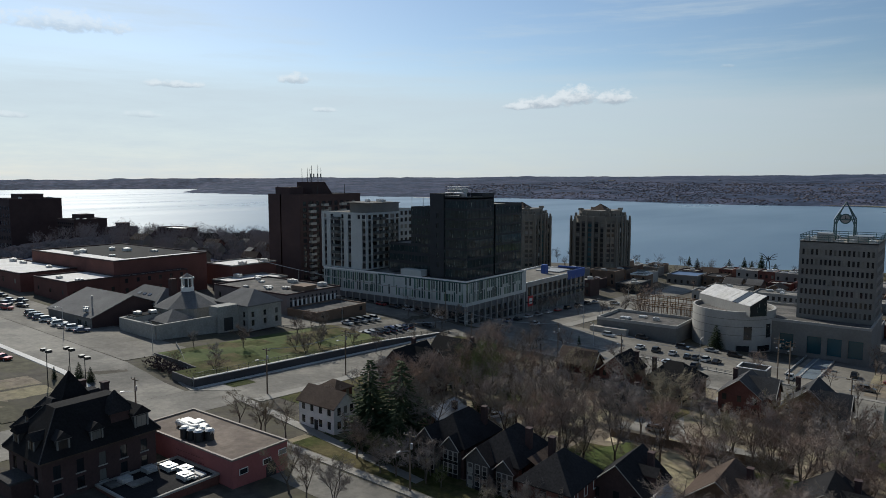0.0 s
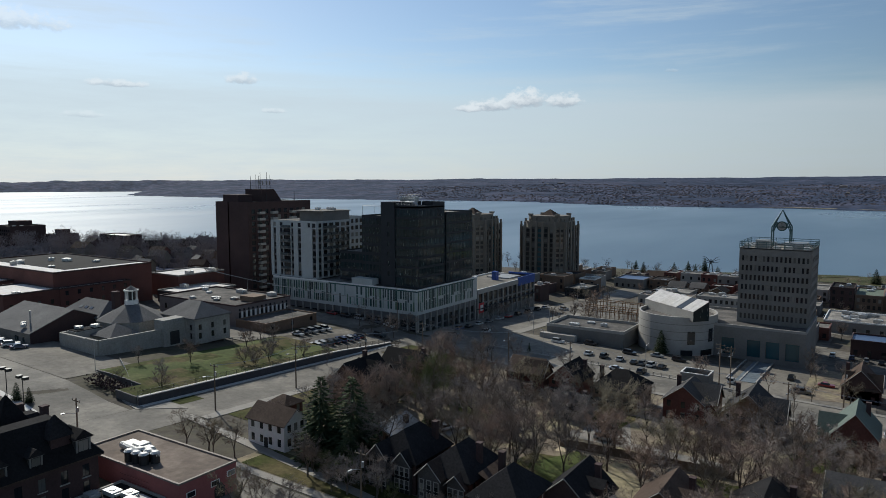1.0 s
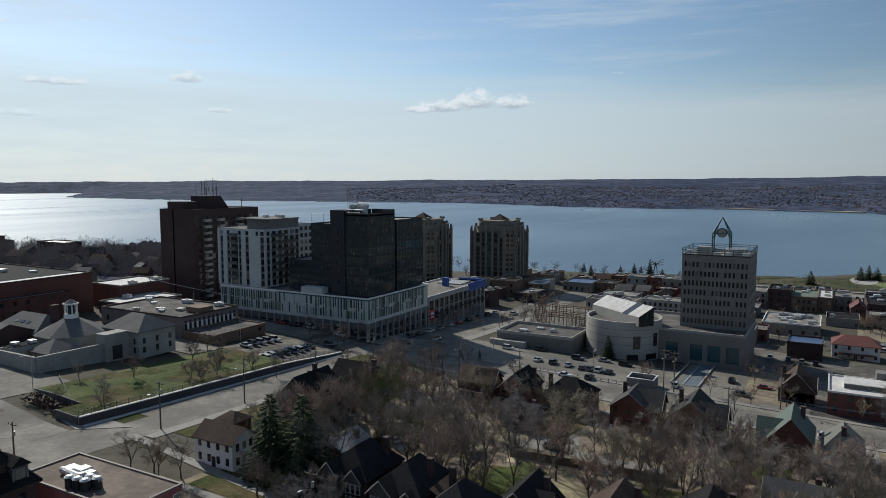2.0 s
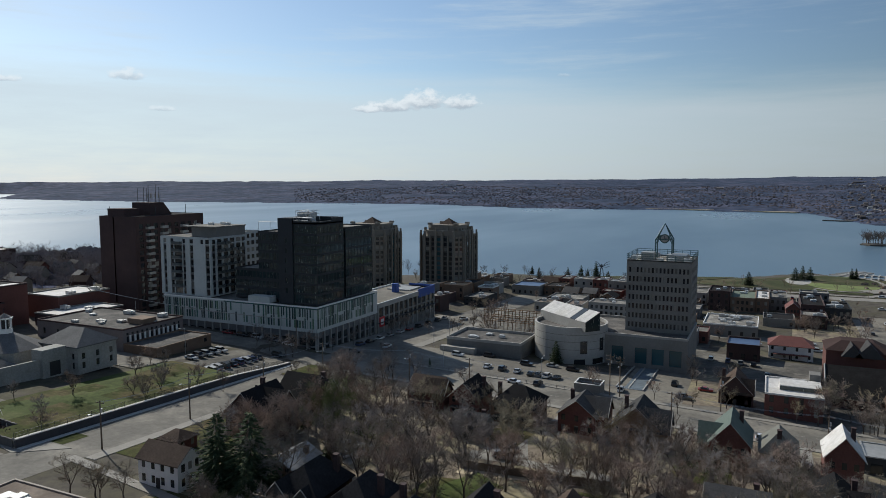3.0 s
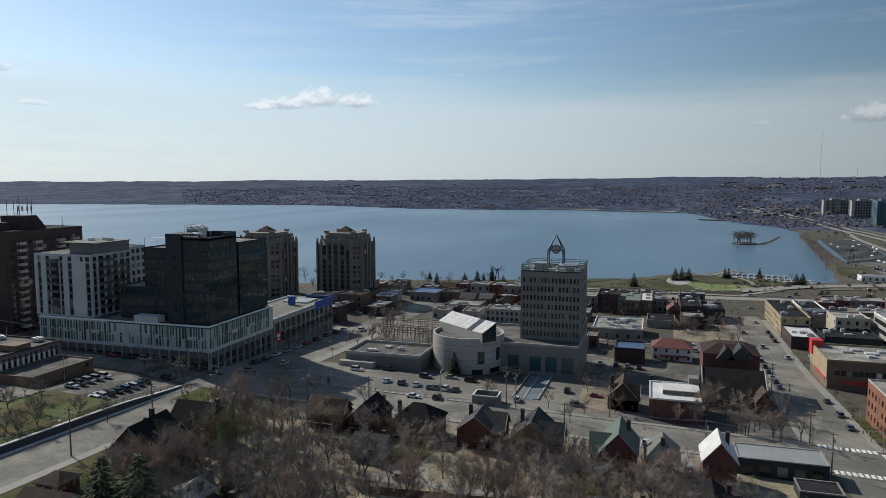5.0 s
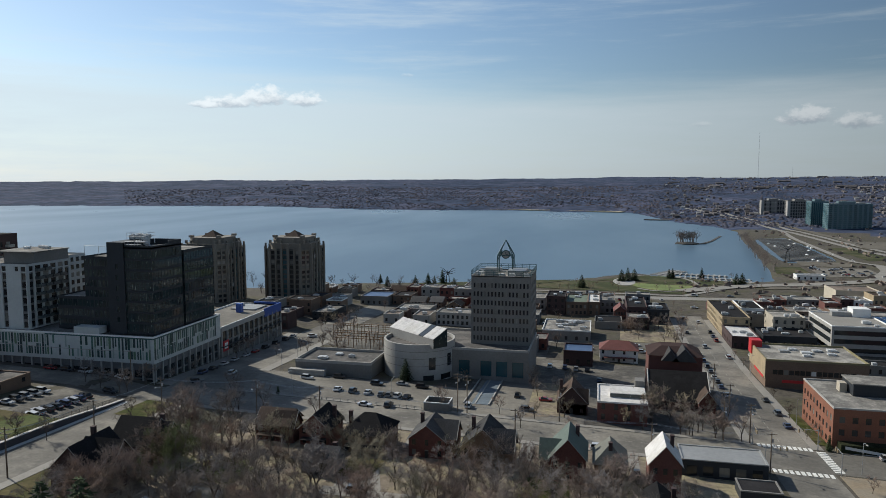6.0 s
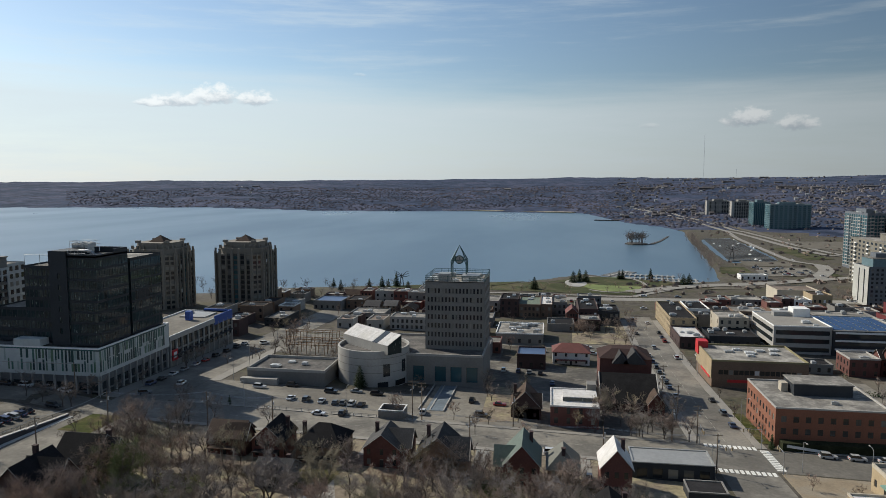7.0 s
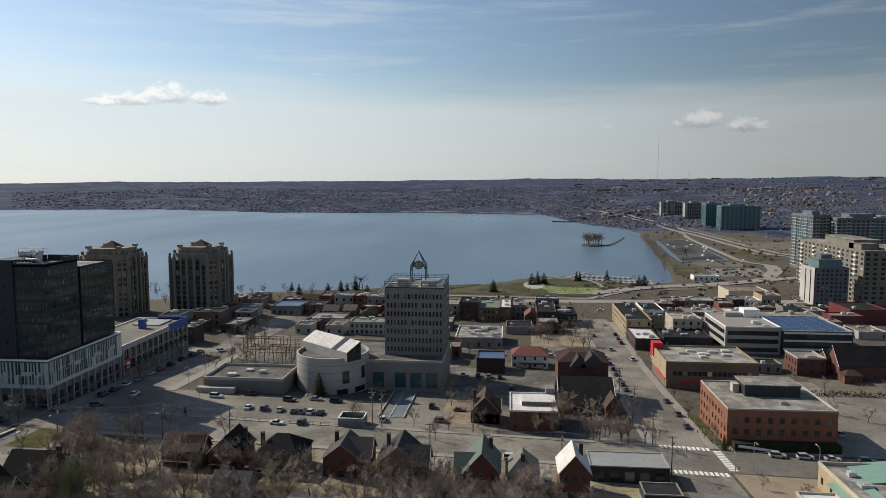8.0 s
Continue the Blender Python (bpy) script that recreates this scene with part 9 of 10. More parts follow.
# single trees along streets and round buildings
for u, v, h in ((-111, 81.5, 8), (-107, 83.5, 8.5), (-104.5, 82.5, 7.5), (-101, 84.5, 7.5), (-82, 69, 9), (-77.5, 68.5, 9), (-72, 69, 9), (-109.5, 103.6, 6), (-135.8, 147.7, 7), (-80, 189.5, 7.5), (-115.5, 178.8, 10), (-128, 170, 6),
                (-46, 209.5, 9), (-8, 214.5, 8), (-20, 200.0, 7.5), (-5.4, 196.3, 6), (28, 224, 9), (33, 216, 9), (24, 220, 8), (38, 212, 7.5), (-122.3, 274.5, 7), (-127.9, 262.8, 6), (26, 209.8, 7), (66, 222.2, 5), (74, 172, 5), (66, 178, 5),
                (-150, 104, 7), (-158, 118, 7.5), (-148, 128, 8), (-152, 142, 8.5), (-160, 150, 8), (-166, 108, 6), (-155, 96, 5), (-145, 100, 7), (-146, 135, 9), (-162, 141, 8), (-143.5, 128, 7), (-143.5, 146, 8), (-197, 153, 7), (-168, 152, 7.5), (-110, 196, 10), (-104, 188, 9), (-97, 190, 9.5), (-120, 183, 9),
                (-73, 249, 4), (-45.6, 250, 5), (20, 385, 7), (27, 392, 7), (34, 388, 7), (38, 380, 6.5), (46, 395, 7), (-62, 248.5, 4), (12, 340, 5), (150, 284, 7), (140, 283, 6), (160, 284, 7), (128, 288, 6)):
    bare(u, v, h, "street trees")
sr = random.Random(77)
for u0, u1, v0, v1, n, lo, hi in ((-30, 42, 209.5, 212, 8, 6, 10), (-22, -2, 236, 250, 6, 6, 9), (17, 44, 208, 234, 15, 8, 12), (38, 43, 215, 340, 9, 5, 7), (62, 64, 215, 345, 5, 4, 6), (-122, -116, 240, 330, 8, 6, 8), (-112, -70, 262, 288, 5, 6, 9),
                                  (14, 44, 352, 400, 24, 6, 9), (-60, 10, 300, 338, 8, 5, 8), (104, 128, 215, 300, 6, 4, 7), (-139, -124, 312, 400, 9, 6, 9), (-142, -140, 208, 300, 7, 6, 8), (-117, -88, 152, 184, 20, 8, 12), (-164, -145, 190, 204, 5, 7, 10)):
    for i in range(n):
        u, v = sr.uniform(u0, u1), sr.uniform(v0, v1)
        if clear(u, v, 0.4):
            bare(u, v, sr.uniform(lo, hi), "street trees")
for u, v, h, k in ((-88, 94, 16.5, 0), (-82.5, 96.5, 17, 2), (-78, 90, 12, 1), (-80.3, 118.6, 9.5, 1), (-70, 249, 5.5, 1), (65.5, 208.5, 5.2, 1), (-66.6, 241.5, 8.5, 2), (-158, 73.6, 4.2, 2), (-155.6, 75, 3.6, 2), (-160.8, 69.5, 3.2, 1), (-151.5, 66.5, 2.8, 2), (-98, 134, 8, 1), (-101, 208.5, 3.5, 1)):
    plant("spruce_tree", CONIFERS[k], "tall dark green spruce tree" if h > 10 else "small dark green conifer", "tree", u, v, (h / 15 * (1.6 if h > 10 else 1.25), h / 15), rnd.uniform(0, 360), "spruce trees")
# lakeside park
for u, v, h, k in ((-126, 520, 9, 0), (-116, 526, 12, 1), (-120, 516, 8, 1), (-134, 512, 8, 0), (-10, 527, 10, 2), (20, 566, 10, 2), (25, 570, 11, 0), (30, 572, 10, 2), (58, 590, 9, 1), (61, 592, 9, 1), (84, 596, 10, 1), (105, 566, 9, 2), (110, 570, 9, 2), (-152, 498, 8, 0), (-160, 506, 7, 0), (-104, 512, 7, 2), (-90, 540, 6, 2)):
    plant("spruce_tree", CONIFERS[k], "dark conifer standing in a lakeside park", "tree", u, v, (h / 15 * 1.6, h / 15), rnd.uniform(0, 360), "park conifers")
LIGHT = []
for k, s in ((31, 1.0), (32, 0.8), (33, 1.2)):
    a, b = bare_tree(k, 13.0, s, 0.3)
    verts, faces = [], []
    for me in (a, b):
        co = np.empty(len(me.vertices) * 3)
        me.vertices.foreach_get("co", co)
        faces.extend([tuple(i + len(verts) for i in f.vertices) for f in me.polygons])
        verts.extend(co.reshape(-1, 3).tolist())
    LIGHT.append((np.array(verts), faces))
    bpy.data.meshes.remove(a), bpy.data.meshes.remove(b)


def grove(name, label, spots, mat=TWIGS):
    """Many far trees in one mesh."""
    s = Shape()
    for u, v, h in spots:
        if not clear(u, v, 0.3):
            continue
        co, faces = LIGHT[rnd.randrange(3)]
        c, q, k = math.cos(u), math.sin(u), h / 13.0
        xyz = co @ np.array([[c, q, 0], [-q, c, 0], [0, 0, 1]]) * k + (u, v, ground(u, v))
        n = len(s.v)
        s.v.extend(xyz.tolist())
        s.f.extend([tuple(i + n for i in f) for f in faces])
    tagged(s.make(name, mat), label, "trees", kind="stuff")


grove("park_trees", "small bare trees scattered over the lakeside park", [(rnd.uniform(-140, 110), rnd.uniform(500, 545), rnd.uniform(4, 7)) for i in range(26)])
grove("breakwater_trees", "bare trees along the marina breakwater", [(148 + 42 * i / 40 + rnd.uniform(-4, 5), 655 + 350 * i / 40 + rnd.uniform(-6, 6), rnd.uniform(8, 15)) for i in range(41)])
grove("islet_trees", "bare trees crowded on a small islet", [(rnd.uniform(100, 124), rnd.uniform(922, 943), rnd.uniform(13, 19)) for i in range(22)], DARK_TWIGS)
grove("shore_trees", "bare trees along the shore below the towers", [(rnd.uniform(-330, -150), rnd.uniform(425, 500), rnd.uniform(6, 10)) for i in range(40)] + [(rnd.uniform(-170, -40), rnd.uniform(440, 528), rnd.uniform(5, 10)) for i in range(44)], DARK_TWIGS)
WEST = [(-360, 250, 10, 20), (-350, 231, 9, -15), (-400, 274, 11, 35), (-399, 288, 10, 10), (-470, 345, 12, 25), (-386, 294, 9, -10), (-372, 275, 9, 40), (-374, 260, 10, 15), (-360, 286, 9, 0), (-330, 221, 8, 10),
        (-326, 251, 9, 25), (-345, 266, 9, -20), (-374, 240, 11, 10), (-420, 316, 12, 30), (-440, 330, 10, 0), (-390, 222, 10, 15), (-410, 240, 10, -10), (-345, 212, 9, 20)]
wr = random.Random(12)


def bank_house(u, v, w, turn):
    """A small gabled house on the far bank."""
    r = thing("house", "small gabled house among bare trees on a bank", "house", (u, v, ground(u, v) - 0.4), "houses on the west bank", turn)
    d, e = w * 0.75, wr.uniform(4.0, 6.0)
    k = e + w * 0.27
    f = Shape().box(-w / 2, w / 2, -d / 2, d / 2, 0, e)
    for x in (-w / 2, w / 2):
        f.face((x, -d / 2, e), (x, d / 2, e), (x, 0, k))
    f.make("wall", wr.choice((BROWN_BRICK, CONCRETE, RED_BRICK, DARK_BRICK, TAUPE)), r)
    q = Shape()
    for sg in (-1, 1):
        a, b = sg * (d / 2 + 0.5), e - 0.45
        top = [(-w / 2 - 0.4, a, b + 0.2), (w / 2 + 0.4, a, b + 0.2), (w / 2 + 0.4, 0, k + 0.2), (-w / 2 - 0.4, 0, k + 0.2)]
        q.face(*top), q.face(*[(x, y, z - 0.2) for x, y, z in reversed(top)])
        q.face(top[0], top[1], (top[1][0], a, b), (top[0][0], a, b))
    q.make("roof", wr.choice((ROOF_SLATE, ROOF_GREY_SHINGLE, ROOF_SLATE, ROOF_BRN, ROOF_DARK)), r)
    FOOT.append((u, v, w / 2, d / 2))


for u, v, w, turn in WEST:
    bank_house(u, v, w, turn)
block("apartment_house", "long flat-roofed brick apartment house on a bank", "building", -440, -412, 262, 274, ground(-425, 268) + 9.5, DARK_BRICK, ROOF_TIN, (6, 1.6, 1.5, [(1.0, 2.6), (4.0, 5.6), (7.0, 8.6)]))
bank = [(rnd.uniform(-600, -275), rnd.uniform(208, 350), rnd.uniform(8, 13)) for i in range(90)] + [(rnd.uniform(-520, -330), rnd.uniform(205, 360), rnd.uniform(9, 15)) for i in range(110)]
bank += [(wr.uniform(-430, -318), wr.uniform(204, 330), wr.uniform(9, 14)) for i in range(120)]
grove("west_bank_trees", "bare trees on the west bank beyond a brick complex", [p for p in bank if clear(p[0], p[1], 2.0)], HAZY_TWIGS)
grove("downtown_trees", "small bare trees between downtown buildings", [(rnd.uniform(-50, 60), rnd.uniform(380, 470), rnd.uniform(4, 6.5)) for i in range(24)] + [(rnd.uniform(70, 240), rnd.uniform(445, 600), rnd.uniform(4, 7)) for i in range(34)] + [(rnd.uniform(-130, -60), rnd.uniform(400, 480), rnd.uniform(5, 8)) for i in range(24)])


def tufts(name, label, places, size, mat, seed, kind="stuff", flat=1.0):
    """Far woods: many small uneven clumps of upright sprays."""
    r = random.Random(seed)
    s = Shape()
    for u, v, z in places:
        k = size * r.uniform(0.6, 1.4) * max(1.0, math.hypot(u, v) / 2200)
        for j in range(3):
            a = r.uniform(0, math.pi)
            dx, dy = math.cos(a) * k * r.uniform(0.5, 0.9), math.sin(a) * k * r.uniform(0.5, 0.9)
            ox, oy = r.uniform(-0.4, 0.4) * k, r.uniform(-0.4, 0.4) * k
            h = k * r.uniform(0.6, 1.1) * flat
            s.face((u + ox - dx * 0.6, v + oy - dy * 0.6, z - 0.5), (u + ox + dx * 0.6, v + oy + dy * 0.6, z - 0.5), (u + ox + dx, v + oy + dy, z + h * 0.55), (u + ox + dx * 0.3, v + oy + dy * 0.3, z + h), (u + ox - dx * 0.5, v + oy - dy * 0.5, z + h * 0.85), (u + ox - dx, v + oy - dy, z + h * 0.45))
    return tagged(s.make(name, mat), label, "woods", kind=kind)


def ground_hits(n, test, seed):
    """Places on the ground sheet, spread evenly over the view's angle and the log of the distance."""
    g = bpy.data.objects["ground"]
    r = random.Random(seed)
    out = []
    while len(out) < n:
        az, d = radians(r.uniform(-48, 82)), math.exp(r.uniform(math.log(420), math.log(4600)))
        u, v = -math.sin(az) * d, math.cos(az) * d
        if not test(u, v, d, r):
            continue
        hit, p, _, _ = g.ray_cast(Vector((u, v, 400)), Vector((0, 0, -1)))
        if hit and p.z > 0.9:
            out.append((u, v, p.z))
    return out



tufts("west_woods", "dark leafless woods on the west bank", ground_hits(4200, lambda u, v, d, r: u < -300 and 400 < d < 1500, 4), 3.4, HAZY_TWIGS, 6, flat=0.8)


def canopy(name, label, places, mat, seed):
    """Far woods from above: thousands of low rounded crowns, each a small uneven dome."""
    r = random.Random(seed)
    s = Shape()
    for u, v, z in places:
        k = r.uniform(2.6, 5.4) * max(1.0, math.hypot(u, v) / 2400)
        a0, h = r.uniform(0, 6.28), k * r.uniform(0.35, 0.65)
        n = len(s.v)
        for i in range(6):
            a = a0 + i * math.pi / 3
            q = k * r.uniform(0.75, 1.2)
            s.v.extend([(u + q * math.cos(a), v + q * math.sin(a), z - 0.6), (u + 0.6 * q * math.cos(a), v + 0.6 * q * math.sin(a), z + h * r.uniform(0.55, 0.8))])
        s.v.append((u + r.uniform(-0.2, 0.2) * k, v + r.uniform(-0.2, 0.2) * k, z + h))
        for i in range(6):
            b, c = n + 2 * i, n + 2 * ((i + 1) % 6)
            s.f.extend([(b, c, c + 1, b + 1), (b + 1, c + 1, n + 12)])
    return tagged(s.make(name, mat, smooth=True), label, "woods", kind="stuff")


canopy("far_woods", "leafless woods covering the hills beyond the lake", ground_hits(15000, lambda u, v, d, r: 1250 < d < 3300 and u > -0.75 * v and noise.noise(Vector((u / 240, v / 240, 7.0))) > -0.3, 24), HAZY_TREES, 26)
tufts("shore_bushes", "dry bushes along the lakeside roads", ground_hits(800, lambda u, v, d, r: u > 60 and 520 < d < 1400 and v > 510, 8), 2.6, TWIGS, 9, flat=0.8)

# ---- vehicles ----
def car_meshes(suv):
    L, W = 4.7 if suv else 4.5, 1.85
    h0, h1, h2 = 0.32, 0.98 if suv else 0.86, 1.72 if suv else 1.42
    body = Shape()
    a, b = L / 2, W / 2
    lower = [(-a, -b * 0.86), (-a * 0.94, -b), (a * 0.92, -b), (a, -b * 0.8), (a, b * 0.8), (a * 0.92, b), (-a * 0.94, b), (-a, b * 0.86)]
    body.prism(lower, h0, h1 - 0.12, [(x * 1.0, y) for x, y in lower])
    body.prism(lower, h1 - 0.12, h1, [(x * 0.97, y * 0.94) for x, y in lower])
    x0, x1 = (-a * 0.9, a * 0.42) if suv else (-a * 0.72, a * 0.40)
    t0, t1 = (-a * 0.78, a * 0.18) if suv else (-a * 0.42, a * 0.10)
    k = b * 0.78
    body.prism([(t0, -k), (t1, -k), (t1, k), (t0, k)], h2 - 0.06, h2)
    cabin = Shape()
    cabin.prism([(x0, -b * 0.92), (x1, -b * 0.92), (x1, b * 0.92), (x0, b * 0.92)], h1, h2 - 0.06, [(t0, -k), (t1, -k), (t1, k), (t0, k)])
    wheel = Shape()
    n = 14
    wheel.prism([(0.34 * math.cos(2 * math.pi * i / n), 0.34 * math.sin(2 * math.pi * i / n)) for i in range(n)], -0.12, 0.12)
    rim = Shape()
    rim.prism([(0.2 * math.cos(2 * math.pi * i / 10), 0.2 * math.sin(2 * math.pi * i / 10)) for i in range(10)], -0.135, 0.135)
    lamp = Shape().box(-0.04, 0.04, -0.2, 0.2, -0.08, 0.08)
    return body.mesh("body", CAR_PAINT), cabin.mesh("cabin_glass", CAR_PANE), wheel.mesh("wheel", RUBBER), rim.mesh("rim", STEEL), lamp, a, b


CARS = [car_meshes(False), car_meshes(True)]
HEAD = Shape().box(-0.04, 0.04, -0.2, 0.2, -0.08, 0.08).mesh("headlight", PALE_CONCRETE)
TAIL = Shape().box(-0.04, 0.04, -0.2, 0.2, -0.08, 0.08).mesh("tail_light", RED_SIGN)


WHEELS = []
for b_, c_, w_, r_, l_, a_, k_ in CARS:
    g = Shape()
    for x_ in (-a_ * 0.6, a_ * 0.6):
        for y_ in (-k_ + 0.1, k_ - 0.1):
            g.tube((x_, y_ - 0.12, 0.34), (x_, y_ + 0.12, 0.34), 0.34, 0.34, 8)
    WHEELS.append(g.mesh("wheel_set", RUBBER))


def car(u, v, turn, group, where, lift=0.06):
    if any(a - 1.5 < u < b + 1.5 and c - 1.5 < v < e + 1.5 for a, b, c, e in BLOCKS):
        return
    suv = rnd.random() < 0.5
    body, cabin, wheel, rim, lamp, a, b = CARS[suv]
    e = 2.0
    c, s = math.cos(radians(turn)), math.sin(radians(turn))
    pitch = math.degrees(math.atan2(ground(u - c * e, v - s * e) - ground(u + c * e, v + s * e), 2 * e))
    root = new("parked_car")
    root.matrix_basis = pose(u, v, ground(u, v) + lift, 0, pitch, turn)
    tagged(root, ("parked sport utility vehicle " if suv else "parked sedan car ") + where, "car", group)
    for me in (body, cabin):
        o = new(me.name, me)
        o.parent = root
    if v > 212:                                       # far off: wheels in one piece
        o = tagged(new("wheel_set", WHEELS[suv]), kind="stuff")
        o.parent = root
        return
    for x in (-a * 0.6, a * 0.6):
        for y in (-b + 0.1, b - 0.1):
            o = place(wheel, "wheel", root, pose(x, y, 0.34, 90, 0, 0))
            if v < 130:
                place(rim, "rim", o, pose(0, 0, 0))
    if v > 206:
        return
    for y in (-b * 0.65, b * 0.65):
        place(HEAD, "headlight", root, pose(a, y, 0.68))
        place(TAIL, "tail_light", root, pose(-a, y, 0.72))


for u, v, t in ((-84.5, 219.8, 90), (-79, 219.5, 90), (-73.6, 219.4, 90), (-68.6, 218.5, 90), (-65.8, 218.8, 90), (-63.0, 218.8, 90), (-59.8, 218.6, 90), (-70, 205.5, 0), (-62.7, 207.5, 90), (-100.3, 230.6, 0), (-74.3, 231.5, 0), (-65.8, 234.6, 0), (-58.2, 233.2, 0),
                (-90, 236, 0), (-38.5, 215.7, 90), (-24.6, 233.8, 90), (-20, 218, 0)):
    car(u, v, t + rnd.uniform(-4, 4), "cars by the pavilion", "on a sunlit parking lot")
for u, v, t in ((60.0, 259.7, 90), (60.0, 242.9, 90), (59.6, 228.7, 90), (47.6, 309.5, 90), (47.6, 300, 90), (47.5, 290, 90), (47.6, 282.6, 90), (47.5, 274.1, 90), (47.6, 262, 90), (47.6, 320, 90), (47.6, 332, 90), (59.6, 330, 90), (59.6, 364, 90), (59.6, 373.6, 90), (59.6, 384, 90), (52.1, 349, 90), (47.6, 380, 90), (57, 410, 90), (50, 420, 90),
                (79.3, 204.5, 0), (87.0, 204.5, 0), (94.6, 204.6, 0), (104, 204.5, 0), (-30, 192, 0), (140, 204.5, 0)):
    car(u, v, t + rnd.uniform(-2, 2), "cars along the street", "beside a street kerb")
for i in range(9):
    car(-236 + i * 4.1, 96.0 + rnd.uniform(-0.6, 0.6), 76 + rnd.uniform(-3, 3), "cars by the garage", "in front of a garage wall", 0.08)
for u, v, t in ((-252, 100, 20), (-257, 97, 20), (-264, 101, 20), (-270, 98, 20), (-262, 104, 20), (-184, 68, 20), (-250, 94.5, 20), (-276, 103, 20)):
    car(u, v, t, "cars by the garage", "on a wide parking lot", 0.08)
for i in range(8):
    car(-152.5 + rnd.uniform(-0.4, 0.4), 160.5 + i * 3.1, 172 + rnd.uniform(-4, 4), "cars on the small lot", "on a small lot", 0.1)
for i in range(5):
    car(-164.5, 165 + i * 3.3, rnd.uniform(-4, 4), "cars on the small lot", "on a small lot", 0.1)
for u, v, t in ((-162, 203.2, 0), (-169.9, 203.3, 0), (-177, 203.2, 0), (-156, 203.4, 0), (-184, 203.4, 0), (-150, 190, 0), (-138, 224, 90), (-138, 231, 90), (-138, 239, 90), (-138, 247, 90), (-138, 256, 90), (-138, 264, 90), (-138, 273, 90), (-138, 283, 90), (-138, 293, 90), (-138, 301, 90), (-130, 305, 60), (-128, 227, 95), (-133, 212, 40)):
    car(u, v, t, "cars by the podium", "in the shade of a podium")
for u, v, t in ((-23.9, 310, 0), (-6.5, 283, 90), (-31.5, 291, 90), (-17, 284, 90), (2.7, 267.2, 90), (-11, 284, 90), (-2, 283, 90), (-38, 291, 90), (2.4, 188, 0), (11.5, 172, 90), (-15, 232, 5), (107.9, 230.3, 90), (22, 330, 0), (30, 331, 0), (-2, 330, 0), (70, 335, 90), (76, 335, 90), (88, 336, 90), (99, 335, 90), (-70, 330, 0), (-40, 328, 0), (-82, 345, 0), (-20, 346, 0), (20, 344, 0)):
    car(u, v, t + rnd.uniform(-3, 3), "cars in the yards", "in a downtown yard")
for i in range(46):
    car(rnd.uniform(60, 235), rnd.choice((398, 402, 452, 456, 484, 505)) + rnd.uniform(-1, 1), rnd.choice((0, 90)) + rnd.uniform(-4, 4), "cars behind the shops", "behind downtown shops")
for i in range(30):
    car(rnd.uniform(-55, 44), rnd.choice((384, 388, 456, 460, 478, 482)) + rnd.uniform(-1, 1), rnd.choice((0, 90)) + rnd.uniform(-4, 4), "cars behind the shops", "behind downtown shops")
for i in range(26):
    car(rnd.uniform(185, 232), rnd.uniform(628, 690), rnd.uniform(0, 180), "cars by the marina", "on the marina lot", 0.3)
for u, v, t in ((-52.3, 149.2, 20), (-50, 141, 8), (-79.5, 123.5, 75), (-82.6, 128, 80)):
    car(u, v, t, "cars in backyards", "on a concrete driveway", 0.12)


# ---- poles, lamps, wires ----
def utility_pole(u, v, h=11.0, arms=1, lamp=True, turn=0.0):
    r = thing("utility_pole", "wooden utility pole with a crossarm and street lamp" if lamp else "wooden utility pole with a crossarm", "utility pole", (u, v, ground(u, v) - 0.3), "utility poles", turn)
    Shape().tube((0, 0, 0), (0, 0, h), 0.19, 0.13, 7).make("pole", PINE_WOOD, r)
    for k in range(arms):
        z = h - 0.6 - 1.1 * k
        Shape().box(-1.3, 1.3, -0.07, 0.07, z, z + 0.16).make("crossarm", PINE_WOOD, r)
        for x in (-1.15, 1.15):
            Shape().tube((x, 0, z + 0.16), (x, 0, z + 0.42), 0.06, 0.05, 5).make("insulator", PALE_CONCRETE, r)
    if lamp:
        Shape().tube((0, 0, h - 3.0), (0, -2.4, h - 2.3), 0.05, 0.05, 5).make("lamp_arm", STEEL, r)
        Shape().box(-0.16, 0.16, -3.1, -2.3, h - 2.42, h - 2.22).make("lamp_head", STEEL, r)
        Shape().tube((0.32, 0, h - 2.6), (0.32, 0, h - 1.7), 0.24, 0.24, 8).make("transformer", STEEL, r)


def street_lamp(u, v, h=8.5, turn=0.0, lift=0.0):
    r = thing("street_lamp", "grey steel street lamp with a curved arm", "street lamp", (u, v, ground(u, v) - 0.2 + lift), "street lamps", turn)
    Shape().tube((0, 0, 0), (0, 0, h), 0.10, 0.07, 6).make("pole", STEEL, r)
    Shape().tube((0, 0, h), (0, -1.0, h + 0.35), 0.06, 0.05, 5).tube((0, -1.0, h + 0.35), (0, -2.0, h + 0.4), 0.05, 0.05, 5).make("arm", STEEL, r)
    Shape().box(-0.15, 0.15, -2.7, -1.9, h + 0.3, h + 0.45).make("lamp_head", PALE_CONCRETE, r)


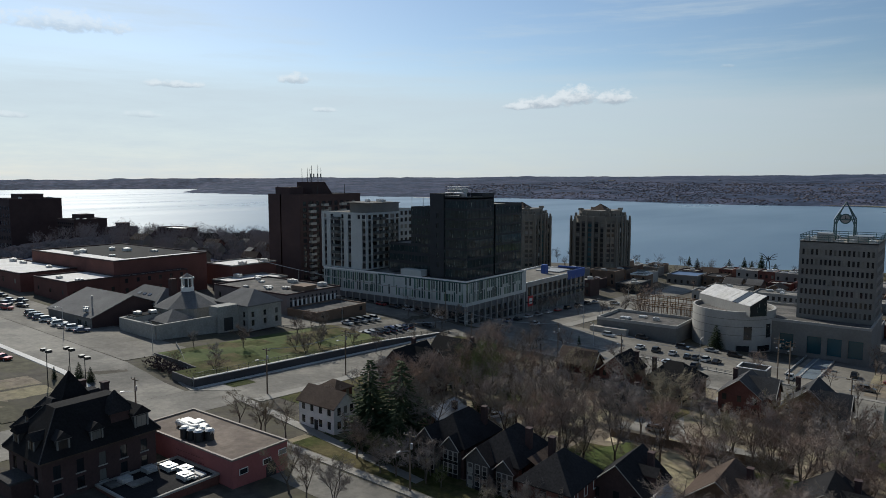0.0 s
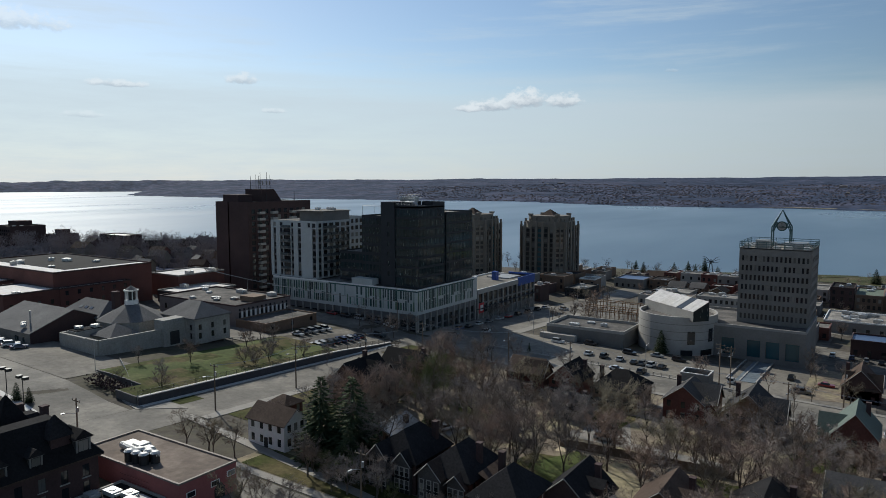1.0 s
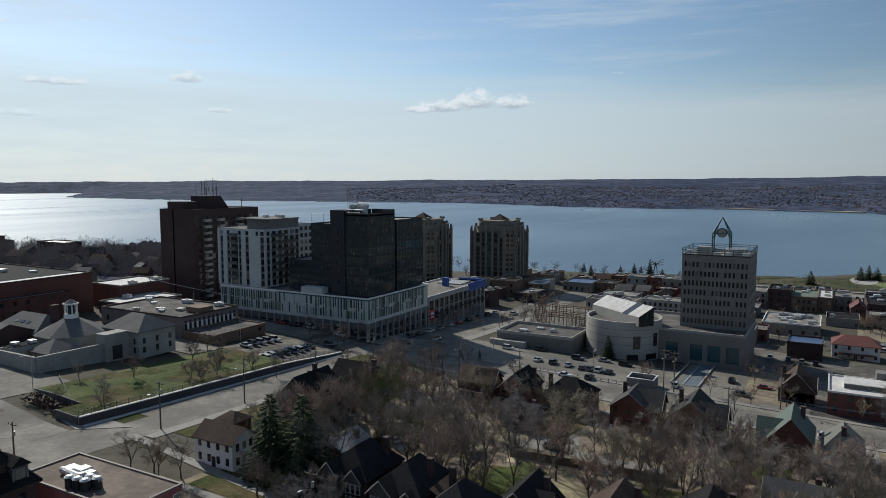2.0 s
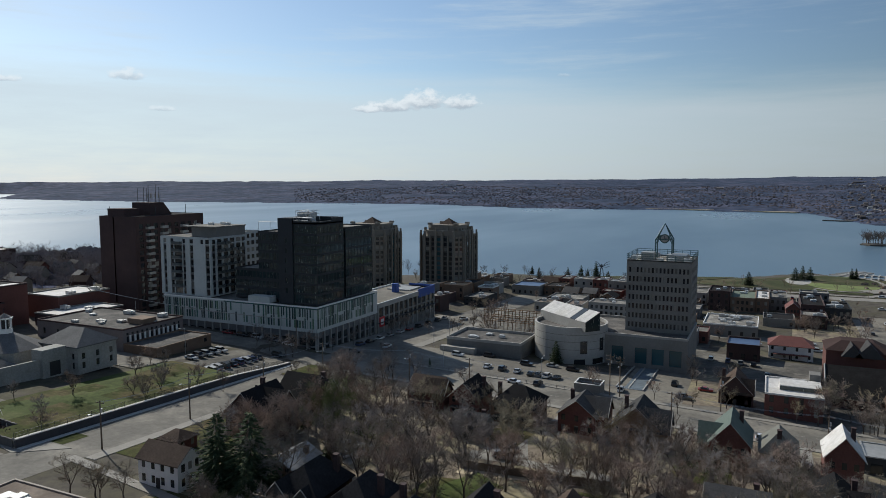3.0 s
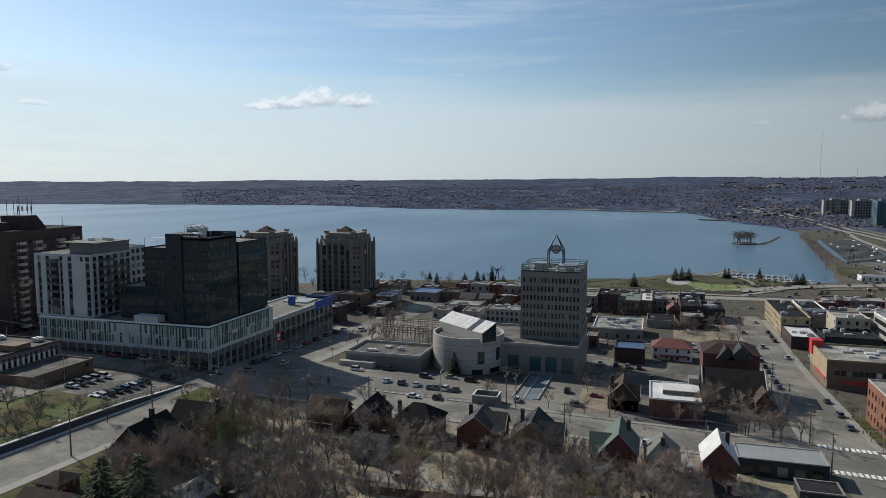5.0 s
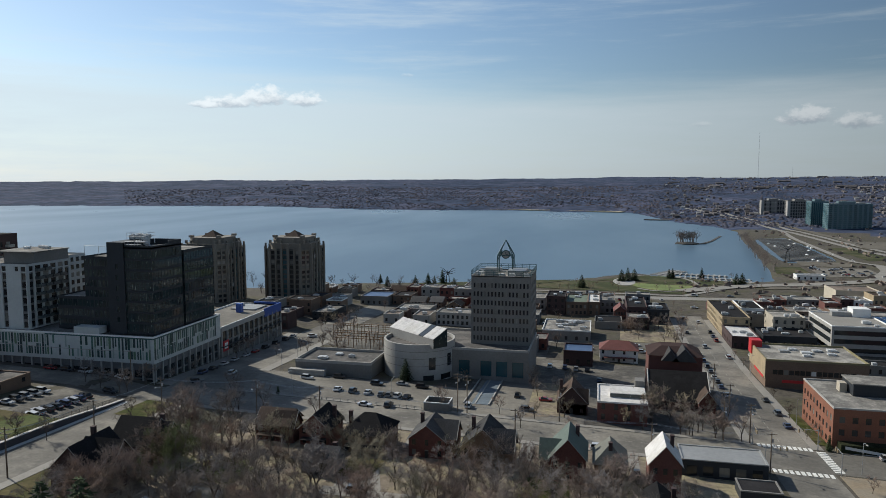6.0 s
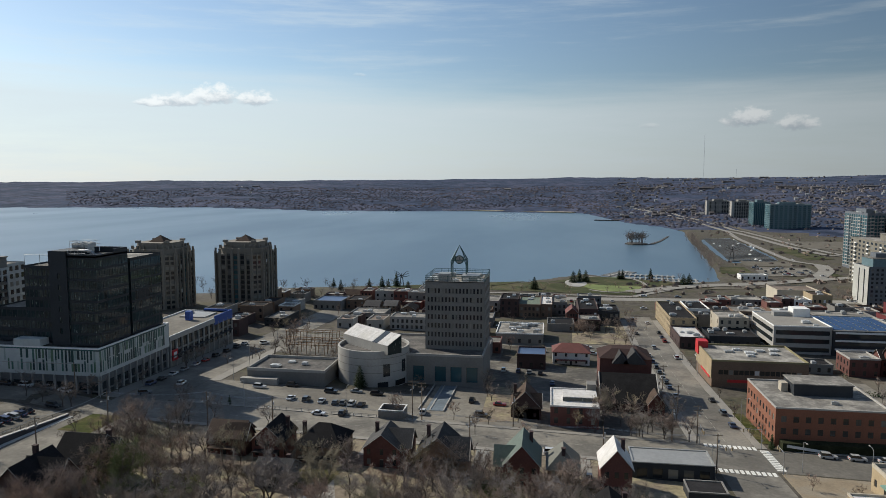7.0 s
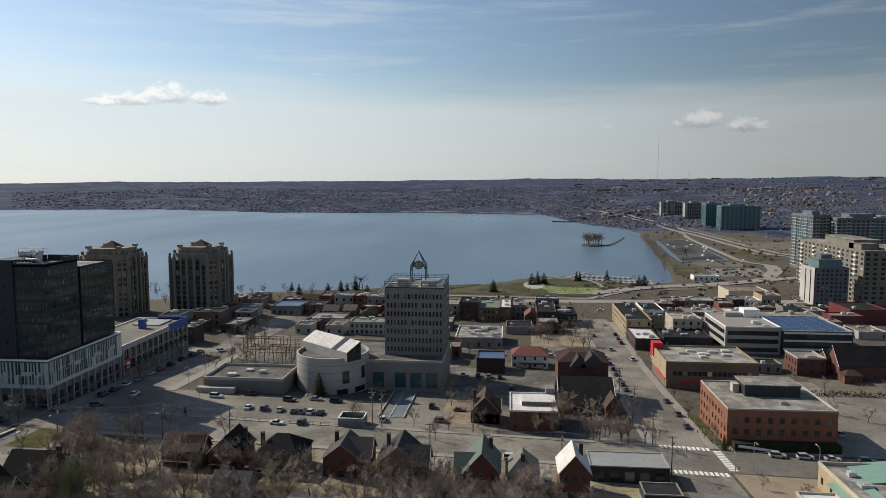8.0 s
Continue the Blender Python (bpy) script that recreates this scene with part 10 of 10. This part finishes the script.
for u, v, h in ((-40.5, 208.4, 13), (-37.6, 208.8, 12.5), (-77, 186.0, 11), (-97, 186.0, 11), (-123.2, 178, 11), (-9.3, 210.2, 11), (37.5, 208.0, 12), (44.6, 208.2, 12), (-125.4, 124.9, 12), (-125, 152, 11), (-125.5, 100, 11), (-128.5, 70.4, 9), (-68.9, 82.6, 10), (-20, 186, 10), (16, 186, 10), (44.8, 184.5, 11), (44.6, 240, 10), (44.6, 272, 10)):
    utility_pole(u, v, h, arms=2 if h > 11.5 else 1)
for u, v, t in ((-113.8, 238.4, 0), (-96, 208.6, 0), (-62, 209.0, 180), (-144, 204.4, 90), (-160, 204.4, 180), (-144, 240, 90), (-121.5, 300, 0), (-118, 262, 0), (68, 191, 0), (84, 188.5, 180), (108, 188.6, 180), (63.0, 232, 90), (63.0, 300, 90), (-172, 170, 0), (-167.5, 97, 0), (-200, 89.5, 0), (105, 226, 0), (-88, 289, 0), (-60, 300, 0), (160, 240, 0)):
    street_lamp(u, v, 8.5, t)
for u, v in ((-156, 70.8), (-157.0, 66.5), (-150, 71.2)):
    r = thing("area_light", "tall pole with dark box floodlights", "floodlight", (u, v, ground(u, v) - 0.2), "parking lot floodlights")
    Shape().tube((0, 0, 0), (0, 0, 8.2), 0.11, 0.09, 6).make("pole", DARK_METAL, r)
    for x in (-0.8, 0.8):
        Shape().tube((0, 0, 8.1), (x, 0, 8.2), 0.05, 0.05, 5).make("bracket", DARK_METAL, r)
        Shape().box(x * 1.5 - 0.55, x * 1.5 + 0.55, -0.5, 0.5, 8.0, 8.6).make("floodlight", DARK_METAL, r)
for u, v, w in ((-139, 63, 2.0), (-141.5, 64.5, 1.4)):
    r = thing("sign_board", "dark notice board on two posts", "sign", (u, v, ground(u, v)), "notice boards", 30)
    for x in (-w / 2, w / 2):
        Shape().box(x - 0.08, x + 0.08, -0.08, 0.08, 0, 2.6).make("post", PINE_WOOD, r)
    Shape().box(-w / 2, w / 2, -0.05, 0.05, 1.0, 2.5).make("board", DARK_METAL, r)
for u, v in ((-137.5, 71.2), (62.6, 186.2), (62.8, 208.6), (45, 208.9), (-122.9, 186.5), (-139.6, 90.3)):
    r = thing("traffic_sign", "small traffic sign on a steel post", "sign", (u, v, ground(u, v)), "traffic signs")
    Shape().tube((0, 0, 0), (0, 0, 2.8), 0.04, 0.04, 5).make("post", STEEL, r)
    Shape().box(-0.32, 0.32, -0.03, 0.0, 2.1, 2.75).make("plate", PALE_CONCRETE, r)
for u, v, dx, dy in ((44.4, 188.2, 5, 0), (62.3, 207.6, -5, 0), (45.2, 207.3, 0, -5), (62.2, 187.6, 0, 5)):
    r = thing("traffic_light", "grey mast with traffic lights over a crossing", "traffic light", (u, v, ground(u, v)), "traffic lights at the crossing")
    Shape().tube((0, 0, 0), (0, 0, 6.2), 0.12, 0.09, 6).make("mast", STEEL, r)
    Shape().tube((0, 0, 5.9), (dx, dy, 6.1), 0.07, 0.05, 5).make("arm", STEEL, r)
    for k in (0.7, 1.0):
        Shape().box(dx * k - 0.17, dx * k + 0.17, dy * k - 0.17, dy * k + 0.17, 5.0, 6.0).make("signal_head", YELLOW_BRICK, r)


def wire(name, a, b, sag, r=0.035, mat=STEEL):
    s = Shape()
    a, b = Vector(a), Vector(b)
    side = Vector((a.y - b.y, b.x - a.x, 0)).normalized() * r
    pts = [a.lerp(b, i / 14) - Vector((0, 0, sag * 4 * (i / 14) * (1 - i / 14))) for i in range(15)]
    for p in pts:
        s.v.extend([tuple(p + side), tuple(p - side), tuple(p + Vector((0, 0, 1.7 * r)))])
    s.f = [(3 * i + k, 3 * i + (k + 1) % 3, 3 * i + 3 + (k + 1) % 3, 3 * i + 3 + k) for i in range(14) for k in range(3)]
    return tagged(s.make(name, mat), "thin sagging overhead cable between poles", "cable", "overhead cables")


def top_of(u, v, h):
    return (u, v, ground(u, v) + h)


for (u0, v0, h0), (u1, v1, h1) in (((-77, 186, 10.4), (-97, 186, 10.4)), ((-97, 186, 10.4), (-123.2, 178, 10.4)), ((-77, 186, 10.4), (-20, 186, 9.4)), ((-20, 186, 9.4), (16, 186, 9.4)), ((16, 186, 9.4), (44.8, 184.5, 10.4)), ((-123.2, 178, 10.4), (-125, 152, 10.4)), ((-125, 152, 10.4), (-125.4, 124.9, 10.8)), ((-125.4, 124.9, 10.8), (-125.5, 100, 10.4))):
    for k in (-0.4, 0.4):
        wire("cable", top_of(u0, v0 + k, h0), top_of(u1, v1 + k, h1), 0.9, 0.022)
for k in (0, 1.1):                                     # twin cable that crosses before the podium
    wire("cable", (-250.7 - k, 196 + k, 29.9 - k * 0.3), (-150, 200 + k, 24.6 - k * 0.3), 1.7, 0.085, PALE_CONCRETE)
r = thing("utility_pole", "tall wooden pole carrying twin cables", "utility pole", (-251, 207.2, ground(-251, 207.2)), "utility poles")
Shape().tube((0, 0, 0), (0, -11, 30.1 - ground(-251, 207.2)), 0.22, 0.15, 7).make("pole", PINE_WOOD, r)
r = thing("utility_pole", "wooden pole carrying twin cables by a kerb", "utility pole", (-150, 200.5, ground(-150, 200.5)), "utility poles")
Shape().tube((0, 0, 0), (0, 0, 24.9 - ground(-150, 200.5)), 0.2, 0.14, 7).make("pole", PINE_WOOD, r)

# low fences round the lots
for u0, v0, u1, v1, label in ((-118, 207.5, -42, 207.5, "low rail fence along a parking lot"), (-172, 106.5, -143, 92.5, "pale low fence round a lawn"), (-176, 141, -160, 157, "pale wooden fence beside a lawn")):
    o = Vector((u0, v0, ground(u0, v0)))
    r = thing("fence", label, "fence", o)
    n = int(math.hypot(u1 - u0, v1 - v0) / 2.4)
    rail = Shape()
    last = None
    for i in range(n + 1):
        u, v = u0 + (u1 - u0) * i / n, v0 + (v1 - v0) * i / n
        p = Vector((u, v, ground(u, v) + 0.1)) - o
        Shape().box(p.x - 0.07, p.x + 0.07, p.y - 0.07, p.y + 0.07, p.z - 0.2, p.z + 1.0).make("post", PALE_CONCRETE, r)
        if last:
            for k in (0.45, 0.85):
                rail.tube(last + Vector((0, 0, k)), p + Vector((0, 0, k)), 0.06, 0.06, 4)
        last = p
    rail.make("rail", PALE_CONCRETE, r)
# hedge at the junction corner
s = Shape()
hr = random.Random(5)
for i in range(420):
    t = hr.random()
    u, v = -160 + 17 * t + hr.uniform(-2.2, 2.2), 92 + 3 * t + hr.uniform(-2.2, 2.2)
    z = ground(u, v) + hr.uniform(0.2, 1.6)
    d = Vector((hr.uniform(-1, 1), hr.uniform(-1, 1), hr.uniform(0, 1))).normalized() * hr.uniform(0.5, 1.0)
    s.cone((u, v, z), (u + d.x, v + d.y, z + d.z), 0.22, 4)
tagged(s.make("hedge", DARK_BRICK), "dark leafless hedge on a street corner", "hedge", kind="stuff")

# ---- marina, far shore, mast ----
DOCK_WOOD = material("weathered_dock", (0.20, 0.185, 0.165), 0.9, big=(0.1, 0.2), small=(1, 0.2))


def marina():
    hull = Shape()
    hull.prism([(-3.4, -1.0), (2.0, -1.1), (3.8, 0), (2.0, 1.1), (-3.4, 1.0)], 0.05, 1.1)
    hull.prism([(-2.2, -0.7), (0.9, -0.7), (0.9, 0.7), (-2.2, 0.7)], 1.1, 1.9, [(-2.0, -0.55), (0.5, -0.55), (0.5, 0.55), (-2.0, 0.55)])
    boat = hull.mesh("hull", WHITE)
    m = thing("marina_docks", "rows of empty floating marina docks", "dock", (225, 880, 0))
    for i in range(24):
        v = -132 + i * 12.2
        w = 48 - 0.4 * i
        x = -18 + 1.15 * i
        g = Shape().box(-w / 2, w / 2, -1.0, 1.0, 0.2, 0.95)
        for k in range(9):
            c = -w / 2 + (k + 0.5) * w / 9
            g.box(c - 0.5, c + 0.5, 1.0, 5.6, 0.2, 0.8)
            g.tube((c, 5.4, 0), (c, 5.4, 2.2), 0.16, 0.14, 4)
        g.make("pontoon", DOCK_WOOD, m).matrix_basis = pose(x, v, 0)
    r = random.Random(2)
    for i in range(14):
        b = new("boat")
        b.matrix_basis = pose(225 + r.uniform(-22, 26), 880 - 132 + 12.2 * r.randrange(24) + 5, 0, 0, 0, 90 + r.uniform(-8, 8))
        tagged(b, "small white boat moored in the marina", "boat", "moored boats")
        o = new("hull", boat)
        o.parent = b
    for u, v, L, t, n in ((62, 632, 40, 58, 9), (92, 602, 62, -8, 14), (86, 622, 44, -12, 10), (112, 585, 36, -14, 8)):
        d = thing("park_dock", "white floating dock with many finger piers", "dock", (u, v, 0), "park docks", t)
        g = Shape().box(-L / 2, L / 2, -1.2, 1.2, 0.2, 1.0)
        for i in range(n):
            x = -L / 2 + (i + 0.5) * L / n
            g.box(x - 0.55, x + 0.55, -8.1, -1.2, 0.2, 0.85).box(x - 0.55, x + 0.55, 1.2, 8.1, 0.2, 0.85)
        g.make("pontoon", PALE_CONCRETE, d)


marina()
# islet and breakwater
for name, label, ring, top in (("islet", "small wooded islet edged with stones", [(97, 930), (106, 918), (119, 919), (127, 930), (120, 946), (103, 946)], 1.4), ("breakwater", "low stone breakwater beside the islet", [(126, 930), (134, 934), (150, 976), (175, 1062), (172, 1063), (147, 978), (130, 938)], 0.7), ("breakwater", "long dark stone breakwater far out in the bay", [(90, 1460), (120, 1452), (158, 1462), (157, 1470), (118, 1464), (92, 1468)], 1.8)):
    s = Shape()
    s.prism(ring, -1.5, top, [(x * 0.97 + 0.03 * ring[0][0], y) for x, y in ring])
    tagged(s.make(name, material(name + "_stones", (0.085, 0.075, 0.062), 0.95, big=(0.1, 0.3), small=(0.6, 0.3))), label, name, kind="structure")


def sculpture(u, v, h):
    """A winged steel sculpture on two legs."""
    r = thing("bird_sculpture", "dark winged steel sculpture near the water", "sculpture", (u, v, 1.2), "bird sculptures")
    s = Shape()
    for x in (-0.12, 0.12):
        s.tube((x * h, 0, 0), (x * h * 0.5, 0, h * 0.55), 0.28, 0.3, 6)
    s.tube((0, 0, h * 0.5), (0, 0, h * 0.8), 0.5, 0.35, 6)
    for sg in (-1, 1):
        for k in (0.95, 0.8, 0.65):
            s.tube((0, 0, h * 0.62), (sg * h * 0.28, 0, h * (k - 0.05)), 0.25, 0.2, 5)
            s.tube((sg * h * 0.28, 0, h * (k - 0.05)), (sg * h * 0.5, 0, h * (k + 0.03)), 0.2, 0.08, 5)
    s.make("frame", DARK_METAL, r)


sculpture(-112.6, 530, 12)
sculpture(186, 752, 17)


def mast(az, d, h, label):
    u, v = -math.sin(radians(az)) * d, math.cos(radians(az)) * d
    r = thing("radio_mast", label, "mast", (u, v, 85), "radio masts")
    s = Shape()
    for k in range(3):
        a = 2 * math.pi * k / 3
        s.tube((1.1 * math.cos(a), 1.1 * math.sin(a), -20), (0.9 * math.cos(a), 0.9 * math.sin(a), h), 0.32, 0.25, 4)
    for i in range(int(h / 6)):
        a, b = 2 * math.pi * i / 3, 2 * math.pi * (i + 1) / 3
        s.tube((math.cos(a), math.sin(a), i * 6), (math.cos(b), math.sin(b), i * 6 + 6), 0.16, 0.16, 3)
    s.make("lattice", STEEL, r)


mast(-11.6, 4400, 262, "very tall thin radio mast on the far ridge")
mast(-13.9, 4400, 60, "thin radio mast on the far ridge")


def far_town():
    """Pale roofs and walls of the far suburb, too small to tell apart."""
    r = random.Random(12)
    s, t, dark = Shape(), Shape(), Shape()

    def lived_in(u, v, d, q):
        a = math.degrees(math.atan2(-u, v))
        return d > 1500 and -46 < a < 26 and q.random() < (0.95 if a < -5 else 0.04) and noise.noise(Vector((u / 330, v / 330, 2.0))) > -0.12 and not (v < 1300 and u < 430)
    for u, v, z in ground_hits(900, lived_in, 14):
        d = math.hypot(u, v)
        if d > 2600 and r.random() < 0.10:
            w, l, h = r.uniform(25, 80), r.uniform(10, 25), r.uniform(4, 7)
        else:
            w, l, h = r.uniform(6, 10), r.uniform(6, 10), r.uniform(2.5, 4.5)
        q = s if r.random() < 0.08 else (dark if r.random() < 0.6 else t)
        k = r.uniform(1.5, 3.0)
        q.prism([(u - w / 2, v - l / 2), (u + w / 2, v - l / 2), (u + w / 2, v + l / 2), (u - w / 2, v + l / 2)], z - 4, z + h)
        q.prism([(u - w / 2, v - l / 2), (u + w / 2, v - l / 2), (u + w / 2, v + l / 2), (u - w / 2, v + l / 2)], z + h, z + h + k, [(u - w / 2, v - 0.2), (u + w / 2, v - 0.2), (u + w / 2, v + 0.2), (u - w / 2, v + 0.2)])
    tagged(dark.make("far_town", material("far_roofs", (0.085, 0.075, 0.074), 0.9, big=(0.01, 0.3), small=(0.1, 0.3))), "dark roofs of a distant suburb among woods", "suburb", kind="stuff")
    tagged(s.make("far_town", ROOF_TIN), "pale roofs of a distant suburb among woods", "suburb", kind="stuff")
    tagged(t.make("far_town", material("far_house_walls", (0.17, 0.15, 0.14), 0.9)), "brown houses of a distant suburb among woods", "suburb", kind="stuff")


far_town()


def ribbon(label, mat, pts, width, lift=0.6):
    """A road that follows the ground along a line of points."""
    g = bpy.data.objects["ground"]
    s = Shape()
    line = []
    for a, b in zip(pts, pts[1:]):
        a, b = Vector(a), Vector(b)
        n = max(2, int((b - a).length / 14))
        line.extend([a.lerp(b, i / n) for i in range(n)])
    line.append(Vector(pts[-1]))
    line = [line[0]] + [(line[i - 1] + 2 * line[i] + line[i + 1]) / 4 for i in range(1, len(line) - 1)] + [line[-1]]
    for i, p in enumerate(line):
        d = (line[min(i + 1, len(line) - 1)] - line[max(i - 1, 0)]).normalized()
        side = Vector((-d.y, d.x)) * width / 2
        hit, q, _, _ = g.ray_cast(Vector((p.x, p.y, 400)), Vector((0, 0, -1)))
        for e in (p - side, p + side):
            s.v.append((e.x, e.y, max(1.2, q.z) + lift))
    s.f = [(2 * i, 2 * i + 1, 2 * i + 3, 2 * i + 2) for i in range(len(line) - 1)]
    tagged(s.make("road", mat), label, "road", kind="structure")


HIGHWAY = [(314, 800), (297, 811), (289, 911), (286, 1051), (270, 1201), (262, 1330), (245, 1500), (203, 1760)]
ribbon("pale lakeside highway curving round the bay", PAVING, HIGHWAY, 9)
ribbon("second carriageway of the lakeside highway", PAVING, [(u + 16, v + 6) for u, v in HIGHWAY], 8)
ribbon("pale marina road beside the docks", PAVING, [(258, 715), (241, 745), (245, 806), (258, 1009), (276, 1180)], 7)
ribbon("wide lakeside avenue leading to the marina", PAVING, [(60, 523), (113, 561), (160, 575), (214, 605), (249, 671), (258, 715)], 13)
ribbon("pale avenue past the apartment towers", PAVING, [(214, 605), (262, 632), (330, 640), (420, 650)], 11)
ribbon("dry grass verge beside the highway", FIELD, [(u + 30, v + 4) for u, v in HIGHWAY[1:6]], 12, 0.4)
